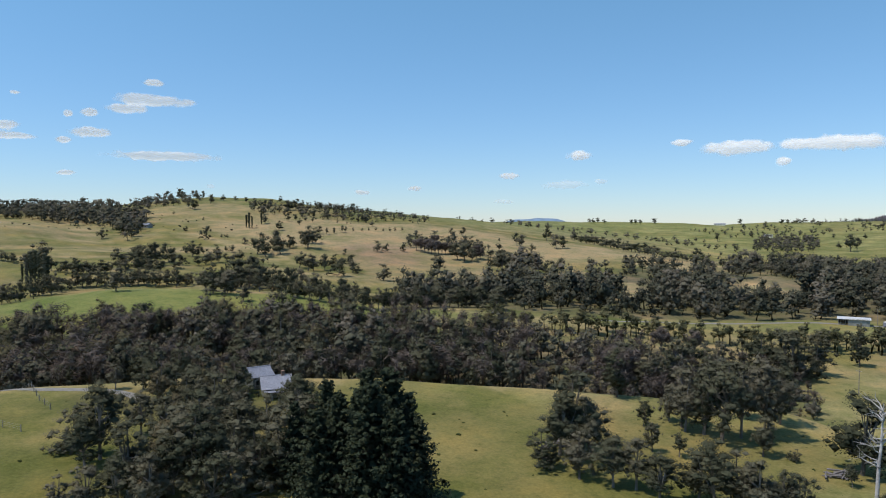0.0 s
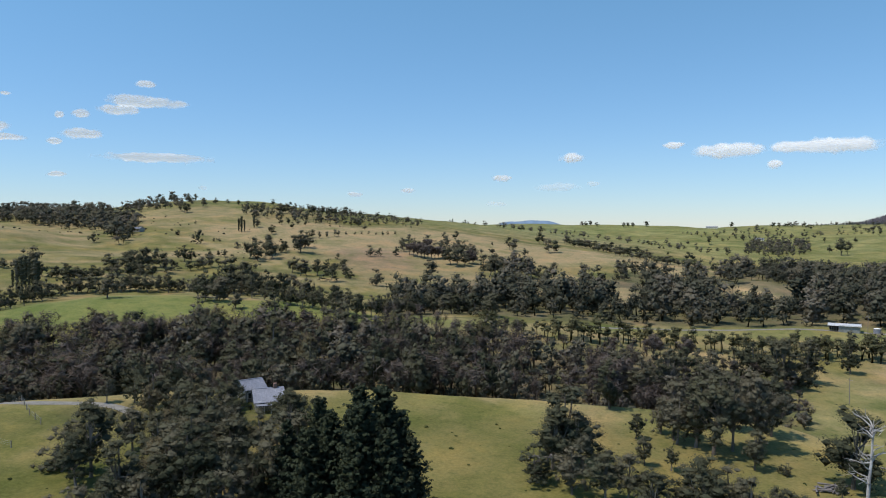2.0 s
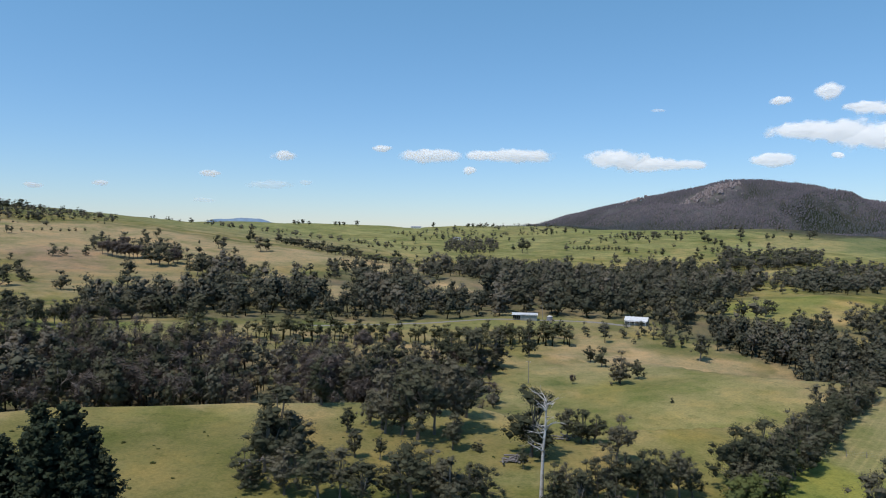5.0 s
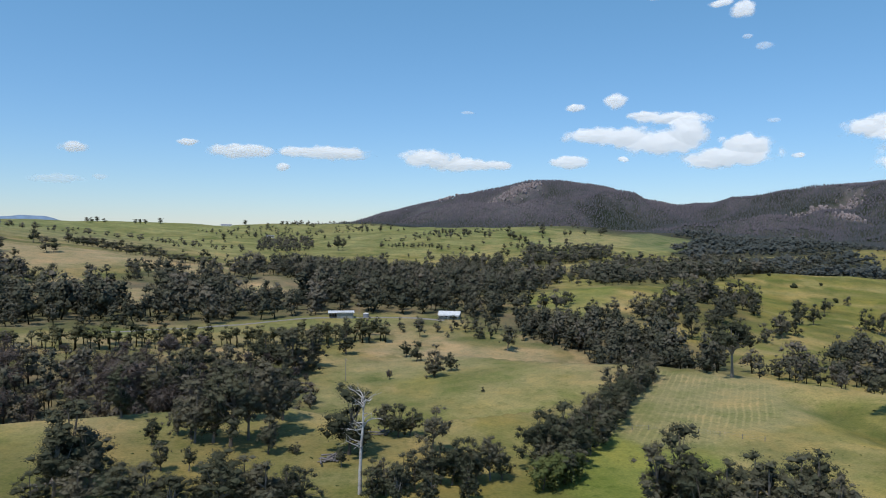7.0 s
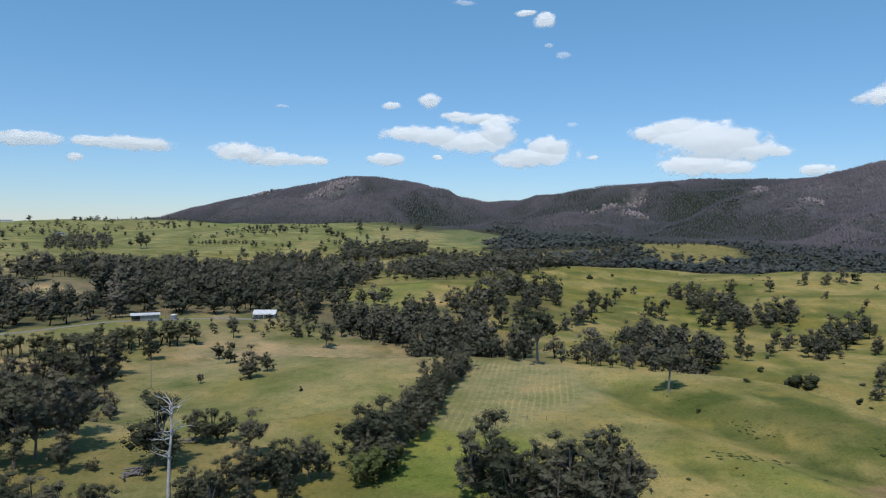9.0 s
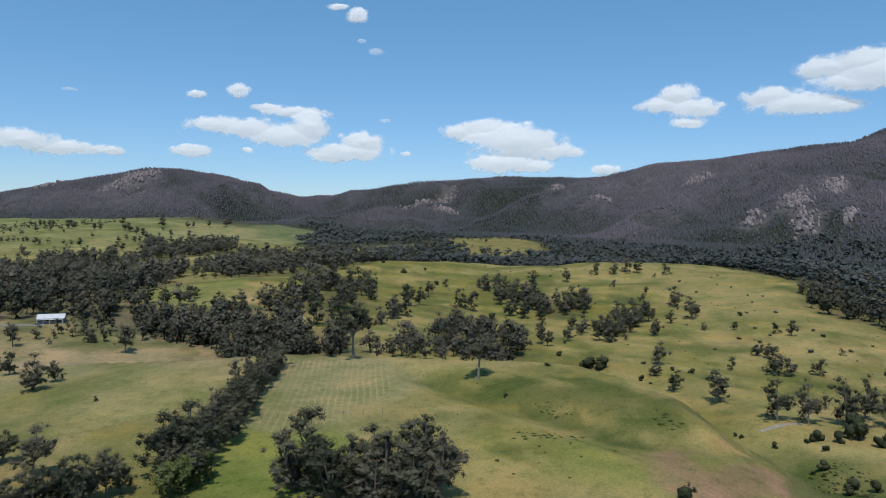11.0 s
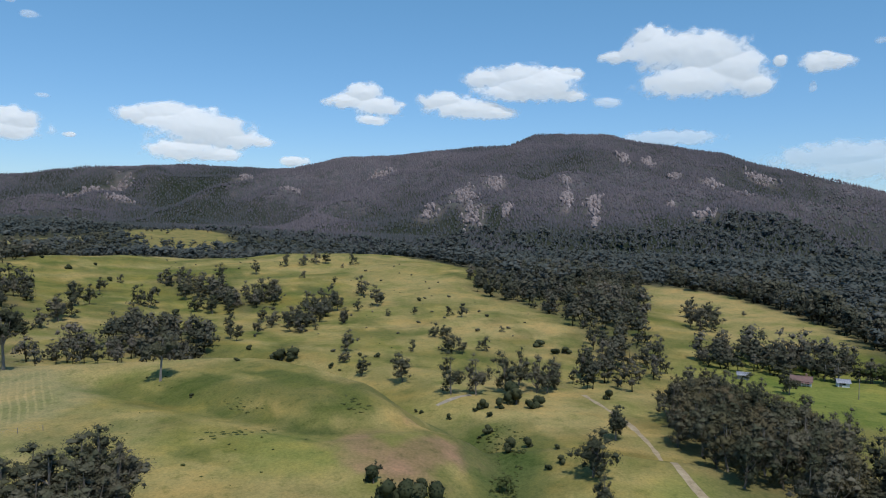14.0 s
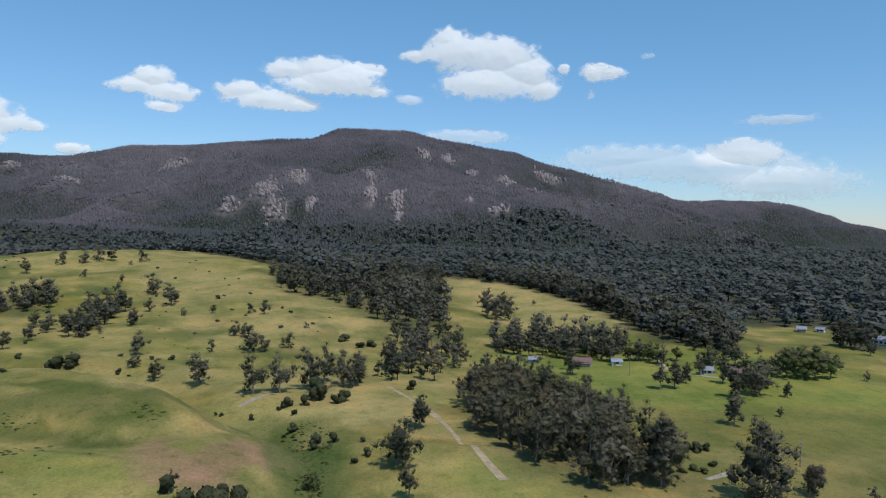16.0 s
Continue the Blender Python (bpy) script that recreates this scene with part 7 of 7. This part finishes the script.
def gable_house(x, y, turn, length, width, wall_h, rise, wall_mat, roof_mat, label, windows=3, verandah=True, chimney=False, category="house", name="house"):
    """A house with thick walls, gable roof with ribs, gutter, windows, door and verandah."""
    root = thing(name, x, y, label, category, turn=turn, dz=-0.2)
    hl, hw, t = length / 2, width / 2, 0.18
    bm = bmesh.new()
    for q in ((-hl, -hw, hl, -hw + t), (-hl, hw - t, hl, hw), (-hl, -hw + t, -hl + t, hw - t), (hl - t, -hw + t, hl, hw - t)):
        box(bm, q[0], q[1], -0.6, q[2], q[3], wall_h)
    for sx in (-1, 1):                       # gable ends
        a = [bm.verts.new((sx * hl, yy, zz)) for yy, zz in ((-hw, wall_h), (hw, wall_h), (0, wall_h + rise))]
        b = [bm.verts.new((sx * (hl - t), yy, zz)) for yy, zz in ((-hw, wall_h), (hw, wall_h), (0, wall_h + rise))]
        bm.faces.new(a if sx > 0 else a[::-1])
        bm.faces.new(b[::-1] if sx > 0 else b)
    part("wall", bm, wall_mat, root)
    over, slope = 0.45, math.atan2(rise, hw)
    for sy in (-1, 1):
        bm = bmesh.new()
        run = (hw + over) / math.cos(slope)
        box(bm, -hl - over, 0, 0, hl + over, run, 0.06)
        ob = part("roof", bm, roof_mat, root)
        ob.matrix_basis = Matrix.Translation((0, 0, wall_h + rise + 0.03)) @ pose(0, 0, 0, 0, 0, 0 if sy > 0 else 180) @ pose(0, 0, 0, -math.degrees(slope))
        n = int((length + 2 * over) / 0.8)
        rib = bmesh.new()
        box(rib, -0.04, 0.02, 0.06, 0.04, run - 0.02, 0.11)
        first = part("rib", rib, roof_mat, ob)
        for k in range(n + 1):               # standing ribs
            one = first if k == 0 else new("rib", first.data)
            one.parent = ob
            one.location.x = -hl - over * 0.9 + k * (length + 1.8 * over) / n
    bm = bmesh.new()
    box(bm, -hl - over, -0.18, 0, hl + over, 0.18, 0.1, 0.03)
    part("ridge_cap", bm, roof_mat, root).matrix_basis = Matrix.Translation((0, 0, wall_h + rise + 0.04))
    for k in range(windows):
        opening(root, None, -hl + length * (k + 0.7) / (windows + 0.4), -hw - 0.01, 0.9, 1.3, 1.1)
    opening(root, None, -hl + 0.9, -hw - 0.01, 0.0, 0.9, 2.03, True)
    if verandah:
        bm = bmesh.new()
        box(bm, -hl, -hw - 2.2, wall_h - 0.45, hl, -hw - over * 0.5, wall_h - 0.38)
        part("verandah_roof", bm, roof_mat, root)
        for k in range(5):
            bm = bmesh.new()
            px = -hl + 0.1 + k * (length - 0.2) / 4
            box(bm, px - 0.06, -hw - 2.15, -0.5, px + 0.06, -hw - 2.03, wall_h - 0.44)
            part("post", bm, M_WALL_WHITE, root)
    if chimney:
        bm = bmesh.new()
        box(bm, hl * 0.4, -0.35, wall_h, hl * 0.4 + 0.7, 0.35, wall_h + rise + 1.0, 0.04)
        part("chimney", bm, M_WALL_BRICK, root)
    return root


def skillion_shed(x, y, turn, length, width, front, back, label):
    """Open-fronted farm shed: posts, sheeted back and sides, sloping ribbed roof, water tank."""
    root = thing("farm_shed", x, y, label, "shed", turn=turn, dz=-0.2)
    hl, hw = length / 2, width / 2
    bm = bmesh.new()
    box(bm, -hl * 0.35, hw - 0.12, -0.5, hl, hw, back)
    box(bm, hl - 0.12, -hw, -0.5, hl, hw - 0.12, back)
    box(bm, -hl * 0.35, -hw, -0.5, hl - 0.12, -hw + 0.12, back)
    part("wall", bm, M_WALL_GREY, root)
    # near-black paint stands in for the shade inside the open bays
    bm = bmesh.new()
    box(bm, -hl, hw - 0.12, -0.5, -hl * 0.35 - 0.02, hw, back)
    part("rear_wall", bm, M_INTERIOR_SHADE, root)
    for k in range(5):
        bm = bmesh.new()
        px = -hl + 0.15 + k * hl * 0.15
        box(bm, px - 0.1, -hw + 0.1, -0.5, px + 0.1, -hw + 0.3, front - 0.1)
        part("post", bm, M_WOOD_POST, root)
    bm = bmesh.new()
    n = int(length / 1.0)
    verts = [(-hl - 0.5, -hw - 0.6, front), (hl + 0.5, -hw - 0.6, front), (hl + 0.5, hw + 0.4, back + 0.1), (-hl - 0.5, hw + 0.4, back + 0.1)]
    lo = [bm.verts.new(v) for v in verts]
    up = [bm.verts.new((v[0], v[1], v[2] + 0.12)) for v in verts]
    bm.faces.new(lo[::-1]), bm.faces.new(up)
    for i in range(4):
        bm.faces.new((lo[i], lo[(i + 1) % 4], up[(i + 1) % 4], up[i]))
    part("roof", bm, M_WHITE_ROOF, root)
    for k in range(n):
        bm = bmesh.new()
        px = -hl - 0.4 + k * (length + 0.8) / (n - 1)
        vs = [bm.verts.new((px + dx, yy, zz + dz)) for yy, zz in ((-hw - 0.6, front), (hw + 0.4, back + 0.1)) for dx, dz in ((-0.05, 0.12), (0.05, 0.12), (0.05, 0.18), (-0.05, 0.18))]
        bm.faces.new(vs[:4]), bm.faces.new(vs[4:][::-1])
        for i in range(4):
            bm.faces.new((vs[i], vs[i + 4], vs[(i + 1) % 4 + 4], vs[(i + 1) % 4]))
        part("rib", bm, M_WHITE_ROOF, root)
    return root


def water_tank(x, y, radius, height):
    root = thing("water_tank", x, y, "round pale metal water tank beside the shed", "tank", dz=-0.2)
    bm = bmesh.new()
    bmesh.ops.create_cone(bm, cap_ends=True, segments=20, radius1=radius, radius2=radius, depth=height, matrix=Matrix.Translation((0, 0, height / 2)))
    part("barrel", bm, M_METAL_ROOF, root)
    bm = bmesh.new()
    bmesh.ops.create_cone(bm, cap_ends=True, segments=20, radius1=radius * 1.04, radius2=0.2, depth=0.4, matrix=Matrix.Translation((0, 0, height + 0.2)))
    part("lid", bm, M_WALL_WHITE, root)


gable_house(-35.6, 149.5, 20, 5.8, 7.2, 2.0, 1.9, M_WALL_GREY, M_METAL_ROOF, "farmhouse with pale grey metal gable roof among trees", 3, True, True)
gable_house(-40.3, 153.6, 38, 4.4, 4.6, 2.9, 1.5, M_WALL_GREY, M_METAL_ROOF, "farmhouse wing with pale metal roof among trees", 2, False)
skillion_shed(194, 333, -30, 13, 6.5, 3.0, 3.3, "long open farm shed with pale metal roof")
water_tank(206, 327, 1.6, 2.4)
gable_house(238, 294, 310, 11, 6.5, 2.4, 1.5, M_WALL_GREY, M_WHITE_ROOF, "low white farmhouse with pale roof among trees", 4, True)
gable_house(247, -142, 242, 6.6, 4.4, 2.1, 1.3, M_WALL_WHITE, M_RED_ROOF, "white farmhouse with weathered red roof in the green paddock", 3, True, True)
gable_house(243, -155, 250, 3.8, 3.0, 1.9, 0.9, M_WALL_WHITE, M_METAL_ROOF, "small white shed with pale gable roof on the lawn", 1, False, False, "shed", "shed")
gable_house(218, -178, 235, 4.4, 4.0, 2.1, 1.0, M_WALL_WHITE, M_METAL_ROOF, "white double garage with pale roof beside trees", 2, False, False, "garage", "garage")
gable_house(212, -186, 220, 6.0, 4.2, 2.1, 1.3, M_WALL_BRICK, M_RED_ROOF, "brown brick farmhouse half hidden by trees", 3, False)
gable_house(301, -307, 225, 4.6, 3.6, 2.1, 1.1, M_WALL_WHITE, M_METAL_ROOF, "white house on the rise below the forest", 3, True)
gable_house(296, -315, 210, 4.0, 3.2, 2.1, 1.0, M_WALL_WHITE, M_METAL_ROOF, "white outbuilding on the rise below the forest", 2, False, False, "shed", "shed")
gable_house(250, -306, 200, 9, 5, 2.8, 1.4, M_WALL_WHITE, M_METAL_ROOF, "long white farm building at the forest's edge", 4, False, False, "shed", "shed")
gable_house(256, -125, 250, 4.0, 3.0, 1.9, 0.8, M_WALL_GREY, M_METAL_ROOF, "low grey farm shed at the paddock's edge", 1, False, False, "shed", "shed")
gable_house(-296, 701, 340, 16, 7, 3.2, 1.6, M_WALL_GREY, M_METAL_ROOF, "long grey farm shed on the distant hill", 4, False, False, "shed", "shed")
gable_house(620, 1351, 330, 16, 8, 3.0, 2.0, M_WALL_WHITE, M_METAL_ROOF, "distant farmhouse on the downs", 4, False)
gable_house(690, 1765, 330, 26, 9, 3.2, 2.0, M_WALL_WHITE, M_METAL_ROOF, "white farmhouse on the far skyline", 4, False)


# ---- fences and poles ----
def fence(points, label, step=3.2, height=1.25):
    """Timber posts with three strained wires."""
    root = thing("fence", points[0][0], points[0][1], label, "fence")
    bx, by, bz = root.matrix_world.translation
    posts = []
    for (ax, ay), (cx, cy) in zip(points, points[1:]):
        n = max(1, int(math.hypot(cx - ax, cy - ay) / step))
        for k in range(n):
            x, y = ax + (cx - ax) * k / n, ay + (cy - ay) * k / n
            posts.append((x - bx, y - by, float(ground_z(x, y)[0]) - bz))
    bm = bmesh.new()
    bmesh.ops.create_cone(bm, cap_ends=True, segments=6, radius1=0.085, radius2=0.07, depth=height + 0.4, matrix=Matrix.Translation((0, 0, height / 2 - 0.2)))
    me = bpy.data.meshes.new("post")
    bm.to_mesh(me)
    bm.free()
    me.materials.append(M_WOOD_POST)
    for p in posts:
        ob = new("post", me)
        ob.parent = root
        ob.matrix_basis = pose(*p, place_rng.uniform(-3, 3), place_rng.uniform(-3, 3), place_rng.uniform(0, 90))
    for h in (0.45, 0.8, 1.12):
        s = Soup()
        s.add(*tube([(a[0], a[1], a[2] + h) for a in posts], [0.012] * len(posts), 3))
        ob = new("wire", s.mesh("wire", M_WALL_GREY))
        ob.parent = root


fence([(-112, 166), (-100, 158), (-86, 146), (-77, 134), (-70, 127)], "weathered timber post and wire fence along the garden")
fence([(-88, 124), (-79, 121), (-71, 118), (-66, 120)], "weathered timber post and wire fence across the paddock")
fence([(158, 80), (150, 92), (142, 100), (131, 106)], "timber post and wire fence beside the windbreak", 4.0)


def power_pole(x, y, height):
    root = thing("power_pole", x, y, "slim grey timber power pole with crossarm in grass", "pole", "power poles")
    root.rotation_euler = (0, 0, place_rng.uniform(0, 3))
    s = Soup()
    s.add(*tube([(0, 0, -0.5), (0, 0, height)], (0.14, 0.09), 8))
    ob = new("pole", s.mesh("pole", M_WOOD_POST))
    ob.parent = root
    bm = bmesh.new()
    box(bm, -0.9, -0.06, height - 0.7, 0.9, 0.06, height - 0.58, 0.01)
    part("crossarm", bm, M_WOOD_POST, root)
    for k in (-0.8, 0.0, 0.8):
        bm = bmesh.new()
        bmesh.ops.create_cone(bm, cap_ends=True, segments=8, radius1=0.05, radius2=0.03, depth=0.16, matrix=Matrix.Translation((k, 0, height - 0.5)))
        part("insulator", bm, M_WALL_WHITE, root)


for row in ((124.5, -128.4, 6.5), (221.6, -146.9, 7.0), (204, 331, 8.0), (126, 213, 8.0)):
    power_pole(*row)


# ---- the tall dead gum and fallen timber ----
def dead_gum(x, y, height):
    rng = np.random.default_rng(17)
    root = thing("dead_tree", x, y, "tall bleached dead gum trunk with broken bare limbs", "tree", dz=-0.2)
    s = Soup()
    spine = [(0, 0, 0), (0.1, 0.1, height * 0.25), (0.25, 0.05, height * 0.5), (0.6, 0.1, height * 0.68), (0.75, 0.2, height * 0.86), (0.85, 0.15, height)]
    s.add(*tube(spine, (0.4, 0.29, 0.24, 0.2, 0.12, 0.04), 10))
    ob = new("trunk", s.mesh("dead_trunk", M_DEADWOOD, True))
    ob.parent = root
    for k in range(24):
        z = height * rng.uniform(0.42, 0.97)
        a, out = rng.uniform(0, 6.28), rng.uniform(1.0, 3.4)
        start = np.array((0.35 + 0.4 * (z / height), 0.12, z))
        tip = start + (out * math.cos(a), out * math.sin(a), rng.uniform(0.2, 2.0))
        kink = start + (tip - start) * 0.5 + rng.normal(scale=0.25, size=3)
        s = Soup()
        s.add(*tube([start, kink, tip], (0.13, 0.08, 0.025), 5))
        for j in range(3):
            t2 = tip + rng.normal(scale=0.6, size=3)
            s.add(*tube([kink + (tip - kink) * rng.uniform(0.2, 0.9), t2], (0.04, 0.012), 4))
        ob = new("limb", s.mesh("dead_limb", M_DEADWOOD, True))
        ob.parent = root


dead_gum(63.0, 101.6, 17.5)


def log_heap(x, y, count, spread, label):
    root = thing("log_heap", x, y, label, "logs")
    rng = np.random.default_rng(abs(int(x * 7)))
    for k in range(count):
        s = Soup()
        length = rng.uniform(1.5, 4.0)
        s.add(*tube([(-length / 2, 0, 0), (0, 0.1, 0.05), (length / 2, 0, 0)], (0.2, 0.16, 0.1), 6))
        ob = new("log", s.mesh("log", M_STEM_TREE, True))
        ob.parent = root
        ob.matrix_basis = pose(rng.normal(scale=spread), rng.normal(scale=spread * 0.5), 0.15 + 0.25 * rng.integers(0, 3), rng.uniform(-10, 10), rng.uniform(-12, 12), rng.uniform(0, 360))


M_STEM_TREE = surface("grey_fallen_timber", (0.12, 0.11, 0.11), (0.24, 0.22, 0.22), 1.5, 0.9, 0.5)
log_heap(67, 119, 14, 1.4, "heap of grey fallen branches on the grass")
log_heap(20, 130, 12, 1.5, "heap of grey fallen branches in the field")
log_heap(84, 128, 9, 1.6, "grey fallen branches on the grass slope")
log_heap(-94, 160, 10, 1.5, "heap of grey timber beside the garden fence")
